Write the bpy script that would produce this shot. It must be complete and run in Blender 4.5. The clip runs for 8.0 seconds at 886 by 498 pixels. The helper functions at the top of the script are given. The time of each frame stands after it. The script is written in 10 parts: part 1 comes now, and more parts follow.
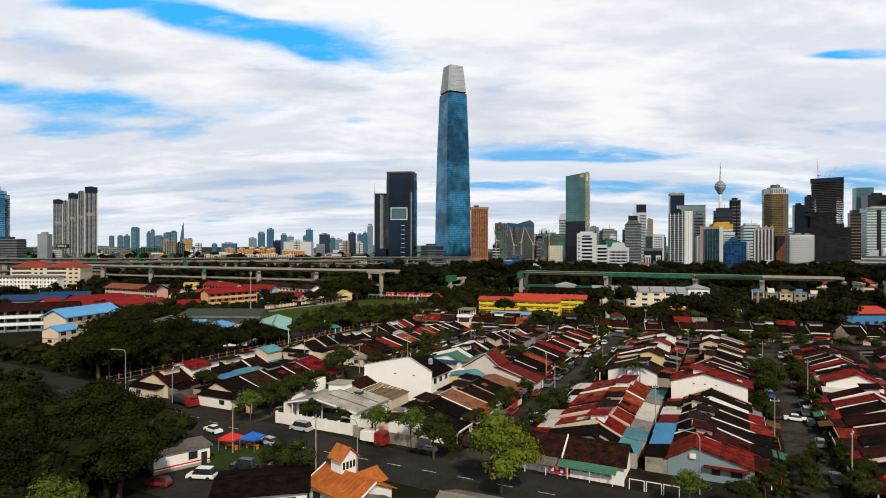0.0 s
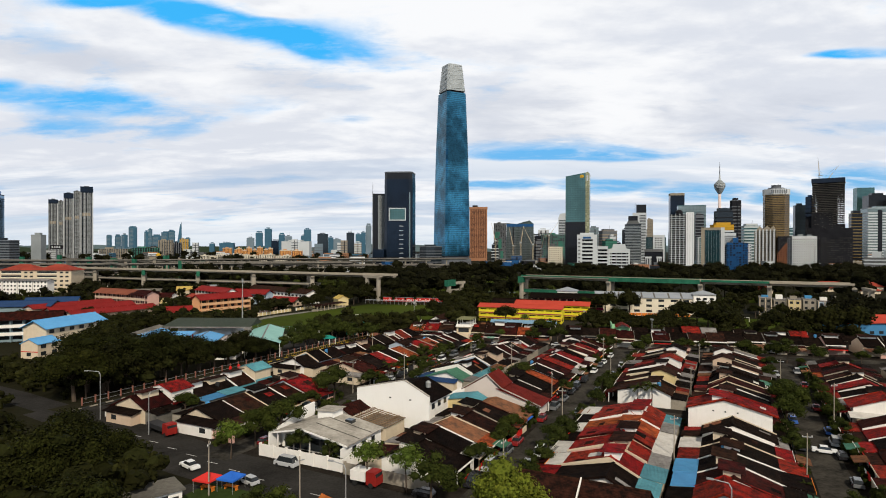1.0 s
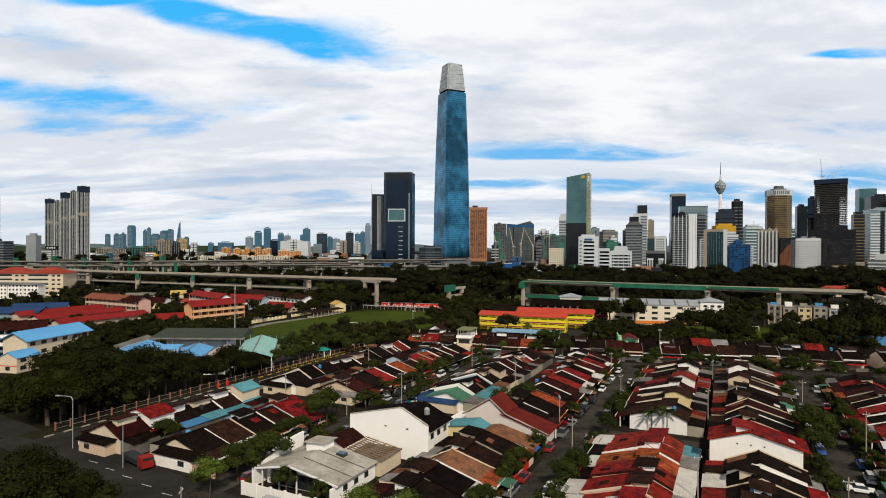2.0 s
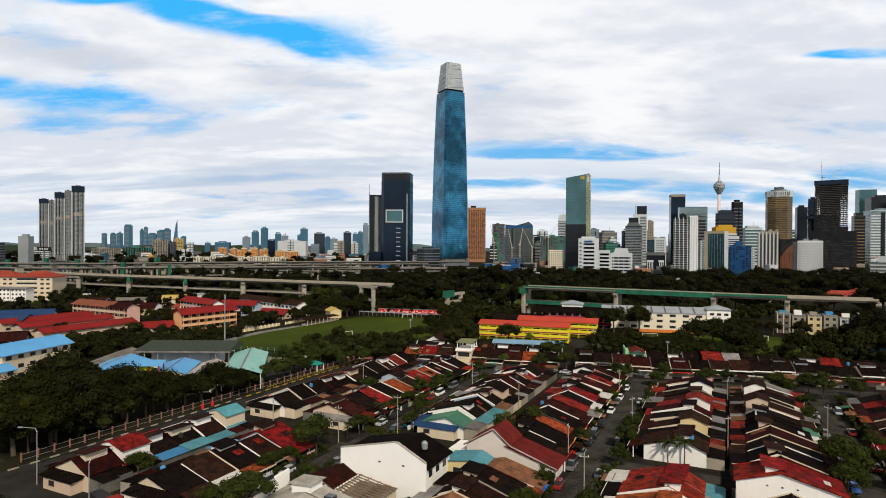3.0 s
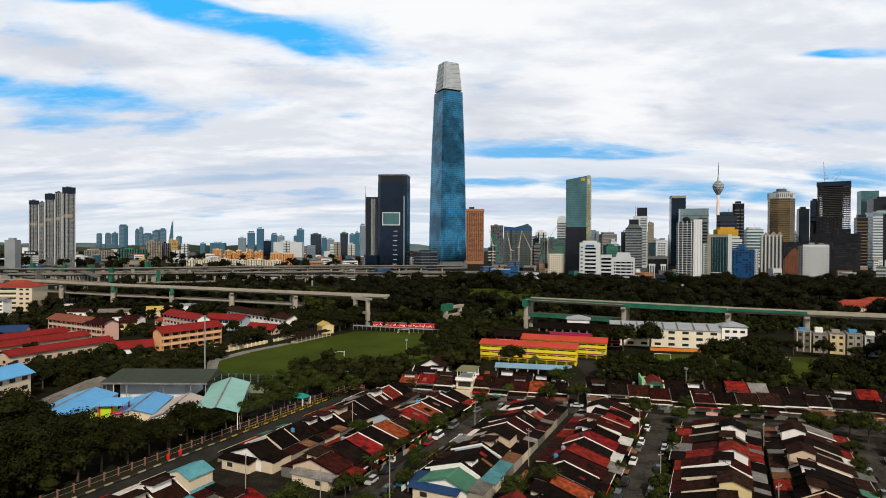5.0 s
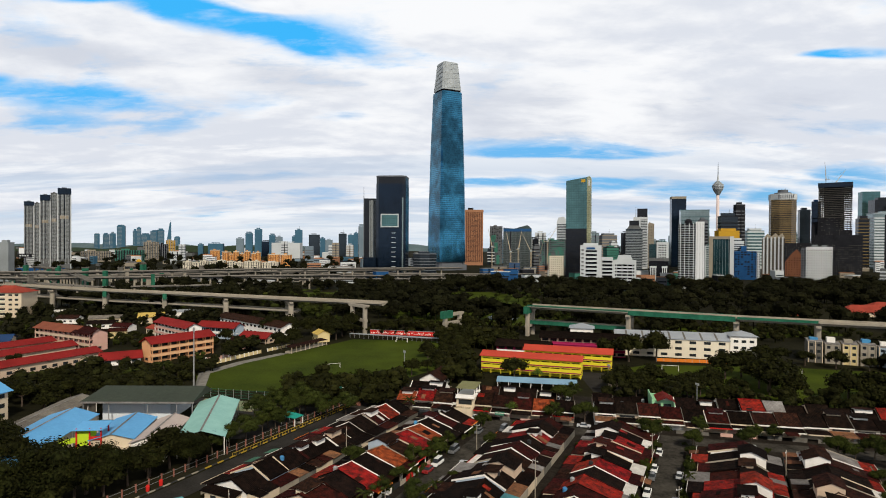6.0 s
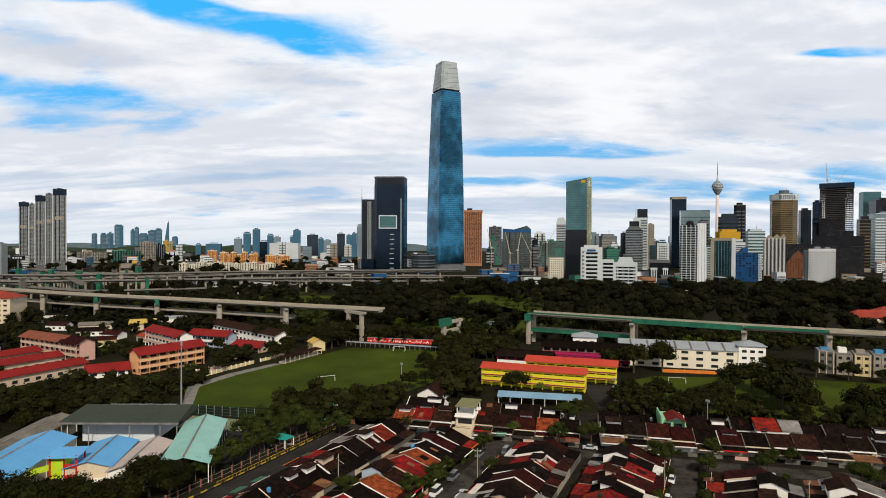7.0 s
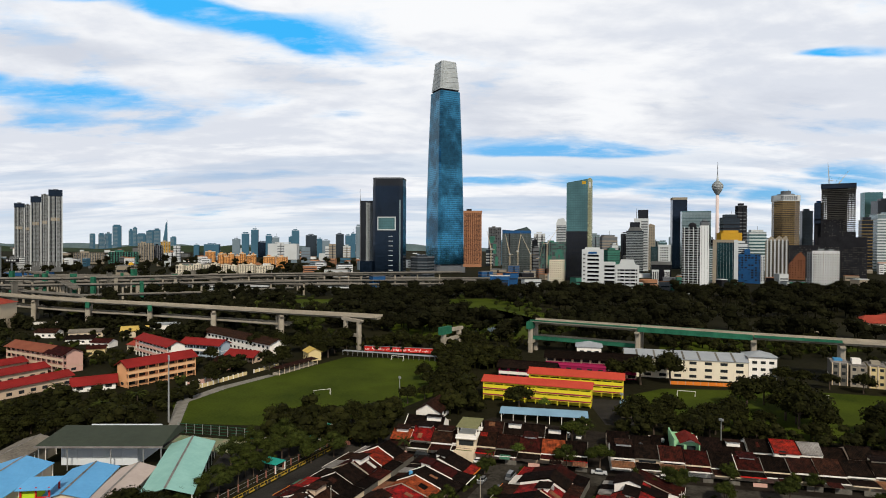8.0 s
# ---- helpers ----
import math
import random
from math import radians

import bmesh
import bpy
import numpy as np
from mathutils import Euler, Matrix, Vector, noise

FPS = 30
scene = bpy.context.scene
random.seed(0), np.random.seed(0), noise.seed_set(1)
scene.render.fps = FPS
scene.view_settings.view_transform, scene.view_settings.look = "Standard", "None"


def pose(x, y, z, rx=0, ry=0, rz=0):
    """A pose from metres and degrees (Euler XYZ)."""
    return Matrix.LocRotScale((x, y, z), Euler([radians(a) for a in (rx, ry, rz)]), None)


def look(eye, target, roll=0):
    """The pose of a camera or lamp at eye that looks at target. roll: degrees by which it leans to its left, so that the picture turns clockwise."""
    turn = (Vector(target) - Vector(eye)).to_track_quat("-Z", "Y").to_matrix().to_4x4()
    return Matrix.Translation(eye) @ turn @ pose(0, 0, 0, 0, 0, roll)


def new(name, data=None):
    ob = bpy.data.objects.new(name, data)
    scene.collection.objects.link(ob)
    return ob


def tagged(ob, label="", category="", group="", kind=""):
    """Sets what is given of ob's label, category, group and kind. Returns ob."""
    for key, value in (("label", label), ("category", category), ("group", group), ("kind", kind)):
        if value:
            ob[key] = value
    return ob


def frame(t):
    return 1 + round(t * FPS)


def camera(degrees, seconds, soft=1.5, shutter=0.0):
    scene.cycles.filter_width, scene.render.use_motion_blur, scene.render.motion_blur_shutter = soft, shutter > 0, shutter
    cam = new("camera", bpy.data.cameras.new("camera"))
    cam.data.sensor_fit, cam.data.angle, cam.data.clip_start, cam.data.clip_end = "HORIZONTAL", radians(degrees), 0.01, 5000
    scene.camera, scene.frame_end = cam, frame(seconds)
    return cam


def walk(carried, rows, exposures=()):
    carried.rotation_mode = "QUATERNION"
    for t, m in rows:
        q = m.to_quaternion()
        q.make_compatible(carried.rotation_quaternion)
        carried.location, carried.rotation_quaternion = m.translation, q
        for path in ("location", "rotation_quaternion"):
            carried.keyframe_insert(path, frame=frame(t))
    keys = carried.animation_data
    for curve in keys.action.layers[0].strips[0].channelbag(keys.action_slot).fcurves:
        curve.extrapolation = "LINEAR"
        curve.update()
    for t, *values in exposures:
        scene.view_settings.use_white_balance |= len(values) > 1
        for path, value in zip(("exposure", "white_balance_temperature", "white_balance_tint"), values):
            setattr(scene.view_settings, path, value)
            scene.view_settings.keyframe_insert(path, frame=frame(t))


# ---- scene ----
# Seconds, place in metres, then yaw, pitch and lean in degrees.
PATH = [
    (0.0, 0.00, -0.00, 35.65, -0.002, -0.140, -0.108),
    (0.5, 0.04, 4.80, 37.27, -0.158, -0.211, -0.117),
    (1.0, -0.01, 9.92, 39.06, -0.125, -0.248, -0.144),
    (1.5, -0.05, 14.70, 40.74, -0.100, -0.288, -0.202),
    (3.0, -0.38, 30.17, 46.05, -0.351, -0.402, -0.341),
    (3.5, -0.54, 35.16, 47.80, -0.422, -0.440, -0.354),
    (4.0, -0.51, 40.27, 49.57, -0.467, -0.463, -0.358),
    (4.5, -0.59, 45.12, 51.29, -0.531, -0.484, -0.351),
    (6.0, -0.87, 60.10, 56.65, -0.699, -0.518, -0.342),
    (6.5, -0.82, 64.87, 58.40, -0.754, -0.557, -0.334),
    (7.0, -0.68, 69.80, 60.36, -0.811, -0.594, -0.320),
    (7.5, -0.67, 74.59, 62.21, -0.856, -0.636, -0.296),
    (8.0, -0.81, 79.70, 63.99, -0.890, -0.642, -0.301),
]
cam = camera(73.7, 8.0, soft=1.0)
walk(cam, [(t, pose(x, y, z, 0, 0, yaw) @ pose(0, 0, 0, 90 + pitch) @ pose(0, 0, 0, 0, 0, -lean))
           for t, x, y, z, yaw, pitch, lean in PATH])

import itertools

# ---------------------------------------------------------------- daylight
SUN_AZ, SUN_EL = 165.0, 42.0   # degrees from +y to the right, and above the horizon


def node(tree, kind, **values):
    n = tree.nodes.new(kind)
    for key, v in values.items():
        if key in n.inputs:
            n.inputs[key].default_value = v
    return n


def calc(tree, op, a, b=None, clamp=False):
    n = tree.nodes.new("ShaderNodeMath")
    n.operation, n.use_clamp = op, clamp
    for i, v in enumerate((a, b)):
        if v is None:
            continue
        if isinstance(v, (int, float)):
            n.inputs[i].default_value = v
        else:
            tree.links.new(v, n.inputs[i])
    return n.outputs[0]


def mixed(tree, fac, a, b, blend="MIX"):
    n = tree.nodes.new("ShaderNodeMix")
    n.data_type, n.blend_type = "RGBA", blend
    for i, v in ((0, fac), (6, a), (7, b)):
        if isinstance(v, (int, float)):
            n.inputs[i].default_value = v
        elif isinstance(v, tuple):
            n.inputs[i].default_value = (*v, 1)
        else:
            tree.links.new(v, n.inputs[i])
    return n.outputs[2]


def smooth(tree, x, lo, hi):
    n = tree.nodes.new("ShaderNodeMapRange")
    n.interpolation_type = "SMOOTHSTEP"
    n.inputs[1].default_value, n.inputs[2].default_value = lo, hi
    tree.links.new(x, n.inputs[0])
    return n.outputs[0]


def make_sky():
    world = bpy.data.worlds.new("sky")
    scene.world = world
    world.use_nodes = True
    t = world.node_tree
    t.nodes.clear()
    link = t.links.new
    sky = t.nodes.new("ShaderNodeTexSky")
    sky.sky_type, sky.sun_disc = "NISHITA", False
    sky.sun_elevation, sky.sun_rotation = radians(SUN_EL), radians(SUN_AZ)
    sky.altitude, sky.air_density, sky.dust_density, sky.ozone_density = 60, 1.0, 0.6, 2.0
    blue = mixed(t, 1.0, sky.outputs[0], (0.048, 0.122, 0.180), "MULTIPLY")
    co = t.nodes.new("ShaderNodeTexCoord")
    sep = t.nodes.new("ShaderNodeSeparateXYZ")
    link(co.outputs["Generated"], sep.inputs[0])
    dx, dy, dz = sep.outputs
    ahead = calc(t, "MAXIMUM", calc(t, "ABSOLUTE", dy), 0.12)
    a = calc(t, "DIVIDE", dx, ahead)
    e = calc(t, "DIVIDE", dz, ahead)
    # Paler, greyer blue low down, clear blue higher up.
    blue = mixed(t, 0.85, blue, mixed(t, smooth(t, e, 0.06, 0.34), (0.20, 0.46, 0.76), (0.045, 0.50, 1.0)))
    # Cloud sheet: a flat layer seen in perspective, streaked along the horizon.
    up = calc(t, "ADD", calc(t, "MAXIMUM", dz, 0.0), 0.17)
    px, py = calc(t, "DIVIDE", dx, up), calc(t, "DIVIDE", ahead, up)
    flat = t.nodes.new("ShaderNodeCombineXYZ")
    link(px, flat.inputs[0]), link(py, flat.inputs[1])

    def cloud_noise(sx, sy, scale, detail, rough, seed, warp=0.4, shift=0.0):
        m = t.nodes.new("ShaderNodeMapping")
        m.inputs["Scale"].default_value = (sx, sy, 1)
        m.inputs["Location"].default_value = (seed + shift * 0.4, seed * 0.7 + shift, seed * 1.3)
        m.inputs["Rotation"].default_value = (0, 0, radians(-9))
        link(flat.outputs[0], m.inputs[0])
        n = node(t, "ShaderNodeTexNoise", Scale=scale, Detail=detail, Roughness=rough, Distortion=warp)
        link(m.outputs[0], n.inputs["Vector"])
        return n.outputs[0]

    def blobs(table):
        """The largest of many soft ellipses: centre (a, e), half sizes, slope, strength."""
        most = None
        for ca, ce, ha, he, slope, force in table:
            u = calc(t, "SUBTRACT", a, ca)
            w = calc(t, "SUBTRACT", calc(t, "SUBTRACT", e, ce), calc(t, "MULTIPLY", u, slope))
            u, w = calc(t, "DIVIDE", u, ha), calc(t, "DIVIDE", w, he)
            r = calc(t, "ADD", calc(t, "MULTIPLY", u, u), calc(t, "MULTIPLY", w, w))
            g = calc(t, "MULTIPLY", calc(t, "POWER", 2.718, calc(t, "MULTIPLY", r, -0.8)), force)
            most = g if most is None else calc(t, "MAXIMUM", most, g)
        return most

    def centred(x, k):
        return calc(t, "MULTIPLY", calc(t, "SUBTRACT", x, 0.5), k)

    big = cloud_noise(0.75, 1.0, 0.9, 7, 0.52, 3.1, 0.25)
    fine = cloud_noise(0.75, 1.05, 2.2, 9, 0.58, 8.4, 0.2)
    fine_lit = cloud_noise(0.75, 1.05, 2.2, 9, 0.58, 8.4, 0.2, 0.07)
    wisp = cloud_noise(0.55, 1.2, 5.5, 8, 0.62, 1.7, 0.3)
    ragged = calc(t, "ADD", centred(fine, 1.3), centred(wisp, 0.8))
    edge = calc(t, "MULTIPLY", ragged, 1.35)
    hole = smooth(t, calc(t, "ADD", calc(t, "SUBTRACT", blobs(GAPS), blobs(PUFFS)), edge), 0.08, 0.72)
    # Thin veils of cloud stay inside the gaps.
    hole = calc(t, "MULTIPLY", hole, calc(t, "SUBTRACT", 1.0, calc(t, "MULTIPLY", smooth(t, wisp, 0.46, 0.74), 0.6)))
    relief = calc(t, "MULTIPLY", calc(t, "SUBTRACT", fine, fine_lit), 0.8)
    shade = smooth(t, calc(t, "ADD", calc(t, "ADD", big, relief), centred(wisp, 0.16)), 0.33, 0.60)
    lit = mixed(t, shade, (0.73, 0.765, 0.84), (0.955, 0.965, 0.985))
    # Warm-grey undersides where the sheet is thicker, bluish veils where it thins.
    lit = mixed(t, calc(t, "MULTIPLY", smooth(t, calc(t, "ADD", blobs(THICK), edge), 0.35, 0.95), 0.75), lit, (0.60, 0.64, 0.73))
    lit = mixed(t, calc(t, "MULTIPLY", smooth(t, calc(t, "ADD", blobs(VEILS), edge), 0.30, 0.90), 0.85), lit, (0.36, 0.55, 0.80))
    lit = mixed(t, smooth(t, calc(t, "ADD", blobs(PUFFS), calc(t, "MULTIPLY", edge, 0.8)), 0.35, 0.8), lit, (0.97, 0.98, 1.0))
    # The unseen deck overhead is set dark grey to cut the ambient light.
    lit = mixed(t, smooth(t, dz, 0.40, 0.72), lit, (0.13, 0.126, 0.12))
    # Low grey-blue streaks, then a bright haze along the horizon.
    low = cloud_noise(0.20, 1.0, 2.2, 7, 0.55, 5.5, 0.4)
    streak = calc(t, "MULTIPLY", smooth(t, low, 0.46, 0.60), smooth(t, e, 0.20, 0.10))
    lit = mixed(t, calc(t, "MULTIPLY", streak, 0.55), lit, (0.40, 0.53, 0.71))
    haze = smooth(t, e, 0.07, 0.0)
    full = mixed(t, hole, lit, blue)
    full = mixed(t, calc(t, "MULTIPLY", haze, 0.70), full, (0.70, 0.78, 0.86))
    below = smooth(t, dz, -0.005, -0.03)
    full = mixed(t, below, full, (0.10, 0.11, 0.10))
    bg = node(t, "ShaderNodeBackground", Strength=1.0)
    link(full, bg.inputs[0])
    out = t.nodes.new("ShaderNodeOutputWorld")
    link(bg.outputs[0], out.inputs[0])


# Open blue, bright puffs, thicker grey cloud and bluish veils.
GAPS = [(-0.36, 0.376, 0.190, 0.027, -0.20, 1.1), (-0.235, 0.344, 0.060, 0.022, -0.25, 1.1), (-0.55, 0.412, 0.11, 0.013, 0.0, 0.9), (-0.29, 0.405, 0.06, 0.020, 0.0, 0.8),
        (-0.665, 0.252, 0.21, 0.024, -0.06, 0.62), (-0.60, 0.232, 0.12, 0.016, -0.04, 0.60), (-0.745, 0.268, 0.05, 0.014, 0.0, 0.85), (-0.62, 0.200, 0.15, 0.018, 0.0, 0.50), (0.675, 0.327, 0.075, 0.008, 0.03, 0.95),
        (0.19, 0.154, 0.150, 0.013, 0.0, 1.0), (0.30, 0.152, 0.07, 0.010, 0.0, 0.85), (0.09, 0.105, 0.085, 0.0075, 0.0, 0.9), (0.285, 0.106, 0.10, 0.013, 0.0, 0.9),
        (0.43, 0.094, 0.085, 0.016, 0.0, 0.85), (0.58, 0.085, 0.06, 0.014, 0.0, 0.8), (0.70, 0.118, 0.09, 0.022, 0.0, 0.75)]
PUFFS = [(-0.275, 0.404, 0.050, 0.013, 0.0, 0.9), (0.13, 0.136, 0.13, 0.009, 0.0, 0.9), (0.35, 0.133, 0.12, 0.011, 0.04, 0.9), (0.50, 0.125, 0.09, 0.009, 0.0, 0.8), (-0.25, 0.150, 0.16, 0.022, 0.0, 0.7), (0.45, 0.330, 0.16, 0.03, 0.0, 0.5)]
THICK = [(-0.64, 0.315, 0.24, 0.035, -0.10, 0.9), (-0.25, 0.275, 0.20, 0.035, -0.15, 0.75), (0.12, 0.225, 0.22, 0.06, 0.0, 0.85), (0.45, 0.215, 0.22, 0.05, 0.0, 0.8), (-0.02, 0.35, 0.14, 0.04, 0.0, 0.45), (0.60, 0.26, 0.20, 0.04, 0.0, 0.7)]
VEILS = [(0.70, 0.205, 0.16, 0.035, 0.0, 0.55), (-0.37, 0.108, 0.16, 0.016, 0.0, 0.7), (-0.24, 0.082, 0.20, 0.014, 0.0, 0.7), (-0.50, 0.060, 0.20, 0.010, 0.0, 0.5), (-0.60, 0.205, 0.20, 0.035, 0.0, 0.5), (0.35, 0.06, 0.30, 0.012, 0.0, 0.55), (-0.70, 0.095, 0.10, 0.014, 0.0, 0.5)]
make_sky()
sun = new("sun", bpy.data.lights.new("sun", "SUN"))
sun.data.energy, sun.data.angle, sun.data.color = 3.7, radians(3), (1.0, 0.90, 0.75)
az, el = radians(SUN_AZ), radians(SUN_EL)
sun.matrix_world = look((300 * math.sin(az), 300 * math.cos(az), 300), (300 * math.sin(az) - math.sin(az) * math.cos(el), 300 * math.cos(az) - math.cos(az) * math.cos(el), 300 - math.sin(el)))
scene.view_settings.exposure = 0.0

# ---------------------------------------------------------------- materials
def stuff(name, base, second=None, rough=0.8, metal=0.0, grain=6.0, patch=0.35, amount=0.5, bump=0.0, ribs=None, rib_depth=0.4,
          vary=0.0, island=0.0, spec=0.03, streak=0.0, rib_axis=0):
    """A worn surface: two colours mixed by a coarse and a fine noise in object space, optional ribs, streaks and per-object shift."""
    m = bpy.data.materials.new(name)
    m.use_nodes = True
    t = m.node_tree
    p = t.nodes["Principled BSDF"]
    link = t.links.new
    co = t.nodes.new("ShaderNodeTexCoord")
    geo = t.nodes.new("ShaderNodeNewGeometry")
    where = geo.outputs["Position"]
    coarse = node(t, "ShaderNodeTexNoise", Scale=patch, Detail=5.0, Roughness=0.6)
    fine = node(t, "ShaderNodeTexNoise", Scale=grain, Detail=4.0, Roughness=0.65)
    link(where, coarse.inputs["Vector"]), link(where, fine.inputs["Vector"])
    second = second or tuple(c * 0.6 for c in base)
    f = calc(t, "ADD", calc(t, "MULTIPLY", calc(t, "SUBTRACT", coarse.outputs[0], 0.5), 2.2), calc(t, "MULTIPLY", calc(t, "SUBTRACT", fine.outputs[0], 0.5), 1.3))
    f = calc(t, "ADD", calc(t, "MULTIPLY", f, amount * 2), amount, True)
    col = mixed(t, f, base, second)
    if streak:
        sm = t.nodes.new("ShaderNodeMapping")
        sm.inputs["Scale"].default_value = (0.8, 0.8, 0.16)
        link(where, sm.inputs[0])
        sn = node(t, "ShaderNodeTexNoise", Scale=1.0, Detail=4.0, Roughness=0.7)
        link(sm.outputs[0], sn.inputs["Vector"])
        col = mixed(t, calc(t, "MULTIPLY", smooth(t, sn.outputs[0], 0.5, 0.9), streak), col, tuple(c * 0.35 for c in base))
    if vary or island:
        info = t.nodes.new("ShaderNodeObjectInfo")
        pick = info.outputs["Random"] if not island else geo.outputs["Random Per Island"]
        hsv = t.nodes.new("ShaderNodeHueSaturation")
        k = island or vary
        link(calc(t, "ADD", 1 - k, calc(t, "MULTIPLY", pick, 2 * k)), hsv.inputs["Value"])
        link(calc(t, "ADD", 0.5 - 0.03 * k, calc(t, "MULTIPLY", calc(t, "FRACT", calc(t, "MULTIPLY", pick, 7.3)), 0.06 * k)), hsv.inputs["Hue"])
        link(col, hsv.inputs["Color"])
        col = hsv.outputs[0]
        if vary and island:
            # Whole crowns differ too: some yellower and lighter, some darker.
            col = mixed(t, calc(t, "MULTIPLY", info.outputs["Random"], vary), col, mixed(t, 1.0, col, (1.55, 1.5, 1.0), "MULTIPLY"))
    link(col, p.inputs["Base Color"])
    p.inputs["Metallic"].default_value = metal
    p.inputs["Specular IOR Level"].default_value = spec
    rr = t.nodes.new("ShaderNodeMapRange")
    rr.inputs[3].default_value, rr.inputs[4].default_value = max(rough - 0.12, 0.02), min(rough + 0.12, 1)
    link(fine.outputs[0], rr.inputs[0]), link(rr.outputs[0], p.inputs["Roughness"])
    height = fine.outputs[0]
    strength = bump
    if ribs:
        sep = t.nodes.new("ShaderNodeSeparateXYZ")
        link(co.outputs["Object"], sep.inputs[0])
        wave = calc(t, "SINE", calc(t, "MULTIPLY", sep.outputs[rib_axis], 2 * math.pi / ribs))
        height, strength = calc(t, "ADD", wave, calc(t, "MULTIPLY", fine.outputs[0], 0.6)), rib_depth
    if strength:
        b = node(t, "ShaderNodeBump", Strength=strength, Distance=0.05)
        link(height, b.inputs["Height"]), link(b.outputs[0], p.inputs["Normal"])
    return m


def glass_wall(name, tint, rough=0.08, floor=4.0, bay=1.6, dark=0.5, metal=0.75, line=0.55):
    """Curtain wall: coated glass whose panes differ a little in tint and gloss, with thin spandrel lines. Broad dark
    patches paint in cloud reflections.
    """
    m = bpy.data.materials.new(name)
    m.use_nodes = True
    t = m.node_tree
    p = t.nodes["Principled BSDF"]
    link = t.links.new
    co = t.nodes.new("ShaderNodeTexCoord")
    sep = t.nodes.new("ShaderNodeSeparateXYZ")
    link(co.outputs["Object"], sep.inputs[0])
    run = calc(t, "DIVIDE", calc(t, "ADD", sep.outputs[0], calc(t, "MULTIPLY", sep.outputs[1], 1.0)), bay)
    lvl = calc(t, "DIVIDE", sep.outputs[2], floor)
    cell = t.nodes.new("ShaderNodeCombineXYZ")
    link(calc(t, "FLOOR", run), cell.inputs[0]), link(calc(t, "FLOOR", lvl), cell.inputs[1])
    rnd = t.nodes.new("ShaderNodeTexWhiteNoise")
    rnd.noise_dimensions = "2D"
    link(cell.outputs[0], rnd.inputs["Vector"])
    # Large soft patches put reflected cloud into the tint.
    big = node(t, "ShaderNodeTexNoise", Scale=0.02, Detail=4.0)
    link(co.outputs["Object"], big.inputs["Vector"])
    mixf = calc(t, "ADD", calc(t, "MULTIPLY", rnd.outputs[0], 0.16), calc(t, "MULTIPLY", smooth(t, big.outputs[0], 0.38, 0.62), 0.8))
    col = mixed(t, mixf, tint, tuple(c * dark for c in tint))
    joint = calc(t, "LESS_THAN", calc(t, "FRACT", lvl), 0.22)
    col = mixed(t, calc(t, "MULTIPLY", joint, line), col, tuple(c * 0.4 for c in tint))
    mullion = calc(t, "LESS_THAN", calc(t, "FRACT", run), 0.2)
    col = mixed(t, calc(t, "MULTIPLY", mullion, line * 0.8), col, tuple(c * 0.35 for c in tint))
    link(col, p.inputs["Base Color"])
    p.inputs["Metallic"].default_value = metal
    link(calc(t, "ADD", rough, calc(t, "MULTIPLY", rnd.outputs[0], 0.10)), p.inputs["Roughness"])
    return m


M = {}
M["tile_dark"] = stuff("aged_dark_roof_tile", (0.015, 0.0085, 0.0062), (0.0028, 0.0021, 0.0018), 0.9, grain=3, patch=0.8, amount=0.62, ribs=0.42, rib_depth=0.8, rib_axis=1, vary=0.35)
M["tile_brown"] = stuff("brown_roof_tile", (0.042, 0.016, 0.010), (0.008, 0.005, 0.004), 0.9, grain=3, patch=0.8, amount=0.62, ribs=0.42, rib_depth=0.8, rib_axis=1, vary=0.3)
M["tile_maroon"] = stuff("maroon_roof_tile", (0.055, 0.0095, 0.0075), (0.011, 0.0045, 0.0038), 0.85, grain=3, patch=0.8, amount=0.62, ribs=0.42, rib_depth=0.8, rib_axis=1, vary=0.25)
M["tile_red"] = stuff("red_painted_roof", (0.33, 0.019, 0.012), (0.055, 0.010, 0.008), 0.7, grain=3, patch=0.7, amount=0.62, ribs=0.42, rib_depth=0.8, rib_axis=1, vary=0.2)
M["tile_orange"] = stuff("orange_clay_tile", (0.40, 0.085, 0.026), (0.10, 0.026, 0.012), 0.85, grain=3, patch=0.8, amount=0.62, ribs=0.42, rib_depth=0.8, rib_axis=1, vary=0.15)
M["tile_school"] = stuff("bright_red_school_roof", (0.23, 0.020, 0.019), (0.12, 0.012, 0.011), 0.7, grain=1.5, patch=0.15, amount=0.35, ribs=0.5, rib_depth=0.25)
M["tin_grey"] = stuff("weathered_grey_sheet_roof", (0.26, 0.25, 0.24), (0.11, 0.10, 0.095), 0.7, metal=0.1, grain=2, patch=0.4, amount=0.5, ribs=0.42, rib_depth=0.8, rib_axis=1, vary=0.3)
M["tin_blue"] = stuff("blue_sheet_roof", (0.075, 0.26, 0.50), (0.045, 0.16, 0.34), 0.55, grain=1.5, patch=0.2, amount=0.3, ribs=0.42, rib_depth=0.8, rib_axis=1, vary=0.2)
M["tin_teal"] = stuff("pale_teal_sheet_roof", (0.25, 0.46, 0.42), (0.16, 0.33, 0.31), 0.6, grain=1.0, patch=0.15, amount=0.3, ribs=0.4, rib_depth=0.2, vary=0.1)
M["tin_green"] = stuff("green_sheet_roof", (0.07, 0.20, 0.13), (0.04, 0.10, 0.075), 0.6, grain=2, patch=0.3, amount=0.4, ribs=0.42, rib_depth=0.8, rib_axis=1, vary=0.25)
M["tin_dkgreen"] = stuff("dark_green_hall_roof", (0.045, 0.055, 0.042), (0.03, 0.038, 0.03), 0.6, grain=0.8, patch=0.1, amount=0.3, ribs=0.5, rib_depth=0.2)
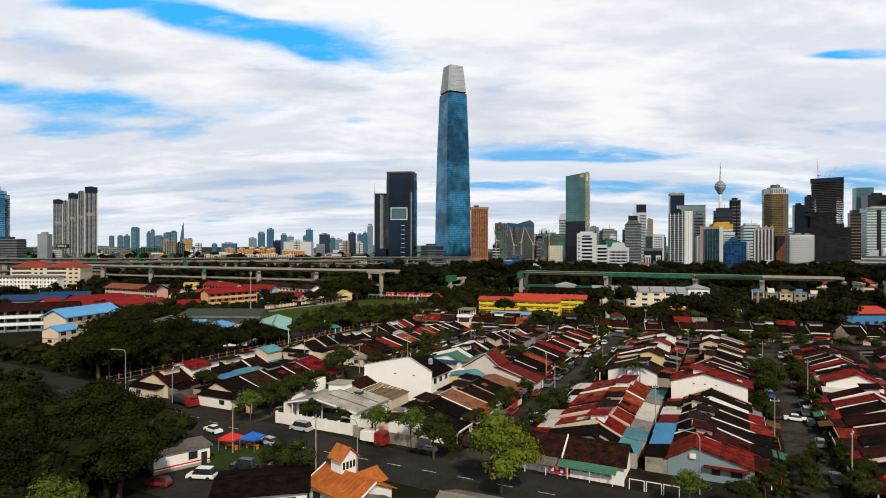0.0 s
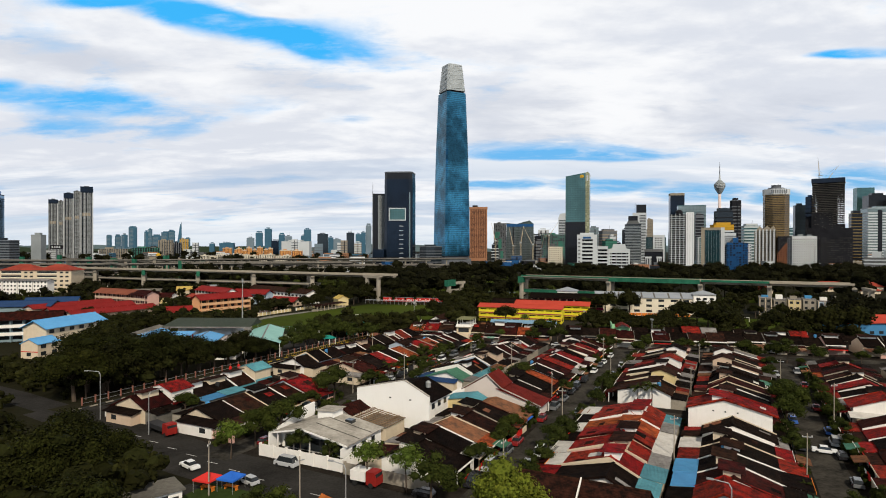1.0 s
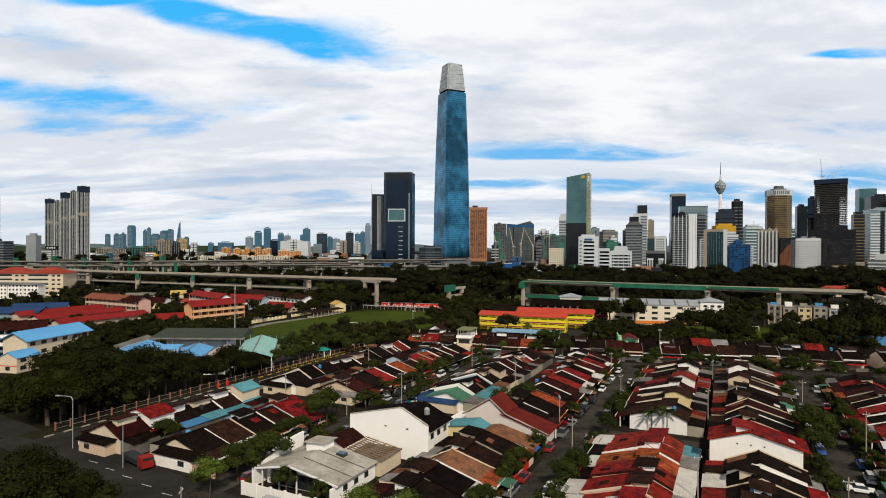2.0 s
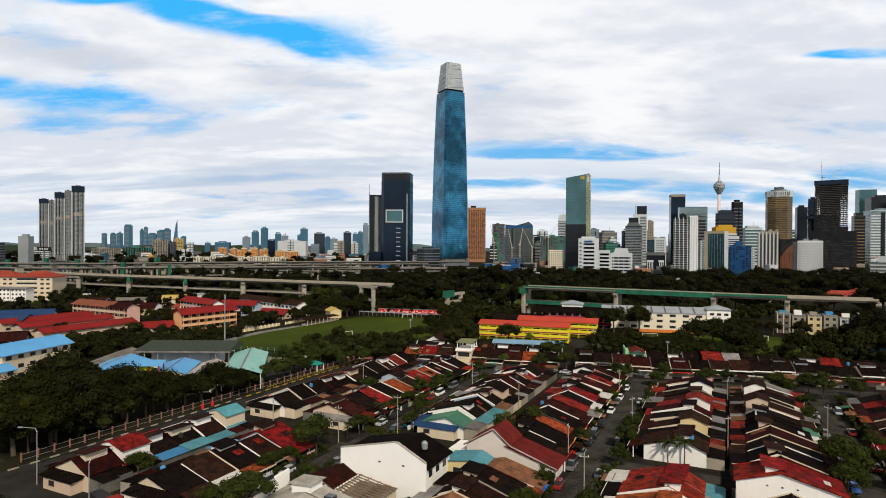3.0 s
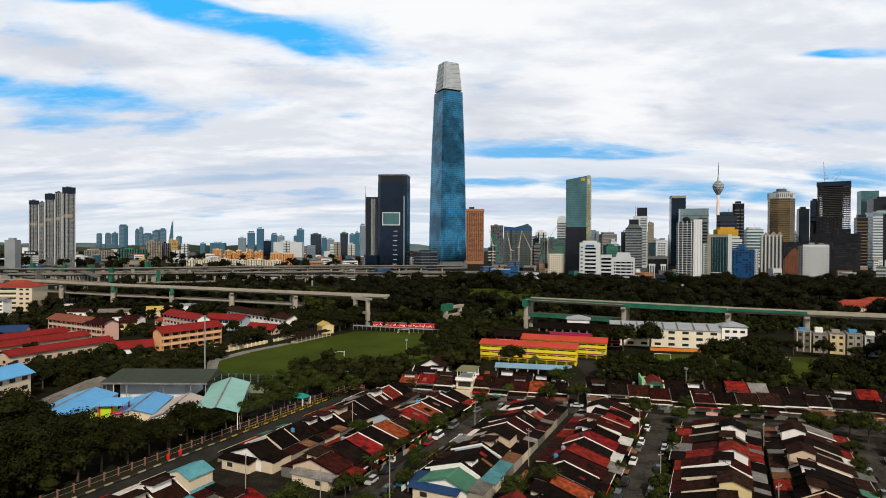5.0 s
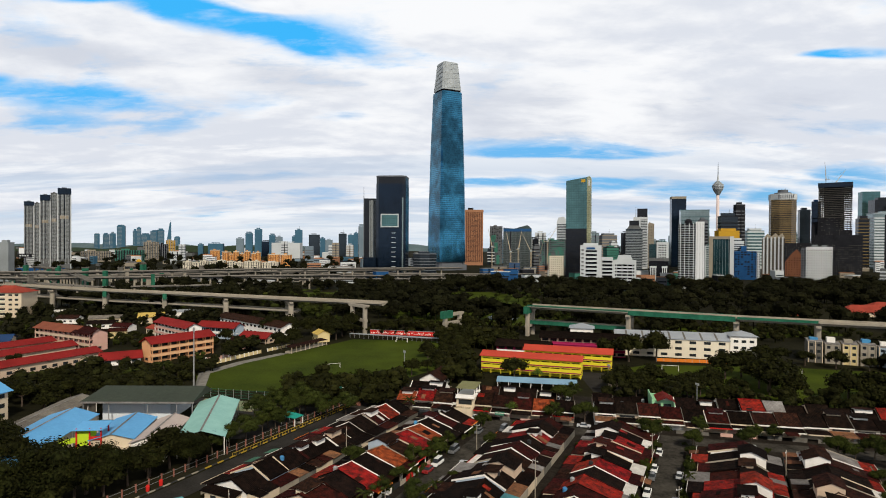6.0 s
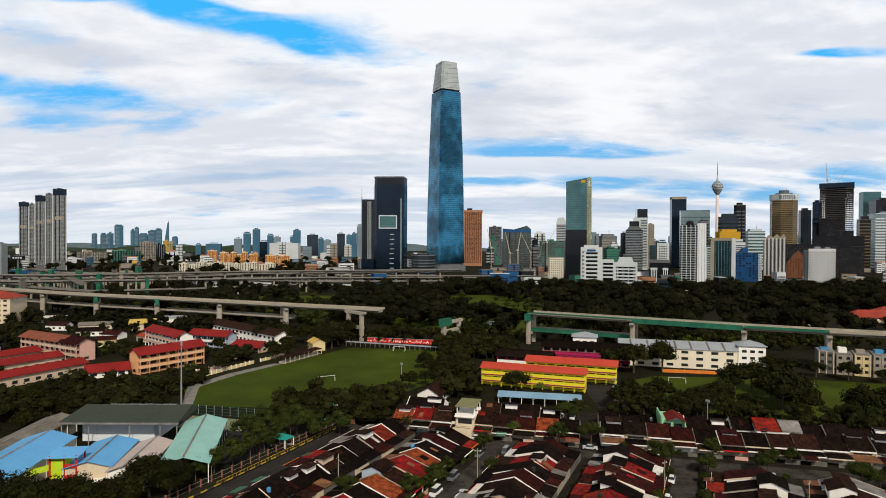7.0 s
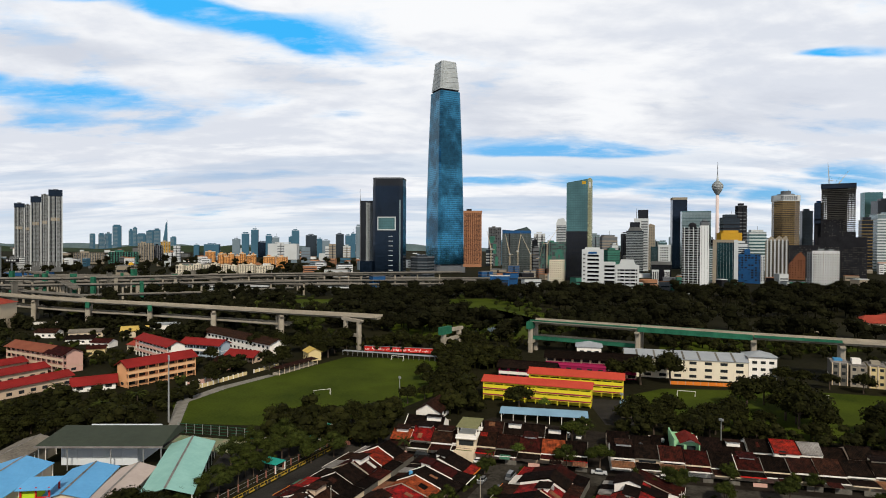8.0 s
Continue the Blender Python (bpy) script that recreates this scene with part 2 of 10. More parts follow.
M["tin_pink"] = stuff("pale_pinkish_sheet_roof", (0.45, 0.38, 0.35), (0.32, 0.27, 0.25), 0.65, grain=1, patch=0.12, amount=0.35, ribs=0.4, rib_depth=0.2)
M["tin_sky"] = stuff("light_blue_sheet_roof", (0.12, 0.36, 0.66), (0.085, 0.27, 0.52), 0.5, grain=1, patch=0.1, amount=0.3, ribs=0.5, rib_depth=0.2)
M["white"] = stuff("white_painted_render", (0.8, 0.775, 0.73), (0.56, 0.52, 0.46), 0.85, grain=5, patch=0.6, amount=0.14, bump=0.1, streak=0.3)
M["cream"] = stuff("cream_painted_render", (0.62, 0.52, 0.38), (0.46, 0.38, 0.28), 0.85, grain=5, patch=0.5, amount=0.25, bump=0.1, streak=0.35)
M["beige"] = stuff("beige_painted_render", (0.56, 0.43, 0.32), (0.42, 0.31, 0.22), 0.85, grain=5, patch=0.4, amount=0.25, bump=0.1, streak=0.3)
M["pale_blue"] = stuff("pale_blue_render", (0.36, 0.44, 0.52), (0.28, 0.35, 0.42), 0.85, grain=5, patch=0.4, amount=0.2, streak=0.2)
M["bluegrey"] = stuff("blue_grey_render", (0.20, 0.27, 0.29), (0.15, 0.20, 0.22), 0.85, grain=5, patch=0.4, amount=0.25, streak=0.2)
M["mint"] = stuff("mint_green_render", (0.28, 0.52, 0.30), (0.20, 0.40, 0.23), 0.85, grain=5, patch=0.4, amount=0.2, streak=0.2)
M["pink"] = stuff("pink_render", (0.58, 0.36, 0.30), (0.46, 0.27, 0.22), 0.85, grain=5, patch=0.4, amount=0.2, streak=0.2)
M["peach"] = stuff("peach_school_render", (0.64, 0.34, 0.17), (0.52, 0.26, 0.13), 0.85, grain=2, patch=0.2, amount=0.2)
M["yellow"] = stuff("bright_yellow_render", (0.68, 0.58, 0.035), (0.52, 0.44, 0.03), 0.8, grain=2, patch=0.2, amount=0.2)
M["lime"] = stuff("lime_render", (0.45, 0.62, 0.03), (0.36, 0.50, 0.03), 0.8, grain=2, patch=0.2, amount=0.2)
M["magenta"] = stuff("magenta_trim", (0.27, 0.016, 0.07), (0.18, 0.012, 0.045), 0.7, amount=0.2)
M["red_paint"] = stuff("red_paint", (0.55, 0.025, 0.02), (0.38, 0.02, 0.016), 0.6, amount=0.25)
M["orange_paint"] = stuff("orange_paint", (0.66, 0.20, 0.03), (0.5, 0.14, 0.02), 0.7, amount=0.25)
M["concrete"] = stuff("grey_concrete", (0.36, 0.32, 0.26), (0.2, 0.18, 0.14), 0.9, grain=2, patch=0.1, amount=0.4, bump=0.1, streak=0.4)
M["concrete_dk"] = stuff("stained_concrete", (0.17, 0.16, 0.14), (0.08, 0.075, 0.065), 0.9, grain=2, patch=0.15, amount=0.5, streak=0.5)
M["netting"] = stuff("green_safety_netting", (0.03, 0.15, 0.09), (0.014, 0.075, 0.048), 0.9, grain=2, patch=0.2, amount=0.5, streak=0.5)
M["asphalt"] = stuff("worn_asphalt", (0.038, 0.036, 0.033), (0.016, 0.015, 0.014), 0.85, grain=2.5, patch=0.12, amount=0.5, bump=0.15)
# Far darker than dry concrete: shade between the terraces is put in.
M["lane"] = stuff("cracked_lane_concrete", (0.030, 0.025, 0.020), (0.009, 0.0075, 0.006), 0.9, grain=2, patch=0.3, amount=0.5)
M["paving"] = stuff("concrete_paving", (0.24, 0.23, 0.21), (0.13, 0.125, 0.11), 0.9, grain=3, patch=0.3, amount=0.5)
M["paint_white"] = stuff("road_marking_white", (0.62, 0.62, 0.60), (0.35, 0.35, 0.34), 0.8, grain=4, amount=0.4)
M["paint_yellow"] = stuff("kerb_yellow", (0.46, 0.31, 0.035), (0.22, 0.15, 0.03), 0.8, grain=4, amount=0.4)
M["black_paint"] = stuff("kerb_black", (0.03, 0.03, 0.03), (0.05, 0.05, 0.05), 0.8, amount=0.4)
M["grass"] = stuff("mown_grass", (0.056, 0.076, 0.008), (0.022, 0.034, 0.005), 0.95, grain=1.2, patch=0.03, amount=0.5, bump=0.3, spec=0.02)
M["dark_verge"] = stuff("dark_brown_verge_ground", (0.026, 0.024, 0.013), (0.013, 0.012, 0.008), 0.95, grain=0.8, patch=0.05, amount=0.5, bump=0.3, spec=0.02)
M["rough_grass"] = stuff("rough_grass", (0.04, 0.062, 0.016), (0.02, 0.032, 0.01), 0.95, grain=0.8, patch=0.03, amount=0.5, bump=0.4, spec=0.02)
M["ground"] = stuff("mixed_city_ground", (0.020, 0.019, 0.009), (0.008, 0.008, 0.0045), 0.95, grain=0.4, patch=0.012, amount=0.5, spec=0.02)
M["water"] = stuff("pond_water", (0.10, 0.13, 0.13), (0.08, 0.10, 0.10), 0.1, amount=0.3)
M["leaf"] = stuff("tree_foliage", (0.019, 0.0205, 0.0055), (0.007, 0.0072, 0.0029), 0.75, grain=1.5, patch=0.25, amount=0.5, island=0.45, spec=0.02, vary=0.25)
M["leaf_light"] = stuff("young_foliage", (0.07, 0.1, 0.018), (0.034, 0.052, 0.01), 0.75, grain=1.5, patch=0.25, amount=0.5, island=0.4, spec=0.02, vary=0.5)
M["leaf_mid"] = stuff("garden_foliage", (0.032, 0.040, 0.0095), (0.011, 0.015, 0.0042), 0.75, grain=1.5, patch=0.25, amount=0.5, island=0.4, spec=0.02, vary=0.5)
M["leaf_far"] = stuff("distant_woodland", (0.014, 0.0145, 0.0056), (0.005, 0.0052, 0.0028), 0.9, grain=0.5, patch=0.04, amount=0.5, island=0.4, spec=0.02)
M["bark"] = stuff("tree_bark", (0.10, 0.075, 0.055), (0.05, 0.038, 0.03), 0.95, grain=6, amount=0.5)
M["steel"] = stuff("galvanised_steel", (0.40, 0.41, 0.41), (0.27, 0.28, 0.28), 0.5, metal=0.5, amount=0.3)
M["dark_metal"] = stuff("dark_metal", (0.04, 0.04, 0.042), (0.025, 0.025, 0.026), 0.5, metal=0.3, amount=0.3)
M["window"] = stuff("dark_window_glass", (0.025, 0.030, 0.034), (0.012, 0.014, 0.016), 0.12, grain=0.5, amount=0.4, spec=0.6)
M["rubber"] = stuff("tyre_rubber", (0.02, 0.02, 0.02), (0.03, 0.03, 0.03), 0.9, amount=0.3)
M["shade_cloth_blue"] = stuff("blue_tarpaulin", (0.03, 0.14, 0.55), (0.02, 0.09, 0.40), 0.6, amount=0.3, bump=0.2)
M["shade_cloth_red"] = stuff("red_tarpaulin", (0.62, 0.04, 0.035), (0.45, 0.03, 0.025), 0.6, amount=0.3, bump=0.2)
M["post_pink"] = stuff("pinkish_fence_post_paint", (0.30, 0.13, 0.095), (0.18, 0.08, 0.06), 0.8, amount=0.3)
M["tin_dkteal"] = stuff("teal_painted_sheet", (0.02, 0.24, 0.20), (0.015, 0.16, 0.13), 0.6, grain=2, amount=0.3)
M["court_green"] = stuff("worn_court_paint", (0.10, 0.17, 0.09), (0.26, 0.21, 0.15), 0.85, grain=1, patch=0.25, amount=0.5)
M["tile_clay"] = stuff("bright_orange_clay_tile", (0.52, 0.16, 0.04), (0.22, 0.06, 0.02), 0.85, grain=3, patch=0.7, amount=0.4, ribs=0.28, rib_depth=0.6)
M["leaf_shade"] = stuff("shade_tree_foliage", (0.0185, 0.0205, 0.005), (0.0068, 0.008, 0.0028), 0.75, grain=1.5, patch=0.2, amount=0.5, island=0.5, spec=0.02, vary=0.5)
M["tin_olive"] = stuff("olive_flat_roof", (0.20, 0.20, 0.10), (0.14, 0.14, 0.07), 0.8, grain=2, amount=0.4)
M["peach_light"] = stuff("pale_peach_rail_paint", (0.68, 0.40, 0.22), (0.54, 0.31, 0.17), 0.85, grain=2, patch=0.3, amount=0.25)
M["butter"] = stuff("butter_yellow_render", (0.62, 0.50, 0.26), (0.48, 0.38, 0.19), 0.85, grain=5, patch=0.4, amount=0.2, streak=0.2)
M["tin_white"] = stuff("white_sheet_roof", (0.66, 0.64, 0.60), (0.34, 0.32, 0.29), 0.7, grain=2, patch=0.4, amount=0.35, ribs=0.42, rib_depth=0.8, rib_axis=1, vary=0.15)
M["tin_rust"] = stuff("rusted_sheet_roof", (0.24, 0.10, 0.05), (0.08, 0.045, 0.03), 0.85, grain=2, patch=0.5, amount=0.5, ribs=0.42, rib_depth=0.8, rib_axis=1, vary=0.3)
M["pink_pale"] = stuff("pale_pinkish_render", (0.60, 0.54, 0.50), (0.46, 0.41, 0.38), 0.85, grain=5, patch=0.4, amount=0.2, streak=0.25)
# Brighter copy of the maroon tile, with sunlight put into its colour.
M["tile_maroon_lit"] = stuff("sunlit_maroon_roof_tile", (0.15, 0.018, 0.014), (0.06, 0.010, 0.008), 0.8, grain=3, patch=0.5, amount=0.4, ribs=0.42, rib_depth=0.6, rib_axis=1)
M["plaster_white"] = stuff("fresh_white_plaster", (0.82, 0.81, 0.78), (0.72, 0.70, 0.66), 0.85, grain=4, patch=0.3, amount=0.15, streak=0.1)
M["timber"] = stuff("weathered_roof_timber", (0.26, 0.17, 0.10), (0.12, 0.08, 0.05), 0.9, grain=4, amount=0.5)
M["flat_roof"] = stuff("stained_pale_flat_roof", (0.46, 0.43, 0.38), (0.2, 0.185, 0.16), 0.9, grain=1.5, patch=0.25, amount=0.45)
M["leaf_bright"] = stuff("yellow_green_foliage", (0.10, 0.115, 0.016), (0.045, 0.06, 0.010), 0.75, grain=1.5, patch=0.25, amount=0.5, island=0.4, spec=0.02, vary=0.5)
M["tile_coral"] = stuff("coral_red_school_roof", (0.46, 0.062, 0.038), (0.33, 0.042, 0.027), 0.7, grain=1.5, patch=0.15, amount=0.35, ribs=0.5, rib_depth=0.25)
M["street"] = stuff("pale_patched_street_asphalt", (0.066, 0.060, 0.050), (0.014, 0.013, 0.011), 0.9, grain=1.2, patch=0.2, amount=0.5, bump=0.15)
M["roof_yellow"] = stuff("faded_yellow_roof", (0.50, 0.36, 0.10), (0.34, 0.24, 0.07), 0.8, grain=2, patch=0.3, amount=0.35)
M["tin_aqua"] = stuff("faded_aqua_sheet_roof", (0.10, 0.29, 0.34), (0.05, 0.15, 0.19), 0.65, grain=1.5, patch=0.3, amount=0.4, ribs=0.42, rib_depth=0.8, rib_axis=1, vary=0.2)
M["lorry_red"] = stuff("faded_red_cab_paint", (0.26, 0.02, 0.016), (0.15, 0.014, 0.012), 0.5, amount=0.3)
M["ivory"] = stuff("ivory_school_render", (0.74, 0.67, 0.53), (0.56, 0.5, 0.39), 0.85, grain=3, patch=0.2, amount=0.2, streak=0.3)

# ---------------------------------------------------------------- mesh tools
class Shape:
    """Collects boxes, prisms and sheets into one mesh."""

    def __init__(self):
        self.v, self.f = [], []

    def add(self, verts, faces, m=None):
        n = len(self.v)
        self.v += [tuple(m @ Vector(p)) if m is not None else tuple(p) for p in verts]
        self.f += [tuple(n + i for i in f) for f in faces]
        return self

    def box(self, x0, x1, y0, y1, z0, z1, m=None):
        return self.add([(x, y, z) for z in (z0, z1) for y in (y0, y1) for x in (x0, x1)],
                        [(0, 2, 3, 1), (4, 5, 7, 6), (0, 1, 5, 4), (2, 6, 7, 3), (0, 4, 6, 2), (1, 3, 7, 5)], m)

    def prism(self, loop, along, lo, hi, m=None):
        """An outline of (a, b) pairs pushed along an axis: along 'x': (y, z); 'y': (x, z); 'z': (x, y)."""
        put = {"x": lambda a, b, s: (s, a, b), "y": lambda a, b, s: (a, s, b), "z": lambda a, b, s: (a, b, s)}[along]
        n = len(loop)
        verts = [put(a, b, lo) for a, b in loop] + [put(a, b, hi) for a, b in loop]
        faces = [tuple(range(n))[::-1], tuple(range(n, 2 * n))] + [(i, (i + 1) % n, n + (i + 1) % n, n + i) for i in range(n)]
        return self.add(verts, faces, m)

    def tube(self, a, b, r0, r1, n=8):
        a, b = Vector(a), Vector(b)
        q = (b - a).to_track_quat("Z", "Y").to_matrix()
        ring = [(math.cos(2 * math.pi * i / n), math.sin(2 * math.pi * i / n)) for i in range(n)]
        verts = [a + q @ Vector((r0 * c, r0 * s, 0)) for c, s in ring] + [b + q @ Vector((r1 * c, r1 * s, 0)) for c, s in ring]
        return self.add(verts, [(i, (i + 1) % n, n + (i + 1) % n, n + i) for i in range(n)] + [tuple(range(n))[::-1], tuple(range(n, 2 * n))])

    def lathe(self, profile, n=16, x=0, y=0):
        """Rings of (radius, z), closed at both ends."""
        verts = [(x + r * math.cos(2 * math.pi * i / n), y + r * math.sin(2 * math.pi * i / n), z) for r, z in profile for i in range(n)]
        faces = [(k * n + i, k * n + (i + 1) % n, (k + 1) * n + (i + 1) % n, (k + 1) * n + i) for k in range(len(profile) - 1) for i in range(n)]
        k = (len(profile) - 1) * n
        return self.add(verts, faces + [tuple(range(n))[::-1], tuple(range(k, k + n))])

    def mesh(self, name, material, smooth_faces=False):
        me = bpy.data.meshes.new(name)
        me.from_pydata(self.v, [], self.f)
        if smooth_faces:
            me.polygons.foreach_set("use_smooth", [True] * len(me.polygons))
        me.materials.append(material)
        return me


def part(name, shape, material, parent=None, label="", m=None, smooth_faces=False):
    """One mesh object under a thing, from a Shape or from a mesh that alike parts share."""
    me = shape.mesh(name, M[material] if isinstance(material, str) else material, smooth_faces) if isinstance(shape, Shape) else shape
    ob = new(name, me)
    if parent is not None:
        ob.parent = parent
    if m is not None:
        ob.matrix_local = m
    return tagged(ob, label)


def thing(name, label, category, m=None, group="", kind=""):
    ob = new(name)
    ob.empty_display_size = 0.5
    if m is not None:
        ob.matrix_world = m
    return tagged(ob, label, category, group, kind)


# The estate's streets run 26 degrees off the line of sight: u across them, v along them.
GRID = radians(26.0)
GS, GC = math.sin(GRID), math.cos(GRID)


def uv(u, v, z=0.0):
    return (u * GC + v * GS, -u * GS + v * GC, z)


def grid_pose(u, v, z=0.0, turn=0.0):
    return Matrix.Translation(uv(u, v, z)) @ pose(0, 0, 0, 0, 0, turn - 26.0)

# ---------------------------------------------------------------- ground, roads, fields
def sheet(name, loop, z, material, label, category, thick=0.0, m=None, kind="structure"):
    s = Shape()
    if thick:
        s.prism(loop, "z", z - thick, z)
    else:
        s.add([(x, y, z) for x, y in loop], [tuple(range(len(loop)))])
    ob = part(name, s, material, m=m)
    return tagged(ob, label, category, "", kind)


def strip(points, width):
    """Outline of a road of that width along a line of points."""
    pts = [Vector(p[:2]) for p in points]
    left, right = [], []
    for i, p in enumerate(pts):
        d = (pts[min(i + 1, len(pts) - 1)] - pts[max(i - 1, 0)]).normalized()
        n = Vector((-d.y, d.x)) * width / 2
        left.append(tuple(p + n)), right.append(tuple(p - n))
    return right + left[::-1]


def guv(*pairs):
    return [uv(u, v)[:2] for u, v in pairs]


sheet("ground", [(-6000, -1500), (6000, -1500), (6000, 4990), (-6000, 4990)], 0.0, "ground", "flat city ground of earth, scrub and tarmac patches", "ground")
ESTATE = guv((-133, 88), (130, 88), (130, 275), (-110, 275), (-128, 228))
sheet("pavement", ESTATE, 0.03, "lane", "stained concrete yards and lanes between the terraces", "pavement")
MAIN_ROAD = [uv(u, v) for u, v in ((140, 84), (60, 84), (0, 83.5), (-50, 83.5), (-90, 86), (-125, 92), (-150, 95.5), (-172, 98), (-228, 102), (-300, 107))]
sheet("road", strip(MAIN_ROAD[6:], 7.5), 0.05, "asphalt", "narrower asphalt road bending away below the trees", "road")
sheet("road", strip(MAIN_ROAD[:7], 13.0), 0.06, "asphalt", "wide dark asphalt road passing the ends of the terraces", "road")
STREETS = {"left": -89.5, "middle": -39.0, "right": 11.5, "outer": 60.0, "last": 110.0}
for sname, su in STREETS.items():
    sheet("road", guv((su - 2.9, 88), (su + 2.9, 88), (su + 2.9, 238), (su - 2.9, 238)), 0.09, "street", "narrow patched asphalt street between terraced houses", "road")
sheet("road", guv((-142.5, 92), (-134.5, 92), (-134.5, 226), (-128, 240), (-131, 246), (-142.5, 236)), 0.085, "asphalt", "asphalt road beside the yellow and black kerb", "road")
CROSS = [(-30, 262), (0, 250), (62, 232), (120, 217), (190, 199)]
sheet("road", strip(CROSS, 7.5), 0.105, "street", "asphalt cross street in front of the far terrace", "road")
for lo, hi, v0 in ((-94, -34, 137.5), (-38, -14, 154)):
    sheet("road", guv((lo, v0 - 3), (hi, v0 - 3), (hi, v0 + 3), (lo, v0 + 3)), 0.11, "street", "short asphalt cross street between terraces", "road")
FIELD = [(-92, 288), (-104, 315), (-92, 340), (-72, 368), (-49, 408), (8, 402), (6, 372), (2, 330), (-20, 296), (-60, 285)]
sheet("lawn", FIELD, 0.05, "grass", "mown green school football field", "lawn")
sheet("lawn", [(72, 296), (80, 325), (100, 338), (165, 332), (200, 322), (200, 262), (150, 262), (110, 272)], 0.05, "grass", "mown green field behind the terraces", "lawn")
sheet("lawn", [(-20, 470), (60, 470), (110, 520), (60, 640), (-10, 690), (-60, 600)], 0.05, "grass", "golf course fairway between trees", "lawn")
sheet("lawn", [(-225, 745), (-160, 740), (-150, 780), (-180, 795), (-230, 785)], 0.05, "grass", "golf course green among trees", "lawn")
sheet("lawn", [(130, 420), (180, 415), (260, 430), (260, 470), (150, 470)], 0.05, "grass", "golf course lawn beside the viaduct", "lawn")
sheet("water", [(38, 505), (58, 500), (64, 516), (52, 528), (40, 522)], 0.07, "water", "still grey pond on the golf course", "water")
sheet("lawn", [(-162, 600), (-104, 590), (-66, 655), (-60, 690), (-112, 738), (-165, 740)], 0.05, "grass", "sunlit golf course green among dark trees", "lawn")
sheet("lawn", [(0, 560), (100, 520), (112, 600), (84, 640), (100, 700), (60, 755), (0, 740)], 0.05, "grass", "far golf course fairway among trees", "lawn")
sheet("water", [(-132, 642), (-112, 640), (-110, 656), (-130, 660)], 0.07, "water", "small grey golf course pond", "water")
sheet("water", [(-72, 640), (-40, 636), (-42, 660), (-70, 662)], 0.07, "water", "still grey pond among trees", "water")

# ---------------------------------------------------------------- skyline
M["glass_blue"] = glass_wall("deep_blue_curtain_wall", (0.10, 0.30, 0.52), 0.06, 4.2, 3.0, 0.35, 0.85)
M["glass_navy"] = glass_wall("navy_curtain_wall", (0.010, 0.022, 0.042), 0.08, 4.0, 3.0, 0.5, 0.6)
M["glass_teal"] = glass_wall("teal_curtain_wall", (0.105, 0.22, 0.22), 0.10, 4.0, 3.0, 0.6, 0.7)
M["glass_grey"] = glass_wall("grey_curtain_wall", (0.040, 0.055, 0.07), 0.15, 3.6, 3.0, 0.5, 0.5)
M["glass_pale"] = glass_wall("pale_curtain_wall", (0.26, 0.33, 0.33), 0.15, 3.6, 3.0, 0.7, 0.6)
M["glass_gold"] = glass_wall("bronze_curtain_wall", (0.24, 0.155, 0.060), 0.12, 3.6, 3.0, 0.5, 0.7)
M["glass_black"] = glass_wall("black_curtain_wall", (0.010, 0.011, 0.014), 0.15, 3.6, 3.0, 0.6, 0.3)
# White and grey claddings lean blue, carrying distance haze in their colours.
M["clad_white"] = stuff("white_tower_cladding", (0.50, 0.53, 0.545), (0.33, 0.35, 0.36), 0.8, grain=0.5, patch=0.03, amount=0.25)
M["clad_grey"] = stuff("grey_tower_cladding", (0.13, 0.14, 0.155), (0.07, 0.078, 0.09), 0.8, grain=0.5, patch=0.03, amount=0.3)
M["clad_beige"] = stuff("beige_tower_cladding", (0.29, 0.25, 0.19), (0.17, 0.15, 0.12), 0.85, grain=0.5, patch=0.03, amount=0.3)
M["clad_orange"] = stuff("terracotta_tower_cladding", (0.36, 0.18, 0.10), (0.22, 0.11, 0.065), 0.85, grain=0.4, patch=0.03, amount=0.35)
M["clad_gold"] = stuff("yellow_scaffold_net", (0.50, 0.30, 0.03), (0.36, 0.2, 0.03), 0.85, grain=0.4, patch=0.05, amount=0.35)
M["clad_dark"] = stuff("raw_dark_concrete_frame", (0.022, 0.023, 0.027), (0.010, 0.010, 0.012), 0.9, grain=0.4, patch=0.05, amount=0.4)
M["clad_blue"] = stuff("blue_scaffold_net", (0.02, 0.085, 0.22), (0.012, 0.045, 0.12), 0.85, grain=0.4, patch=0.05, amount=0.35)
M["clad_green"] = stuff("green_scaffold_net", (0.05, 0.17, 0.13), (0.03, 0.10, 0.08), 0.85, grain=0.4, patch=0.05, amount=0.35)
M["clad_pale"] = stuff("pale_grey_tower_cladding", (0.25, 0.275, 0.285), (0.15, 0.165, 0.17), 0.8, grain=0.5, patch=0.03, amount=0.3)
M["clad_bright"] = stuff("bright_white_tower_cladding", (0.66, 0.68, 0.69), (0.50, 0.52, 0.53), 0.8, grain=0.5, patch=0.03, amount=0.2)
M["clad_rust"] = stuff("dark_terracotta_cladding", (0.20, 0.085, 0.045), (0.12, 0.05, 0.03), 0.85, grain=0.4, patch=0.03, amount=0.35)
M["clad_ash"] = stuff("dusty_concrete_frame", (0.10, 0.095, 0.085), (0.045, 0.043, 0.04), 0.9, grain=0.4, patch=0.05, amount=0.4)
M["glass_moss"] = glass_wall("grey_green_curtain_wall", (0.085, 0.115, 0.105), 0.15, 4.0, 3.0, 0.5, 0.6)
M["glass_sun_gleam"] = glass_wall("sun_gleam_curtain_wall", (0.40, 0.40, 0.24), 0.2, 4.0, 3.0, 0.6, 0.5)
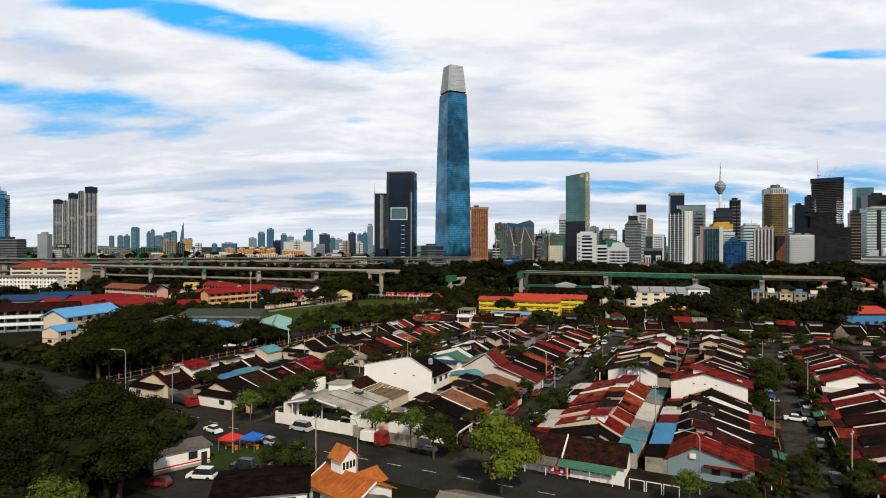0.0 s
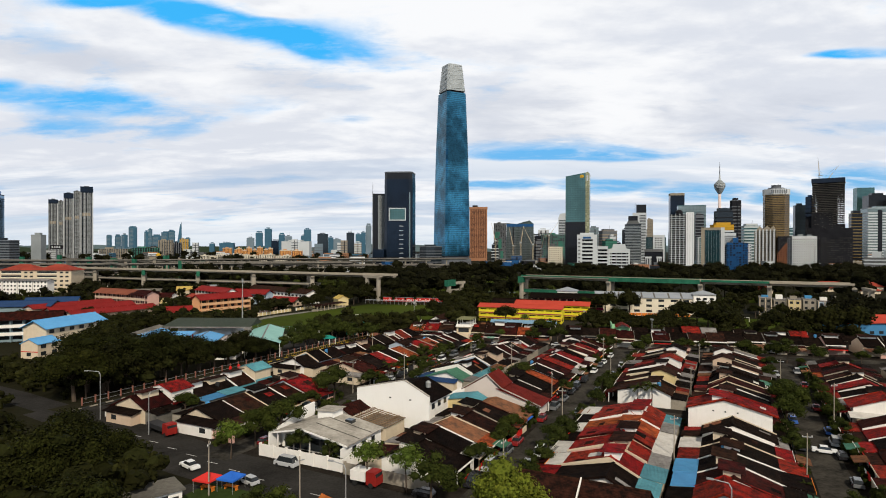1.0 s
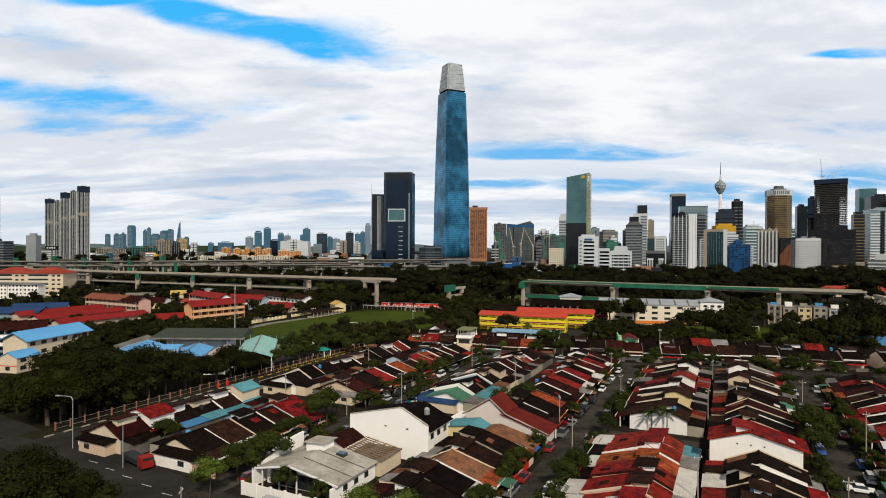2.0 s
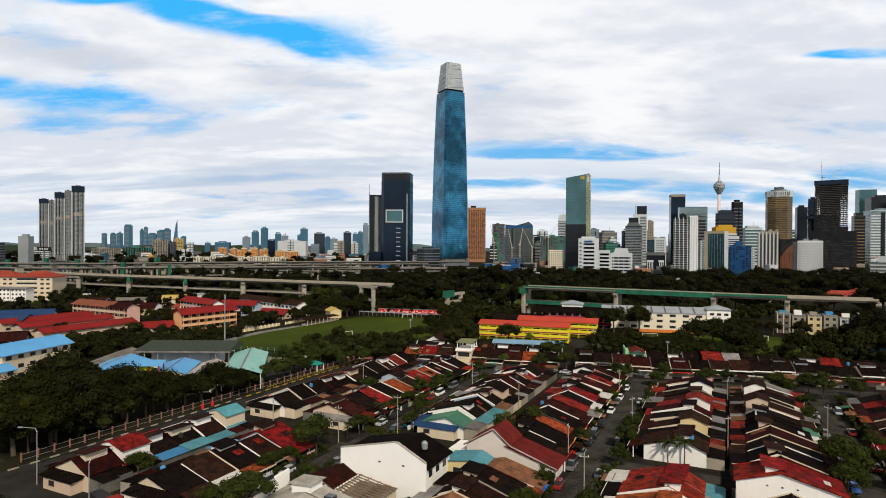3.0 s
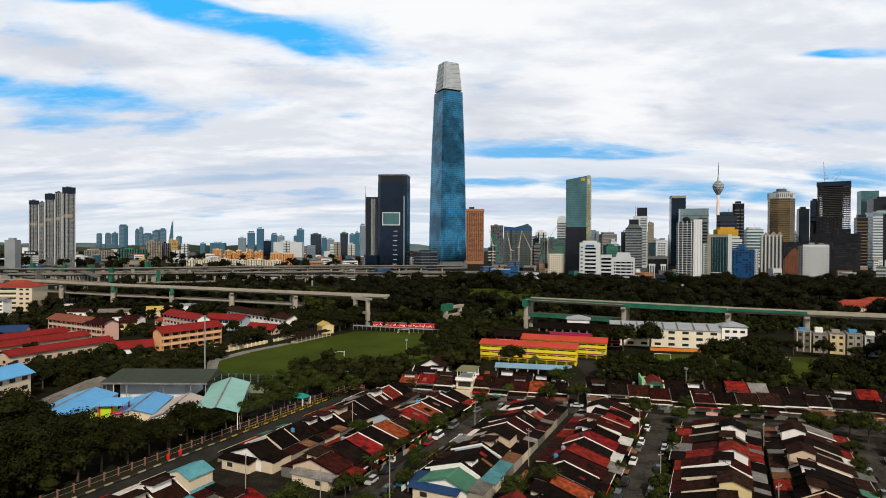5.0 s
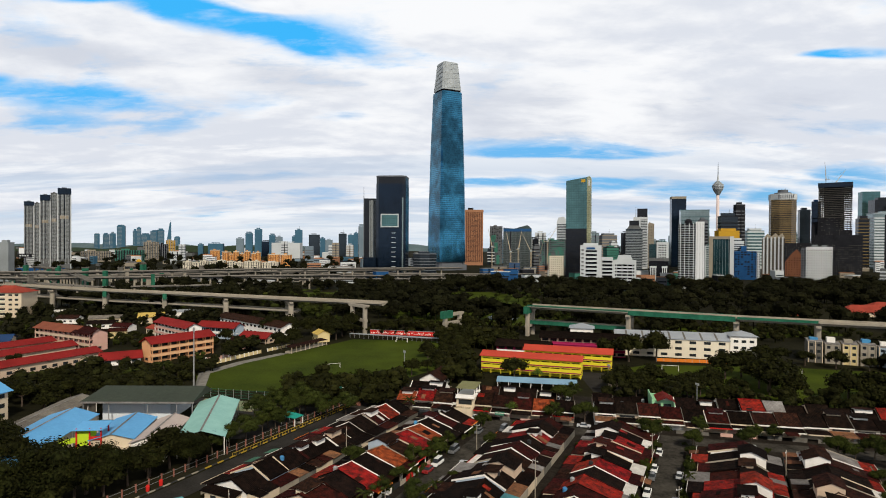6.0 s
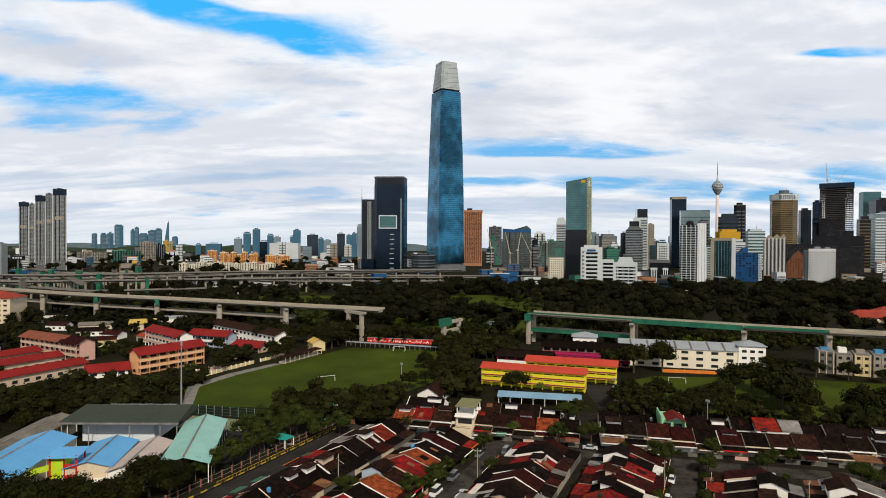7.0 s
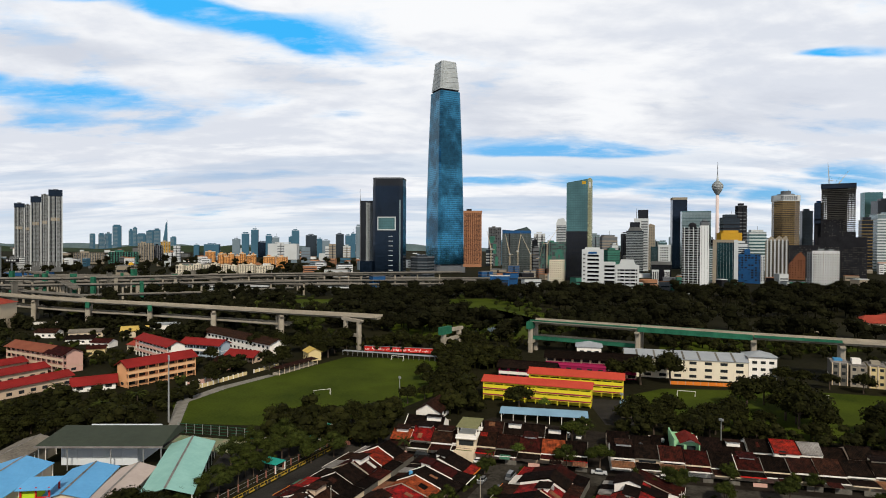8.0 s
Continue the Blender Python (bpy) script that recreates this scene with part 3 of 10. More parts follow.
M["glass_deep_teal"] = glass_wall("deep_teal_curtain_wall", (0.022, 0.075, 0.085), 0.10, 4.0, 3.0, 0.45, 0.6)
# Distance haze is put into both far tower colours.
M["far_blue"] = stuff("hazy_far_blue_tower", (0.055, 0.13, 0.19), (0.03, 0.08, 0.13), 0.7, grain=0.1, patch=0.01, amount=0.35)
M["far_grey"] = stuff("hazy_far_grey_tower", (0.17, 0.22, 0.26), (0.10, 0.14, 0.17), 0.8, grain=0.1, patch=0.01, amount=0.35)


def tower(x, y, w, d, h, turn, wall, band, label, name="office_tower", storey=3.6, fins=0, fin="clad_white", cut=0.0, cap=None, band_h=0.35, roof_box=True, base=0.0, solid=None, lower=0.0, open_top=0.0, crown=False, plain_top=False, cap_h=1.4):
    """A tower block: glazed core, one projecting slab at each storey, upright fins, plant room and parapet."""
    t = thing(name, label, "tower", pose(x, y, base, 0, 0, turn), "skyline towers")
    c = min(w, d) * cut
    loop = [(-w / 2 + c, -d / 2), (w / 2 - c, -d / 2), (w / 2, -d / 2 + c), (w / 2, d / 2 - c), (w / 2 - c, d / 2), (-w / 2 + c, d / 2), (-w / 2, d / 2 - c), (-w / 2, -d / 2 + c)] if cut else \
        [(-w / 2, -d / 2), (w / 2, -d / 2), (w / 2, d / 2), (-w / 2, d / 2)]
    full, h = h, h * (1 - open_top)
    part("wall", Shape().prism(loop, "z", 0, h), wall, t)
    if open_top:
        # Bare slabs and columns of the storeys still being built, under a netted cap.
        s, c = Shape(), Shape()
        for i in range(int((full - h) / storey)):
            s.box(-w / 2, w / 2, -d / 2, d / 2, h + (i + 1) * storey - 0.5, h + (i + 1) * storey)
        for i in range(7):
            for j in range(4):
                c.box((i / 6 - 0.5) * (w - 1.4) - 0.6, (i / 6 - 0.5) * (w - 1.4) + 0.6, (j / 3 - 0.5) * (d - 1.4) - 0.6, (j / 3 - 0.5) * (d - 1.4) + 0.6, h, full)
        tagged(part("slab_stack", s, "clad_dark", t), kind="stuff"), tagged(part("column_grid", c, "clad_dark", t), kind="stuff")
        part("lift_core", Shape().box(-w * 0.44, w * 0.12, -d * 0.4, d * 0.4, h, full - 1), "clad_dark", t)
        part("net_cap", Shape().prism([(a * 1.03, b * 1.03) for a, b in loop], "z", full - 9, full), "glass_navy", t)
        for k in range(5):
            part("net_patch", Shape().box(w * (k * 0.2 - 0.5), w * (k * 0.2 - 0.36), -d / 2 - 0.4, -d / 2 + 0.2, h + (full - h) * 0.15 * k, h + (full - h) * (0.15 * k + 0.3)), "glass_navy", t)
    if band:
        g = 0.45
        ring = [(a * (1 + 2 * g / w), b * (1 + 2 * g / d)) for a, b in loop]
        s = Shape()
        for i in range(1, int(h / storey)):
            s.prism(ring, "z", i * storey, i * storey + storey * band_h)
        tagged(part("floor_banding", s, band, t), kind="stuff")
    if fins:
        f = Shape()
        for i in range(fins):
            a = (i / max(fins - 1, 1) - 0.5) * (w - 1)
            f.box(a - 0.5, a + 0.5, -d / 2 - 0.8, -d / 2 + 0.2, 0, h)
        n = max(2, int(fins * d / w))
        for i in range(n):
            a = (i / max(n - 1, 1) - 0.5) * (d - 1)
            for side in (-1, 1):
                f.box(side * (w / 2 + 0.3) - 0.5, side * (w / 2 + 0.3) + 0.5, a - 0.5, a + 0.5, 0, h)
        tagged(part("fin_rows", f, fin, t), kind="stuff")
    if solid:
        part("end_wall", Shape().box(w / 2 - 0.5, w / 2 + 0.9, -d / 2 - 0.9, d / 2 + 0.9, 0, h + 1.5), solid, t)
    if y < 1600 or cap:
        part("parapet", Shape().prism([(a * 1.015, b * 1.015) for a, b in loop], "z", h, h + cap_h), cap or band or wall, t) if not open_top else None
    h += cap_h - 1.4
    key = int(abs(x) * 7 + y) % 5
    if h > 55 and key in (1, 3) and not (cut or plain_top or open_top):
        part("setback", Shape().box(-w * 0.36, w * 0.36, -d * 0.36, d * 0.36, h + 1.4, h + 1.4 + h * 0.055), wall, t)
    if h > 70 and key in (0, 3):
        part("antenna", Shape().tube((w * 0.1, 0, h), (w * 0.1, 0, h + 16), 0.5, 0.25, 5), "clad_grey", t)
    # Raised dark strips put a recess's shade on the flat front.
    if band and band.startswith("clad") and key in (0, 2, 4) and w > 16 and not cut:
        for side in (-0.22, 0.22) if w > 26 else (0.05,):
            part("recess_shade_strip", Shape().box(side * w - w * 0.05, side * w + w * 0.05, -d / 2 - 0.75, -d / 2, 2, h * 0.97), "glass_black", t)
    # Dark lower skin: a reflection put into the glass colour.
    if lower:
        part("lower_wall", Shape().prism([(a * 1.012, b * 1.012) for a, b in loop], "z", 0, lower), "glass_navy", t)
    if crown:
        part("crown_ring", Shape().prism([(a * 1.05, b * 1.05) for a, b in loop], "z", h - 9, h + 3), "clad_white", t)
        for k in range(9):
            part("crown_slot", Shape().box((k - 4) * w * 0.075 - 0.8, (k - 4) * w * 0.075 + 0.8, -d * 0.535, -d * 0.52, h - 7, h + 1), "clad_grey", t)
        part("crown_roof", Shape().lathe([(w * 0.36, h + 3), (w * 0.33, h + 6), (w * 0.2, h + 7), (w * 0.2, h + 12)], 20), "clad_grey", t)
    if roof_box and not (plain_top or open_top):
        part("plant_room", Shape().box(-w * 0.28, w * 0.22, -d * 0.25, d * 0.3, h + 1.4, h + 1.4 + max(3.0, h * 0.035)), cap or wall, t)
    return t


tower(-864, 1150, 28.2, 28.2, 135.5, 20, "glass_blue", 'clad_dark', "blue glass tower under construction beside the city edge", name='office_tower', storey=4.0, band_h=0.2)
tower(-593, 800, 45.4, 18.2, 44.7, 0, "glass_grey", 'clad_grey', "long grey slab block with ribbon windows", name='apartment_tower', storey=3.4, band_h=0.5)
tower(-606, 900, 14.9, 11.9, 53.7, 0, "clad_pale", None, "plain white block beside grey slab", name='apartment_tower')
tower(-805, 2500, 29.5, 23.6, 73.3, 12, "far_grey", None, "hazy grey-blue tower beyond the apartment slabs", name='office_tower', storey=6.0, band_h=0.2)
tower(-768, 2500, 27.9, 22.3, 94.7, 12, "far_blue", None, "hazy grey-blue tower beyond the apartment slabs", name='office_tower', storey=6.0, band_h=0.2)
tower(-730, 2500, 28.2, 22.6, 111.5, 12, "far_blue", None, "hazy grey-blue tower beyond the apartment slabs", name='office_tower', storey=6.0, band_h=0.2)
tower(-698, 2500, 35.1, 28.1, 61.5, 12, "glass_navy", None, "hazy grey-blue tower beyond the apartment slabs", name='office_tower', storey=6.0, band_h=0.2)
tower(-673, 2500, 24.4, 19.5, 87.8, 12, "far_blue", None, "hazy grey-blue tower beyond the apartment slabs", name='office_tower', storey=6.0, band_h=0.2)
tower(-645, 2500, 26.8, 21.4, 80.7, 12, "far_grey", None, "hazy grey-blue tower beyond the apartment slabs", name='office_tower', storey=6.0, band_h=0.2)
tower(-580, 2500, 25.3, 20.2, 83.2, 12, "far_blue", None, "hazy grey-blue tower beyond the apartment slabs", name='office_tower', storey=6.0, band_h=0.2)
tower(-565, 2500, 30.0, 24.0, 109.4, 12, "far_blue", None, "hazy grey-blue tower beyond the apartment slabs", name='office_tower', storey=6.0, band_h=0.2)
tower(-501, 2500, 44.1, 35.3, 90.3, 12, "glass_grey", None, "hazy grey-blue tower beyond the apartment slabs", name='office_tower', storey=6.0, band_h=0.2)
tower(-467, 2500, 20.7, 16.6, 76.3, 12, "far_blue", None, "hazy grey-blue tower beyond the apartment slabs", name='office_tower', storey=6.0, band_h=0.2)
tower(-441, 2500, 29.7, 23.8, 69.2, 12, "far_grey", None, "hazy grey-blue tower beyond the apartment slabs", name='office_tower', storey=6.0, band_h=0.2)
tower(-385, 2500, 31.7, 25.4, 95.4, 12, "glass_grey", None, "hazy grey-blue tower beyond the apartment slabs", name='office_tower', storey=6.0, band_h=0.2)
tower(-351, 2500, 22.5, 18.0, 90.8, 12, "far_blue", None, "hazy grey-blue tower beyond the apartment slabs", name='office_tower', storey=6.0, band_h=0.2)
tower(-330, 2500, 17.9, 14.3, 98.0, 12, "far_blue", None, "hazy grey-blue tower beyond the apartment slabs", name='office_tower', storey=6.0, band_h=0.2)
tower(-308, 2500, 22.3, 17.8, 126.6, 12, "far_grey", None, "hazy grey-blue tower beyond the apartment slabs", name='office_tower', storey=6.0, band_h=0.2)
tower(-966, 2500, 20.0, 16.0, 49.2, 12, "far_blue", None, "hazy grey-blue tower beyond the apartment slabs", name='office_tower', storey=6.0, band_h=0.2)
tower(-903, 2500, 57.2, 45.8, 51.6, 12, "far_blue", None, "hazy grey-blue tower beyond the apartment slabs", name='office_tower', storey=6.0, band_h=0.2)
tower(-537, 2200, 101.6, 40.6, 56.4, 0, "clad_white", None, "wide white block with patterned screen facade", name='office_tower', storey=5.0, band_h=0.2)
tower(-274, 1944, 21.7, 17.3, 50.8, 0, "clad_white", 'clad_beige', "slim cream tower among the city towers", name='apartment_tower', storey=7.2, band_h=0.35)
tower(-20, 1090, 40.0, 40.0, 38.1, 0, "glass_grey", 'clad_grey', "low rounded grey podium building", name='office_tower', storey=5.0, band_h=0.3, cut=0.3)
tower(229, 1400, 17.3, 17.3, 52.6, 0, "clad_grey", 'clad_dark', "grey concrete core under construction", name='office_tower', storey=7.2, band_h=0.35)
tower(332, 1300, 17.9, 12.5, 80.1, 0, "glass_pale", 'clad_grey', "pale slab tower among the city towers", name='apartment_tower', storey=7.2, band_h=0.35)
tower(419, 1500, 38.1, 22.9, 78.3, 8, "clad_grey", 'clad_beige', "stepped grey apartment block", name='apartment_tower', storey=6.8, band_h=0.35)
tower(618, 1566, 34.8, 27.9, 173.9, -12, "glass_navy", None, "tall black glass tower", name='office_tower', storey=4.0, band_h=0.1, cap='clad_beige', cap_h=6.0, plain_top=True)
tower(587, 1400, 59.9, 29.9, 135.3, -16, "glass_pale", 'glass_teal', "broad pale glass tower with slanting top", plain_top=True, name='office_tower', storey=8.0, band_h=0.15)
tower(562, 1300, 16.1, 11.3, 109.0, -10, "clad_grey", 'glass_black', "dark striped apartment tower", name='apartment_tower', storey=6.6, band_h=0.5)
tower(588, 1250, 39.1, 27.4, 84.5, -8, "clad_gold", 'clad_gold', "tower frame wrapped in yellow scaffold netting", name='office_tower', storey=4.0, band_h=0.2)
tower(639, 1350, 34.0, 23.8, 119.3, -8, "glass_grey", 'clad_dark', "dark concrete tower frame under construction", name='office_tower', storey=8.0, band_h=0.3)
tower(716, 1450, 20.2, 18.2, 151.9, -8, "clad_dark", 'clad_grey', "dark tower with open concrete floors", name='office_tower', storey=8.0, band_h=0.3)
tower(509, 1060, 22.0, 15.4, 64.2, -8, "clad_white", 'glass_grey', "cream tower with dark windows", name='apartment_tower', storey=3.4, band_h=0.4)
tower(779, 1500, 39.0, 23.4, 91.8, -8, "clad_white", 'glass_teal', "white and teal office building", name='office_tower', storey=7.6, band_h=0.5)
tower(719, 1280, 47.0, 42.3, 160.2, -16, "glass_gold", 'glass_black', "rounded bronze and cream tower with columned crown", name='office_tower', storey=3.8, band_h=0.25, cut=0.3, crown=True, plain_top=True)
tower(902, 1500, 23.1, 18.5, 143.4, -16, "glass_grey", None, "dark twin tower among the city towers", name='apartment_tower', storey=3.6, band_h=0.3)
tower(867, 1400, 15.4, 12.3, 155.1, -16, "clad_blue", 'clad_dark', "narrow blue netted tower core", name='office_tower', storey=7.2, band_h=0.35)
tower(974, 1400, 21.9, 17.5, 117.9, -16, "glass_black", 'glass_gold', "black slim tower among the city towers", name='office_tower', storey=7.2, band_h=0.35)
tower(1136, 1600, 40.3, 28.2, 199.1, -16, "glass_teal", None, "teal glass tower among the city towers", plain_top=True, name='office_tower', storey=4.0, band_h=0.1)
tower(1112, 1520, 49.2, 39.4, 170.3, -16, "glass_black", None, "black glass tower among the city towers", name='office_tower')
tower(1105, 1480, 91.8, 45.9, 135.8, -16, "glass_pale", 'clad_white', "white banded apartment tower", name='apartment_tower', storey=6.8, band_h=0.5)
tower(1141, 1450, 59.5, 41.6, 158.6, -16, "glass_grey", 'clad_white', "grey banded tower among the city towers", name='apartment_tower', storey=7.2, band_h=0.35)
tower(151, 1683, 18.0, 14.4, 44.9, -10, "glass_grey", 'clad_white', "plain city tower in the haze behind the offices", name='office_tower', storey=8.0, band_h=0.3)
tower(175, 1773, 13.1, 10.5, 69.5, 14, "clad_beige", 'glass_grey', "plain city tower in the haze behind the offices", name='office_tower', storey=8.0, band_h=0.3)
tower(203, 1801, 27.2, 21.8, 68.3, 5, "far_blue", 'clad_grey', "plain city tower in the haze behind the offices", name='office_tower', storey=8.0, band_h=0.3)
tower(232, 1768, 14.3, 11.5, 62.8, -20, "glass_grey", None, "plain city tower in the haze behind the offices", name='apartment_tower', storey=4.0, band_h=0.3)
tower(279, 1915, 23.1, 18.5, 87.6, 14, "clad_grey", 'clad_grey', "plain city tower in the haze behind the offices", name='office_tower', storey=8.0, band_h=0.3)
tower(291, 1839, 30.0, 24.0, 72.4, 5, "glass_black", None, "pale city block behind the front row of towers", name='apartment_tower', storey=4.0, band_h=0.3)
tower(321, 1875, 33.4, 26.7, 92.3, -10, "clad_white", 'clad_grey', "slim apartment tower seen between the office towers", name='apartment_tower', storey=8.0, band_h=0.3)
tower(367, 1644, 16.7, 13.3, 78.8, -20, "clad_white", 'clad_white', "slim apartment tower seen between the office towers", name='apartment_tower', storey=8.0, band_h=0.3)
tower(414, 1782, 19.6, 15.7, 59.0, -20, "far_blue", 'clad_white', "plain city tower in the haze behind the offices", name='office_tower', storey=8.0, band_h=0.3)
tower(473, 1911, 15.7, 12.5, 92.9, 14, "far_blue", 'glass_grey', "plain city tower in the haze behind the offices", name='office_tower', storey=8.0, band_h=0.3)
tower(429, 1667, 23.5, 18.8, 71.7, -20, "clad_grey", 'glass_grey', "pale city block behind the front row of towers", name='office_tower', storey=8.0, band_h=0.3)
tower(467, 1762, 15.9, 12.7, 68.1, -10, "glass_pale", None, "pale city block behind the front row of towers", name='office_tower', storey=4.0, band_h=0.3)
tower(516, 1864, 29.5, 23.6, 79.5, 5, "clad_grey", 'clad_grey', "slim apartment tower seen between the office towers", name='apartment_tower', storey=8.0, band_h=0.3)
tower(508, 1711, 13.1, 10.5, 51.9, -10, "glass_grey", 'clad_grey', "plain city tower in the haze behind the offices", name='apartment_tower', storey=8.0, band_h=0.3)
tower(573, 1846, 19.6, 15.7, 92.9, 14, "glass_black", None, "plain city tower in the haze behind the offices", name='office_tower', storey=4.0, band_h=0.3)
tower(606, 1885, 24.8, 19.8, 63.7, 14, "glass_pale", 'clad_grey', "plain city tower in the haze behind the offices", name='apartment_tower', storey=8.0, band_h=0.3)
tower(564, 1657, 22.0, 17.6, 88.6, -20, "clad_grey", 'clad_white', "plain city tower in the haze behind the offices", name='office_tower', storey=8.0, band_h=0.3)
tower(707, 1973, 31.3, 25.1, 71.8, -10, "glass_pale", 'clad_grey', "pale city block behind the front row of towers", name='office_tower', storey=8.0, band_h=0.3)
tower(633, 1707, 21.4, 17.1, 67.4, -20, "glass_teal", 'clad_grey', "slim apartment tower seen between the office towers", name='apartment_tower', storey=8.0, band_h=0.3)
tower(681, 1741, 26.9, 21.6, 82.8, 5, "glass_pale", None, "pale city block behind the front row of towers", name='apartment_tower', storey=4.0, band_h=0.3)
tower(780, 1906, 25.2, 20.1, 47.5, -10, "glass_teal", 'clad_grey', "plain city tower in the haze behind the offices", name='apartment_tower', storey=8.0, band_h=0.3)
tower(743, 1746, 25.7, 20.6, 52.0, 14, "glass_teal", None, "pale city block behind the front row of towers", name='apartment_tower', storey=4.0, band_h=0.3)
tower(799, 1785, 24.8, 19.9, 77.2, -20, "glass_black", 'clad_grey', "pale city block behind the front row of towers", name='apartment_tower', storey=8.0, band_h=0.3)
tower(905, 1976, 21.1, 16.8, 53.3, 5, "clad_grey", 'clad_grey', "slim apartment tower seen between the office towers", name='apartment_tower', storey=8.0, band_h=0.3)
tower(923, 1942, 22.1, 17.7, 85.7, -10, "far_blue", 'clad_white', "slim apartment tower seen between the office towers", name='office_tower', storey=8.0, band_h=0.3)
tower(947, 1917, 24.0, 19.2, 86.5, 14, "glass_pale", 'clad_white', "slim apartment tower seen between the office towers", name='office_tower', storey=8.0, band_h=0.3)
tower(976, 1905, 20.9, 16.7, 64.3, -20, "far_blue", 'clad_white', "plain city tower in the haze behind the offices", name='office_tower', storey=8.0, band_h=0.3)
tower(1016, 1935, 13.8, 11.1, 75.5, -10, "glass_teal", 'clad_grey', "plain city tower in the haze behind the offices", name='apartment_tower', storey=8.0, band_h=0.3)
tower(893, 1653, 19.1, 15.3, 76.4, 5, "clad_grey", 'clad_white', "pale city block behind the front row of towers", name='office_tower', storey=8.0, band_h=0.3)
tower(980, 1749, 21.0, 16.8, 64.9, 5, "glass_teal", 'clad_grey', "slim apartment tower seen between the office towers", name='office_tower', storey=8.0, band_h=0.3)
tower(1008, 1758, 12.0, 9.6, 59.0, 14, "far_grey", 'clad_white', "slim apartment tower seen between the office towers", name='office_tower', storey=8.0, band_h=0.3)
tower(1006, 1716, 22.3, 17.8, 88.9, -10, "glass_teal", 'clad_white', "slim apartment tower seen between the office towers", name='office_tower', storey=8.0, band_h=0.3)
tower(1029, 1700, 10.6, 8.5, 55.2, 5, "far_grey", 'clad_grey', "pale city block behind the front row of towers", name='apartment_tower', storey=8.0, band_h=0.3)
tower(1137, 1831, 22.5, 18.0, 72.8, -10, "clad_grey", 'clad_white', "pale city block behind the front row of towers", name='office_tower', storey=8.0, band_h=0.3)
tower(1203, 1899, 17.2, 13.7, 91.0, 5, "glass_grey", 'clad_grey', "slim apartment tower seen between the office towers", name='apartment_tower', storey=8.0, band_h=0.3)
tower(1228, 1891, 17.5, 14.0, 62.9, 14, "clad_white", 'clad_grey', "pale city block behind the front row of towers", name='apartment_tower', storey=8.0, band_h=0.3)
tower(1155, 1730, 20.8, 16.7, 85.3, 14, "glass_black", 'clad_white', "slim apartment tower seen between the office towers", name='apartment_tower', storey=8.0, band_h=0.3)
tower(1159, 1686, 18.6, 14.9, 74.3, -20, "glass_black", 'clad_grey', "slim apartment tower seen between the office towers", name='apartment_tower', storey=8.0, band_h=0.3)
tower(1369, 1961, 12.5, 10.0, 81.8, -20, "clad_white", 'glass_grey', "pale city block behind the front row of towers", name='office_tower', storey=8.0, band_h=0.3)
tower(1270, 1793, 10.9, 8.7, 54.5, -20, "far_grey", 'glass_grey', "pale city block behind the front row of towers", name='apartment_tower', storey=8.0, band_h=0.3)
tower(1341, 1863, 11.6, 9.3, 67.3, -20, "clad_white", 'clad_white', "slim apartment tower seen between the office towers", name='apartment_tower', storey=8.0, band_h=0.3)
tower(1349, 1836, 20.8, 16.7, 73.4, -20, "clad_white", 'glass_grey', "slim apartment tower seen between the office towers", name='office_tower', storey=8.0, band_h=0.3)
tower(1255, 1661, 17.9, 14.3, 61.6, 14, "clad_beige", 'clad_grey', "slim apartment tower seen between the office towers", name='apartment_tower', storey=8.0, band_h=0.3)
tower(338, 1200, 24.0, 16.8, 50.5, 8, "clad_green", 'clad_dark', "low frame wrapped in green netting beside the offices", name='office_tower', storey=4.5, band_h=0.12)
tower(347, 1215, 13.0, 9.1, 60.0, 8, "clad_white", 'clad_grey', "small white tower top above green netting", name='office_tower')
tower(448, 1020, 20.7, 12.4, 54.4, -8, "glass_teal", 'clad_white', "teal and white office with column grid", name='office_tower', fins=4)
tower(-470, 1900, 18.1, 12.7, 60.9, 8, "clad_white", 'clad_grey', "small pale block on the city edge", name='apartment_tower', storey=8.0, band_h=0.35, roof_box=False)
tower(-323, 1900, 21.1, 14.8, 50.3, 8, "clad_white", 'clad_grey', "small pale block on the city edge", name='apartment_tower', storey=8.0, band_h=0.35, roof_box=False)
tower(-786, 1900, 17.5, 12.3, 49.5, 8, "clad_white", 'clad_grey', "small pale block on the city edge", name='apartment_tower', storey=8.0, band_h=0.35, roof_box=False)
tower(-968, 1900, 30.3, 21.2, 31.0, 8, "clad_white", 'clad_grey', "small pale block on the city edge", name='apartment_tower', storey=8.0, band_h=0.35, roof_box=False)
tower(-921, 1900, 42.0, 29.4, 25.7, 8, "clad_beige", 'clad_grey', "small pale block on the city edge", name='apartment_tower', storey=8.0, band_h=0.35, roof_box=False)
tower(-1070, 1900, 40.0, 28.0, 20.0, 8, "clad_white", 'clad_grey', "small pale block on the city edge", name='apartment_tower', storey=8.0, band_h=0.35, roof_box=False)
tower(-805, 1900, 32.1, 22.5, 27.7, 8, "clad_white", 'clad_grey', "small pale block on the city edge", name='apartment_tower', storey=8.0, band_h=0.35, roof_box=False)
tower(-393, 1900, 25.6, 17.9, 46.6, 8, "far_grey", 'clad_grey', "small pale block on the city edge", name='apartment_tower', storey=8.0, band_h=0.35, roof_box=False)
tower(-312, 1900, 21.1, 14.8, 57.6, 8, "clad_beige", 'clad_grey', "small pale block on the city edge", name='apartment_tower', storey=8.0, band_h=0.35, roof_box=False)


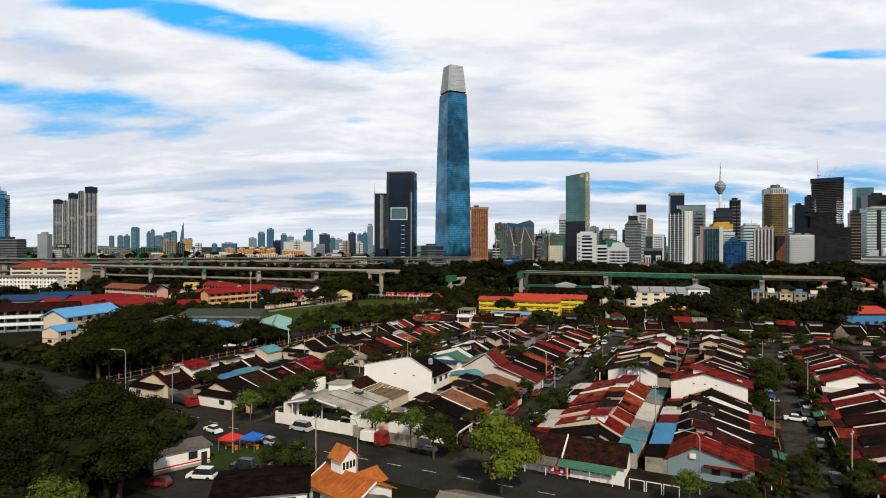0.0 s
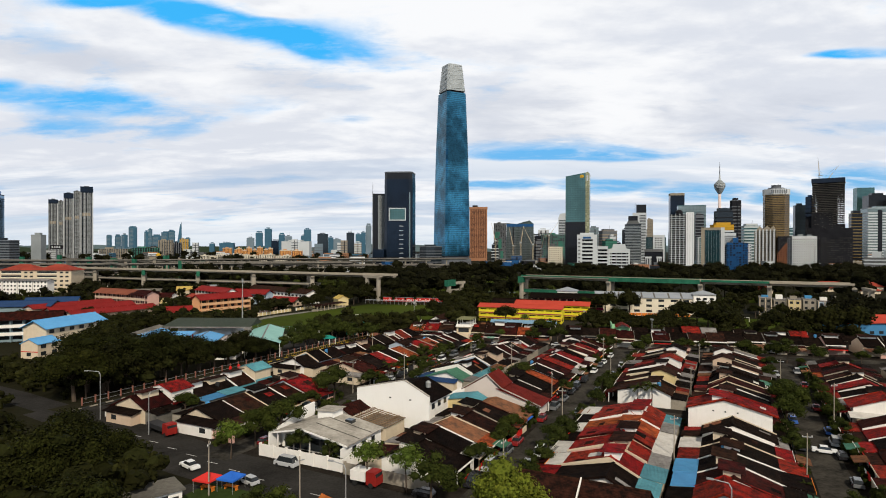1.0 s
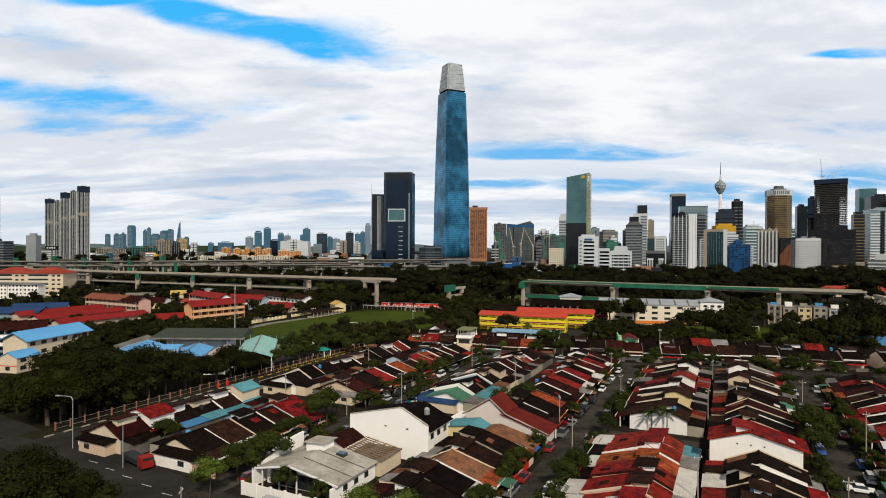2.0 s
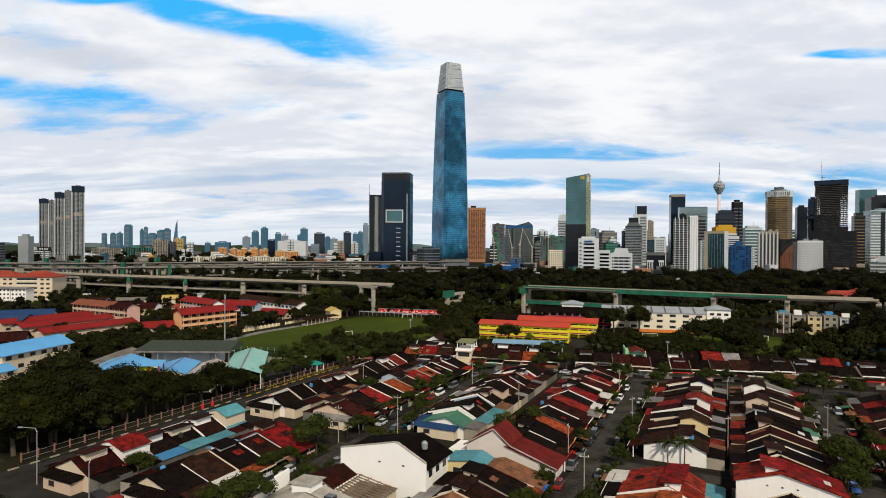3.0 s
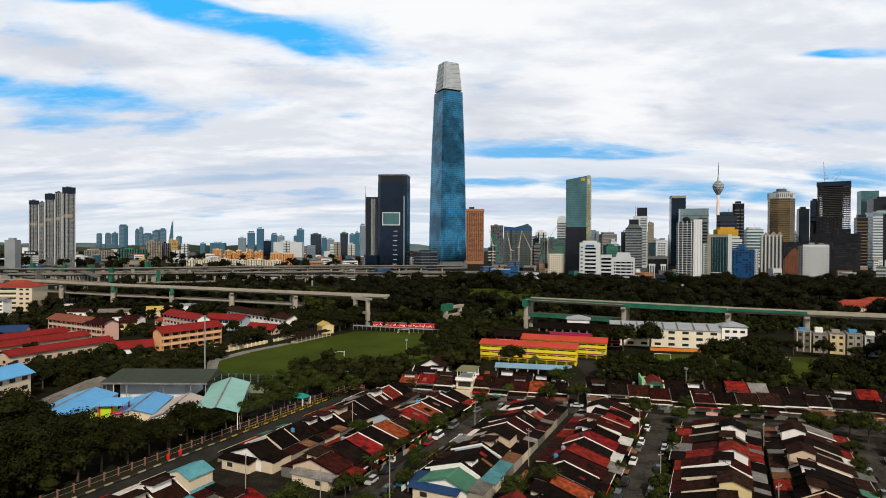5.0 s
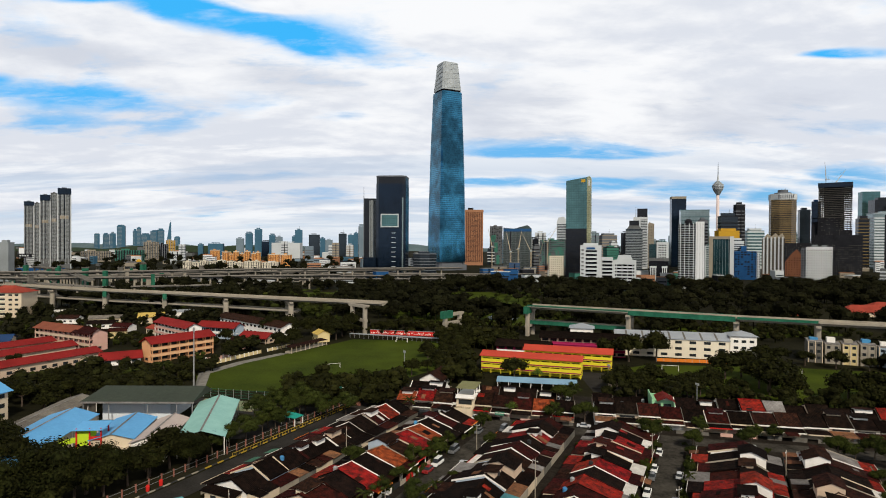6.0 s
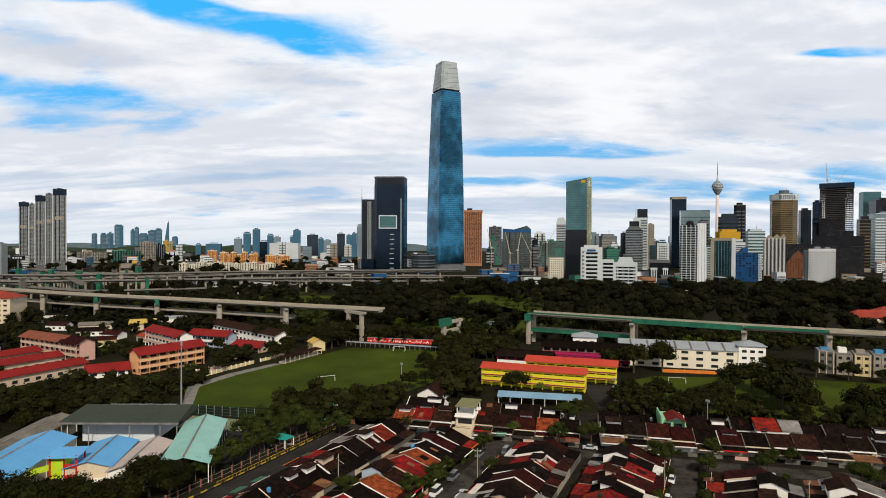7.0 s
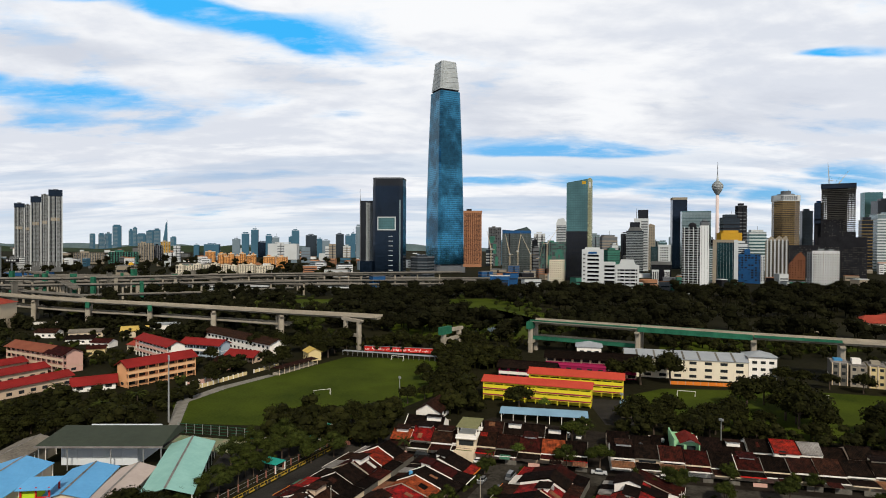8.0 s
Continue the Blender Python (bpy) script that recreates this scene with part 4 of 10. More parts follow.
# Detailed towers of the front row: x to the right along the front, y away, z up from the front corner.
def block(name, label, x, y, turn=0.0):
    a = math.atan2(x, y - 45)
    return thing(name, label, "tower", Matrix.LocRotScale((x, y, 0), Euler((0, 0, radians(turn) - a)), (math.cos(a), 1, 1)), "skyline towers")


def strips(w, z0, z1, n, share=0.45, x0=0.0, proud=0.3, side=None):
    """Rows across a face; side: the depth at which a side face runs back instead."""
    s, step = Shape(), (z1 - z0) / n
    for i in range(n):
        a, b = z0 + i * step, z0 + (i + share) * step
        s.box(x0, x0 + w, -proud, 0.05, a, b) if side is None else s.box(side - proud, side + proud, x0, x0 + w, a, b)
    return s


def uprights(w, z0, z1, n, share=0.35, x0=0.0, proud=0.35, side=None):
    s, step = Shape(), w / n
    for i in range(n):
        a, b = x0 + (i + 0.5 - share / 2) * step, x0 + (i + 0.5 + share / 2) * step
        s.box(a, b, -proud, 0.05, z0, z1) if side is None else s.box(side - proud, side + proud, a, b, z0, z1)
    return s


def grid(w, z0, z1, nx, nz, fw=0.6, fh=0.5, x0=0.0, proud=0.12, side=None, skip=0.0, seed=1):
    """Windows in rows and columns, some of them left out."""
    s, dx, dz, r = Shape(), w / nx, (z1 - z0) / nz, random.Random(seed)
    for i in range(nx):
        for k in range(nz):
            if r.random() < skip:
                continue
            a, b, c, d = x0 + (i + 0.5 - fw / 2) * dx, x0 + (i + 0.5 + fw / 2) * dx, z0 + (k + 0.3) * dz, z0 + (k + 0.3 + fh) * dz
            s.box(a, b, -proud, 0.05, c, d) if side is None else s.box(side - proud, side + proud, a, b, c, d)
    return s


def many(name, shape, material, t):
    return tagged(part(name, shape, material, t), kind="stuff")


def condo(x0, x1, h, cap, deep, label):
    w = x1 - x0
    t = block("apartment_tower", label, x0, 1290)
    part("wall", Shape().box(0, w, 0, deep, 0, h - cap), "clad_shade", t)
    many("balcony_rows", strips(w, 22, h - cap - 1, int(h / 3.4), 0.45, 0, 0.5), "clad_pale", t)
    many("balcony_rows", strips(deep, 22, h - cap - 1, int(h / 3.4), 0.5, 0, 0.5, side=w), "clad_pale", t)
    # Dark strips stand proud; the recess shade is only their colour.
    many("balcony_shade_strip", uprights(w, 20, h - cap, 3, 0.26, 0, 0.7), "glass_black", t)
    many("pilaster", uprights(w, 10, h - cap, 4, 0.07, -w * 0.06, 0.9), "clad_white", t)
    part("sky_garden", Shape().box(w * 0.15, w * 0.8, -0.8, 0.2, h * 0.62, h * 0.66), "clad_beige", t)
    # White strip puts the sunlit right edge into colour.
    part("sunlit_edge_pier", Shape().box(w - 1.4, w + 0.4, -0.9, 1.0, 0, h - cap), "clad_white", t)
    if cap:
        part("crown", Shape().box(-0.4, w + 0.4, -0.6, deep + 0.4, h - cap, h), "glass_navy", t, "dark blue screen crown")
    part("roof_plant", Shape().box(w * 0.3, w * 0.7, deep * 0.3, deep * 0.7, h, h + 2.0), "clad_grey", t)


# Grey with balcony shade put into it; plain grey parts share it.
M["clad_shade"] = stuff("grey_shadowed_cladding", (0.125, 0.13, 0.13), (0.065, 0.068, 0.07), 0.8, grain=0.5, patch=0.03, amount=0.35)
for cx0, cx1, ch, cc, cd, cl in ((-850.3, -829.8, 139, 8.5, 22, "grey and white banded condominium tower with dark blue crown"), (-829.4, -817.6, 136, 0, 16, "narrow grey link block between condominium towers"),
                                 (-817.2, -796.4, 153, 12, 22, "banded condominium tower with deep balconies and dark blue crown"), (-796.0, -781.6, 157, 0, 18, "plain topped grey condominium wing"), (-781.2, -753.7, 167, 13, 24, "tallest banded condominium tower with dark blue crown")):
    condo(cx0, cx1, ch, cc, cd, cl)
t = block("podium", "long white car park podium under the condominium towers", -856, 1284)
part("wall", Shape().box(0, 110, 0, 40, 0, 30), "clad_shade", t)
many("deck_rows", strips(110, 4, 30, 6, 0.5, 0, 0.6), "clad_white", t)

# Hazy far cluster with its spire.
FAR = random.Random(77)
for fx0, fx1, fh in ((-2145, -2112, 105), (-2089, -2052, 103), (-2048, -2010, 109), (-2006, -1953, 157), (-1906, -1880, 128), (-1880, -1855, 146), (-1853, -1800, 104), (-1797, -1752, 126), (-1750, -1708, 134), (-1648, -1612, 87)):
    t = block("office_tower", "hazy blue glass tower far across the city", fx0, 3800, FAR.uniform(-8, 8))
    w = fx1 - fx0
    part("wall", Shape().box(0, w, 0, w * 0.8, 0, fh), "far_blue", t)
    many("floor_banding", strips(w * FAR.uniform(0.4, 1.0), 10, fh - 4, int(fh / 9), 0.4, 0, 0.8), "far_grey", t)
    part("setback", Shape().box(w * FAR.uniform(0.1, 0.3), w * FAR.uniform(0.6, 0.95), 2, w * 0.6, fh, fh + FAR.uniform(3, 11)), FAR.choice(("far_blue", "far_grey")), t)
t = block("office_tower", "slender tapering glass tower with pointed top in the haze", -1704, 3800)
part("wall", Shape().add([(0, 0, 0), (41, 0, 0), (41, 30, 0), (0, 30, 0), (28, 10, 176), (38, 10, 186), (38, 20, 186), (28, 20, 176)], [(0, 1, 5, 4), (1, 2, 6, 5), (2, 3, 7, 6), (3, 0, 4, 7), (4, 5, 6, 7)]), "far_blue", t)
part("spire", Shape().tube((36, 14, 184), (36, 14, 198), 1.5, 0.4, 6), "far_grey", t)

# Middle distance slabs on the left.
for sx0, sx1, sy, sh, wall, row, lab in ((-905, -857, 1900, 57, "clad_beige", "clad_shade", "grey beige ribbed slab tower"), (-880, -853, 1950, 50, "glass_black", "clad_grey", "dark glazed slab tower"), (-882, -850, 2000, 62, "clad_beige", "clad_gold", "tan slab tower with banded walls"),
                                         (-979, -895, 1700, 30, "clad_beige", "clad_shade", "broad tan apartment group with arched roofs"), (-890, -808, 1710, 33, "clad_green", "clad_dark", "half-built block behind green netting")):
    t = block("apartment_tower", lab, sx0, sy)
    w = sx1 - sx0
    part("wall", Shape().box(0, w, 0, 20, 0, sh), wall, t)
    many("rib", uprights(w, 4, sh, max(4, int(w / 7)), 0.45, 0, 0.8), row, t)
    many("window_grid", grid(w, 4, sh, max(5, int(w / 5)), int(sh / 5), 0.5, 0.4, 0, 1.0, None, 0.3, int(w)), "glass_black", t)
    part("plant_room", Shape().box(w * 0.2, w * 0.5, 4, 14, sh, sh + 4), wall, t)

# Long row of cream walk-up flats and the orange flats behind it.
M["flat_cream"] = stuff("cream_flat_render", (0.62, 0.57, 0.46), (0.46, 0.42, 0.34), 0.85, grain=0.6, patch=0.05, amount=0.3, streak=0.3)
M["flat_orange"] = stuff("orange_flat_render", (0.62, 0.30, 0.10), (0.46, 0.21, 0.07), 0.85, grain=0.6, patch=0.05, amount=0.3)
for i in range(11):
    x0, w, h = -465 + i * 16.5, 15.6 - (i % 3) * 0.7, (20.5, 19, 22.5, 21, 23.5, 22, 20.5, 22, 23, 20, 21.5)[i]
    t = block("apartment_block", "cream walk-up flats with dark upright strips in a long row", x0, 1150 + (i % 2) * 5 - i * 2, (-14, -8, -16)[i % 3])
    part("wall", Shape().box(0, w, 0, 11, 0, h), "flat_cream", t)
    many("dark_upright_strip", uprights(w, 1, h - 0.8, 3, 0.24, 0.4, 0.12), "clad_dark", t)
    many("window_grid", grid(w, 1.5, h - 0.5, 9, 7, 0.42, 0.42, 0, 0.2, None, 0.12, i + 3), "clad_shade", t)
    part("parapet", Shape().box(-0.3, w + 0.3, -0.3, 0.3, h, h + 0.7), "flat_cream", t)
    part("tank_house", Shape().box(w * 0.38, w * 0.62, 2, 7, h, h + 2.4), "clad_beige" if i % 2 else "flat_cream", t)
for i, (x0, w, h, y) in enumerate(((-517, 13, 34, 1500), (-503, 11, 29, 1504), (-491, 13, 35, 1498), (-477, 11, 30, 1504), (-465, 14, 36, 1500), (-450, 11, 31, 1506), (-438, 12, 34, 1500), (-407, 28, 29, 1496), (-378, 27, 28, 1500), (-700, 30, 33, 1900), (-664, 26, 28, 1905))):
    t = block("apartment_block", "orange and cream flats with tall window recesses", x0, y, -6)
    part("wall", Shape().box(0, w, 0, 10, 0, h), "flat_orange", t)
    many("window_strip", uprights(w, 2, h - 2, max(3, int(w / 4)), 0.3, 0, 0.15), "clad_rust", t)
    many("window_grid", grid(w, 2, h - 1, max(4, int(w / 2.4)), 9, 0.4, 0.4, 0, 0.25, None, 0.15, i + 20), "glass_black", t)
    part("top_band", Shape().box(-0.3, w + 0.3, -0.4, 10, h - 1.6, h), "flat_cream", t)
    part("roof_house", Shape().box(w * 0.3, w * 0.6, 2, 7, h, h + 2.6), "flat_orange", t)

# Slab with pale ribs beside the dark screen tower.
t = block("office_tower", "dark slab tower with a broad pale ribbed panel", -120.5, 1042)
part("wall", Shape().box(0, 30, 0, 18, 0, 131), "glass_black", t)
many("rib", uprights(13, 34, 128, 6, 0.72, 9.0, 0.5), "clad_pale", t)
part("edge_fin", Shape().box(-0.6, 0.6, -0.6, 1, 0, 134), "clad_grey", t)
part("mast", Shape().tube((0, 1, 131), (0, 1, 150), 0.4, 0.2, 5), "clad_grey", t)
# White panels put the lit row into colour; none of them glows.
many("lit_row", grid(40, 24, 27, 7, 1, 0.12, 0.4, -2, 0.4), "clad_white", t)

# Terracotta slab with tall openings.
t = block("apartment_tower", "terracotta slab tower with tall recessed window strips", 76, 1625)
part("wall", Shape().box(0, 48, 0, 30, 0, 147), "clad_orange", t)
many("window_strip", uprights(44, 8, 140, 9, 0.4, 2, 0.3), "clad_rust", t)
many("window_grid", grid(44, 8, 140, 18, 40, 0.5, 0.5, 2, 0.45, None, 0.15, 3), "clad_dark", t)
part("cornice", Shape().box(-1, 49, -1.2, 31, 141, 147), "clad_orange", t)
part("roof_block", Shape().box(8, 22, 4, 20, 147, 152), "clad_dark", t)

# Construction site blocks.
def half_built(x0, x1, y, h, wall, row, net, label, seed):
    r, w = random.Random(seed), x1 - x0
    t = block("office_tower", label, x0, y)
    part("wall", Shape().box(0, w, 0, 24, 0, h), wall, t)
    many("floor_banding", strips(w + 1, 3, h, int(h / 4.2), 0.28, -0.5, 0.7), row, t)
    many("column", uprights(w, 0, h, max(4, int(w / 6)), 0.16, 0, 0.5), row, t)
    many("opening", grid(w, 3, h, max(4, int(w / 5)), int(h / 4.2), 0.7, 0.6, 0, 0.3, None, 0.35, seed), "clad_dark", t)
    for _ in range(5):
        a, z = r.uniform(0, w * 0.7), r.uniform(0, h * 0.7)
        part("net_sheet", Shape().box(a, a + w * r.uniform(0.15, 0.35), -1.0, -0.75, z, min(h, z + h * r.uniform(0.1, 0.3))), net, t)
    part("lift_core", Shape().box(w * 0.3, w * 0.55, 6, 16, h, h + r.uniform(3, 9)), wall, t)
    return t


half_built(149, 184, 1700, 106, "clad_shade", "clad_grey", "clad_green", "raw grey tower frame with open floors", 1)
t = block("office_tower", "grey-green office block with uneven blue-edged roofline", 145, 1337)
part("wall", Shape().prism([(0, 0), (61, 0), (61, 90), (52, 98), (24, 90), (0, 92)], "y", 0, 30), "glass_moss", t)
many("mullion", uprights(61, 4, 88, 22, 0.14, 0, 0.3), "clad_grey", t)
many("floor_banding", strips(61, 4, 88, 22, 0.16, 0, 0.25), "clad_shade", t)
part("blue_edge", Shape().box(0, 61, -0.5, 0.1, 84, 90), "clad_blue", t)
part("wide_joint", Shape().box(14, 17, -0.4, 0.1, 0, 86), "clad_dark", t)
half_built(218, 273, 1300, 66, "clad_green", "clad_grey", "clad_green", "building frame wrapped in green netting", 2)
half_built(206, 222, 1420, 70, "clad_shade", "clad_white", "clad_white", "narrow grey concrete frame", 5)
t = block("office_tower", "white tower with curved sign top behind the netting", 294, 1500)
part("wall", Shape().prism([(0, 0), (24, 0), (24, 114), (18, 124), (4, 122), (0, 112)], "y", 0, 16), "clad_white", t)
many("window_grid", strips(22, 60, 108, 12, 0.5, 1, 0.3), "glass_grey", t)
t = block("apartment_tower", "small cream block with square windows and shaded side", 170, 951, -8)
part("wall", Shape().box(0, 21, 0, 16, 0, 39), "ivory", t)
many("window_grid", grid(21, 2, 38, 7, 11, 0.55, 0.55), "glass_black", t)
many("window_grid", grid(16, 2, 38, 4, 11, 0.5, 0.55, side=21.0), "glass_black", t)
part("roof_frame", Shape().box(3, 9, 3, 9, 39, 44).box(13, 15, 3, 5, 39, 47), "clad_shade", t)

# Teal glass tower, slanting top; sun's gold gleam is painted on its side.
t = block("office_tower", "tall teal glass office tower with slanting top and painted golden sun gleam on its edge", 225.5, 1087, -6)
part("wall", Shape().prism([(0, 0), (36, 0), (36, 173), (0, 167)], "y", 0, 26), "glass_teal", t)
# Dark glass paints a reflection over the lower storeys.
part("lower_wall", Shape().box(-0.3, 36.1, -0.3, 26, 0, 84), "glass_black", t, "lower storeys with a dark reflection put into the glass")
part("side_panel", Shape().prism([(36, 0), (43, 0), (43, 172), (40, 174.5), (36, 173)], "y", 0.2, 24), "glass_sun_gleam", t)
many("floor_banding", strips(36, 86, 166, 20, 0.12, 0, 0.3), "glass_teal", t)
many("lower_banding", strips(36, 4, 84, 20, 0.14, 0, 0.55), "glass_navy", t)
part("sign", Shape().box(26, 33, -0.6, 0, 164, 169), "clad_gold", t, "plain yellow sign shape")
part("sign", Shape().box(38, 41, 0.0, 0.6, 158, 168), "clad_white", t, "plain white sign shape")

# White offices in front.
t = block("office_tower", "white office block with dark horizontal window slots", 188, 830)
part("wall", Shape().box(0, 27.5, 0, 18, 0, 56), "clad_white", t)
many("window_slot", strips(14.5, 6, 52, 9, 0.5, 7, 0.25), "glass_black", t)
many("end_window", grid(5, 6, 52, 1, 9, 0.6, 0.4, 0.4), "clad_shade", t)
part("lintel_sign", Shape().box(8, 19, -0.35, 0, 50.5, 53), "clad_blue", t)
part("roof_box", Shape().box(4, 23, 3, 14, 56, 58.5), "clad_white", t)
t = block("office_tower", "lower white office wing with dark slots", 216.5, 832)
part("wall", Shape().box(0, 15, 0, 14, 0, 40), "clad_white", t)
many("window_slot", strips(13, 4, 38, 7, 0.55, 1, 0.25), "glass_black", t)
t = block("office_tower", "white stepped office building with ribbon windows", 232.5, 834)
part("wall", Shape().prism([(0, 0), (30, 0), (30, 36), (25, 37), (23, 43), (7, 43), (5, 37), (0, 36)], "y", 0, 16), "clad_white", t)
many("window_slot", strips(25, 3, 33, 7, 0.5, 2.5, 0.25), "glass_black", t)
many("bay_pier", uprights(28, 2, 34, 4, 0.12, 1, 0.45), "clad_white", t)
part("side_windows", strips(12, 3, 33, 7, 0.5, 2, 0.25, side=0.0), "glass_black", t)

# Stepped grey tower, white tower with black cap, cream tower.
t = block("office_tower", "grey banded tower with narrower dark upper block", 426, 1385)
part("wall", Shape().box(0, 38, 0, 26, 0, 92), "glass_grey", t)
many("floor_banding", strips(38, 4, 90, 24, 0.4, 0, 0.4), "clad_pale", t)
part("shoulder", Shape().prism([(3, 92), (35, 92), (30, 100), (8, 100)], "y", 2, 22), "clad_shade", t)
part("upper_wall", Shape().box(8, 30, 3, 20, 92, 111), "glass_black", t)
t = block("office_tower", "white slab tower with a black glazed cap and mast", 465, 1450)
part("wall", Shape().box(0, 34, 0, 22, 0, 122), "clad_white", t)
many("window_grid", strips(15, 6, 118, 30, 0.45, 17, 0.3), "glass_grey", t)
part("cap", Shape().box(9, 33, 2, 20, 122, 142), "glass_black", t)
part("mast", Shape().tube((6, 4, 120), (6, 4, 146), 0.7, 0.3, 5), "clad_shade", t)
t = block("apartment_tower", "slim cream tower with window rows", 518, 1500)
part("wall", Shape().prism([(0, 0), (15, 0), (15, 108), (3, 112), (0, 108)], "y", 0, 12), "clad_beige", t)
many("window_grid", grid(15, 6, 104, 3, 26, 0.5, 0.45), "clad_shade", t)
t = block("office_tower", "teal glass office block with white window wing", 394, 1150)
part("wall", Shape().box(0, 14, 0, 18, 0, 58), "glass_deep_teal", t)
part("white_wing", Shape().box(14, 36, 0, 18, 0, 62), "clad_white", t)
many("window_grid", grid(15, 14, 58, 5, 10, 0.6, 0.5, 17), "glass_black", t)
many("mullion", uprights(14, 4, 56, 7, 0.12, 0, 0.25), "clad_shade", t)
t = block("office_tower", "low dark office with white portal columns", 340, 1000)
part("wall", Shape().box(0, 31, 0, 18, 0, 35), "glass_black", t)
part("cornice", Shape().box(-0.5, 31.5, -0.8, 18, 31, 35.5), "clad_shade", t)
many("portal_column", uprights(11, 0, 21, 4, 0.45, 1, 0.8), "clad_white", t)
many("portal_column", uprights(9, 0, 21, 3, 0.45, 20, 0.8), "clad_white", t)
part("portal_beam", Shape().box(1, 12, -0.9, 0.1, 20, 23).box(20, 29, -0.9, 0.1, 20, 23), "clad_white", t)

# White apartment tower with dark balconies; brighter cladding paints its blank sunlit side.
t = block("apartment_tower", "white apartment tower with dark balcony stacks and blank side wall", 316.5, 830)
part("wall", Shape().box(0, 22.5, 0, 20, 0, 84), "glass_black", t)
many("balcony_banding", strips(22.5, 4, 84, 26, 0.34, 0, 0.5), "clad_pale", t)
many("white_pier", uprights(22.5, 2, 85, 4, 0.13, 0, 0.8), "clad_white", t)
part("blank_wall", Shape().box(22.5, 33.5, -1.2, 18, 0, 87), "clad_bright", t)
many("joint", uprights(11, 2, 86, 3, 0.08, 22.5, 1.35), "clad_shade", t)
part("roof_dome", Shape().lathe([(5, 84), (5, 88), (3.6, 90), (1, 91)], 12, 13, 8), "clad_dark", t)
part("podium", Shape().box(-1, 35, -2, 18, 0, 3.5), "clad_white", t)

# Dark teal office between cream flanks.
t = block("office_tower", "dark teal glass office between cream flank walls", 413, 950)
part("wall", Shape().box(0, 37, 0.4, 20, 0, 68), "glass_deep_teal", t)
part("flank", Shape().box(0, 5.5, -0.8, 20, 0, 70), "clad_beige", t)
part("flank", Shape().box(31, 37, -0.8, 20, 0, 70), "clad_white", t)
part("parapet", Shape().box(5.5, 31, -0.6, 1, 66, 70), "clad_beige", t)
many("mullion", uprights(25.5, 2, 66, 6, 0.06, 5.5, 0.2), "clad_pale", t)

# Blue netted block, ribbed white tower, white grid block, brick gable.
t = half_built(497, 534, 1040, 47, "clad_blue", "clad_blue", "clad_blue", "low block wrapped in bright blue netting", 7)
part("white_wing", Shape().box(37, 43, 0, 16, 0, 45), "clad_white", t)
many("wing_window", grid(6, 3, 44, 2, 10, 0.5, 0.5, 37), "glass_grey", t)
t = block("apartment_tower", "white ribbed apartment tower with stepped gables", 585, 1115)
part("wall", Shape().prism([(0, 0), (40, 0), (40, 72), (36, 79), (30, 74), (24, 79), (17, 73), (10, 78), (0, 68)], "y", 0, 22), "clad_beige", t)
many("rib", uprights(40, 0, 72, 6, 0.4, 0, 1.2), "clad_white", t)
many("dark_bay", uprights(40, 4, 70, 12, 0.22, 1.6, 0.6), "glass_black", t)
many("window_grid", grid(40, 4, 70, 12, 19, 0.4, 0.35, 0, 1.3), "clad_shade", t)
t = block("apartment_tower", "white apartment block with regular grid of dark windows", 511, 871)
part("wall", Shape().box(0, 36, 0, 18, 0, 55), "clad_bright", t)
# The side face's shade is put in as a grey front-facing wing.
part("shaded_wing", Shape().box(-7, -0.02, 1, 18, 0, 53), "clad_grey", t)
many("window_grid", grid(36, 3, 52, 11, 14, 0.5, 0.48), "glass_black", t)
many("wing_window", grid(7, 3, 52, 2, 14, 0.5, 0.4, -7, 0.2), "glass_black", t)
many("bay_line", uprights(36, 2, 54, 6, 0.10, 0, 0.3), "clad_beige", t)
part("roof_box", Shape().box(8, 16, 4, 12, 55, 58).box(22, 29, 4, 12, 55, 57.5), "clad_pale", t)
t = block("apartment_tower", "red-brown gabled apartment block", 648, 1150)
part("wall", Shape().prism([(0, 0), (30, 0), (30, 40), (22, 50), (14, 44), (0, 26)], "y", 0, 14), "clad_rust", t)
many("window_grid", grid(30, 2, 36, 6, 8, 0.4, 0.4, 0, 0.2, None, 0.2, 5), "glass_black", t)
t = block("office_tower", "low white club building with round plant on its roof", 640, 905, -6)
part("wall", Shape().box(0, 84, 0, 20, 0, 24), "clad_shade", t)
many("white_band", strips(84, 3, 24, 4, 0.4, 0, 0.6), "clad_white", t)
part("roof_house", Shape().box(12, 26, 3, 14, 24, 33).box(40, 54, 3, 14, 24, 30), "clad_white", t)
part("roof_drum", Shape().lathe([(4, 24), (4, 34), (3, 36)], 14, 34, 8), "clad_white", t)

# Tall tower under construction: stacked open floors, netted lower body and a shoulder.
t = block("office_tower", "tall dark tower under construction with open floors and netted cap", 849, 1365, -3)
part("core", Shape().box(12, 56, 10, 40, 0, 192), "clad_dark", t)
many("floor_banding", strips(74, 4, 186, 46, 0.26, 0, 0.4).box(0, 74, 0, 46, 0, 3), "clad_ash", t)
slabs = Shape()
for i in range(44):
    slabs.box(0, 74, 0, 46, 4 + i * 4.13, 4.7 + i * 4.13)
many("slab_stack", slabs, "clad_dark", t)
many("column_grid", uprights(74, 0, 190, 12, 0.16, 0, 0.2), "clad_dark", t)
part("lower_net", Shape().box(-0.6, 74.6, -0.9, 46, 0, 92), "clad_dark", t, "black netting over the lower storeys")
part("lower_net", Shape().box(-0.7, 48, -1.0, 20, 92, 118), "clad_dark", t)
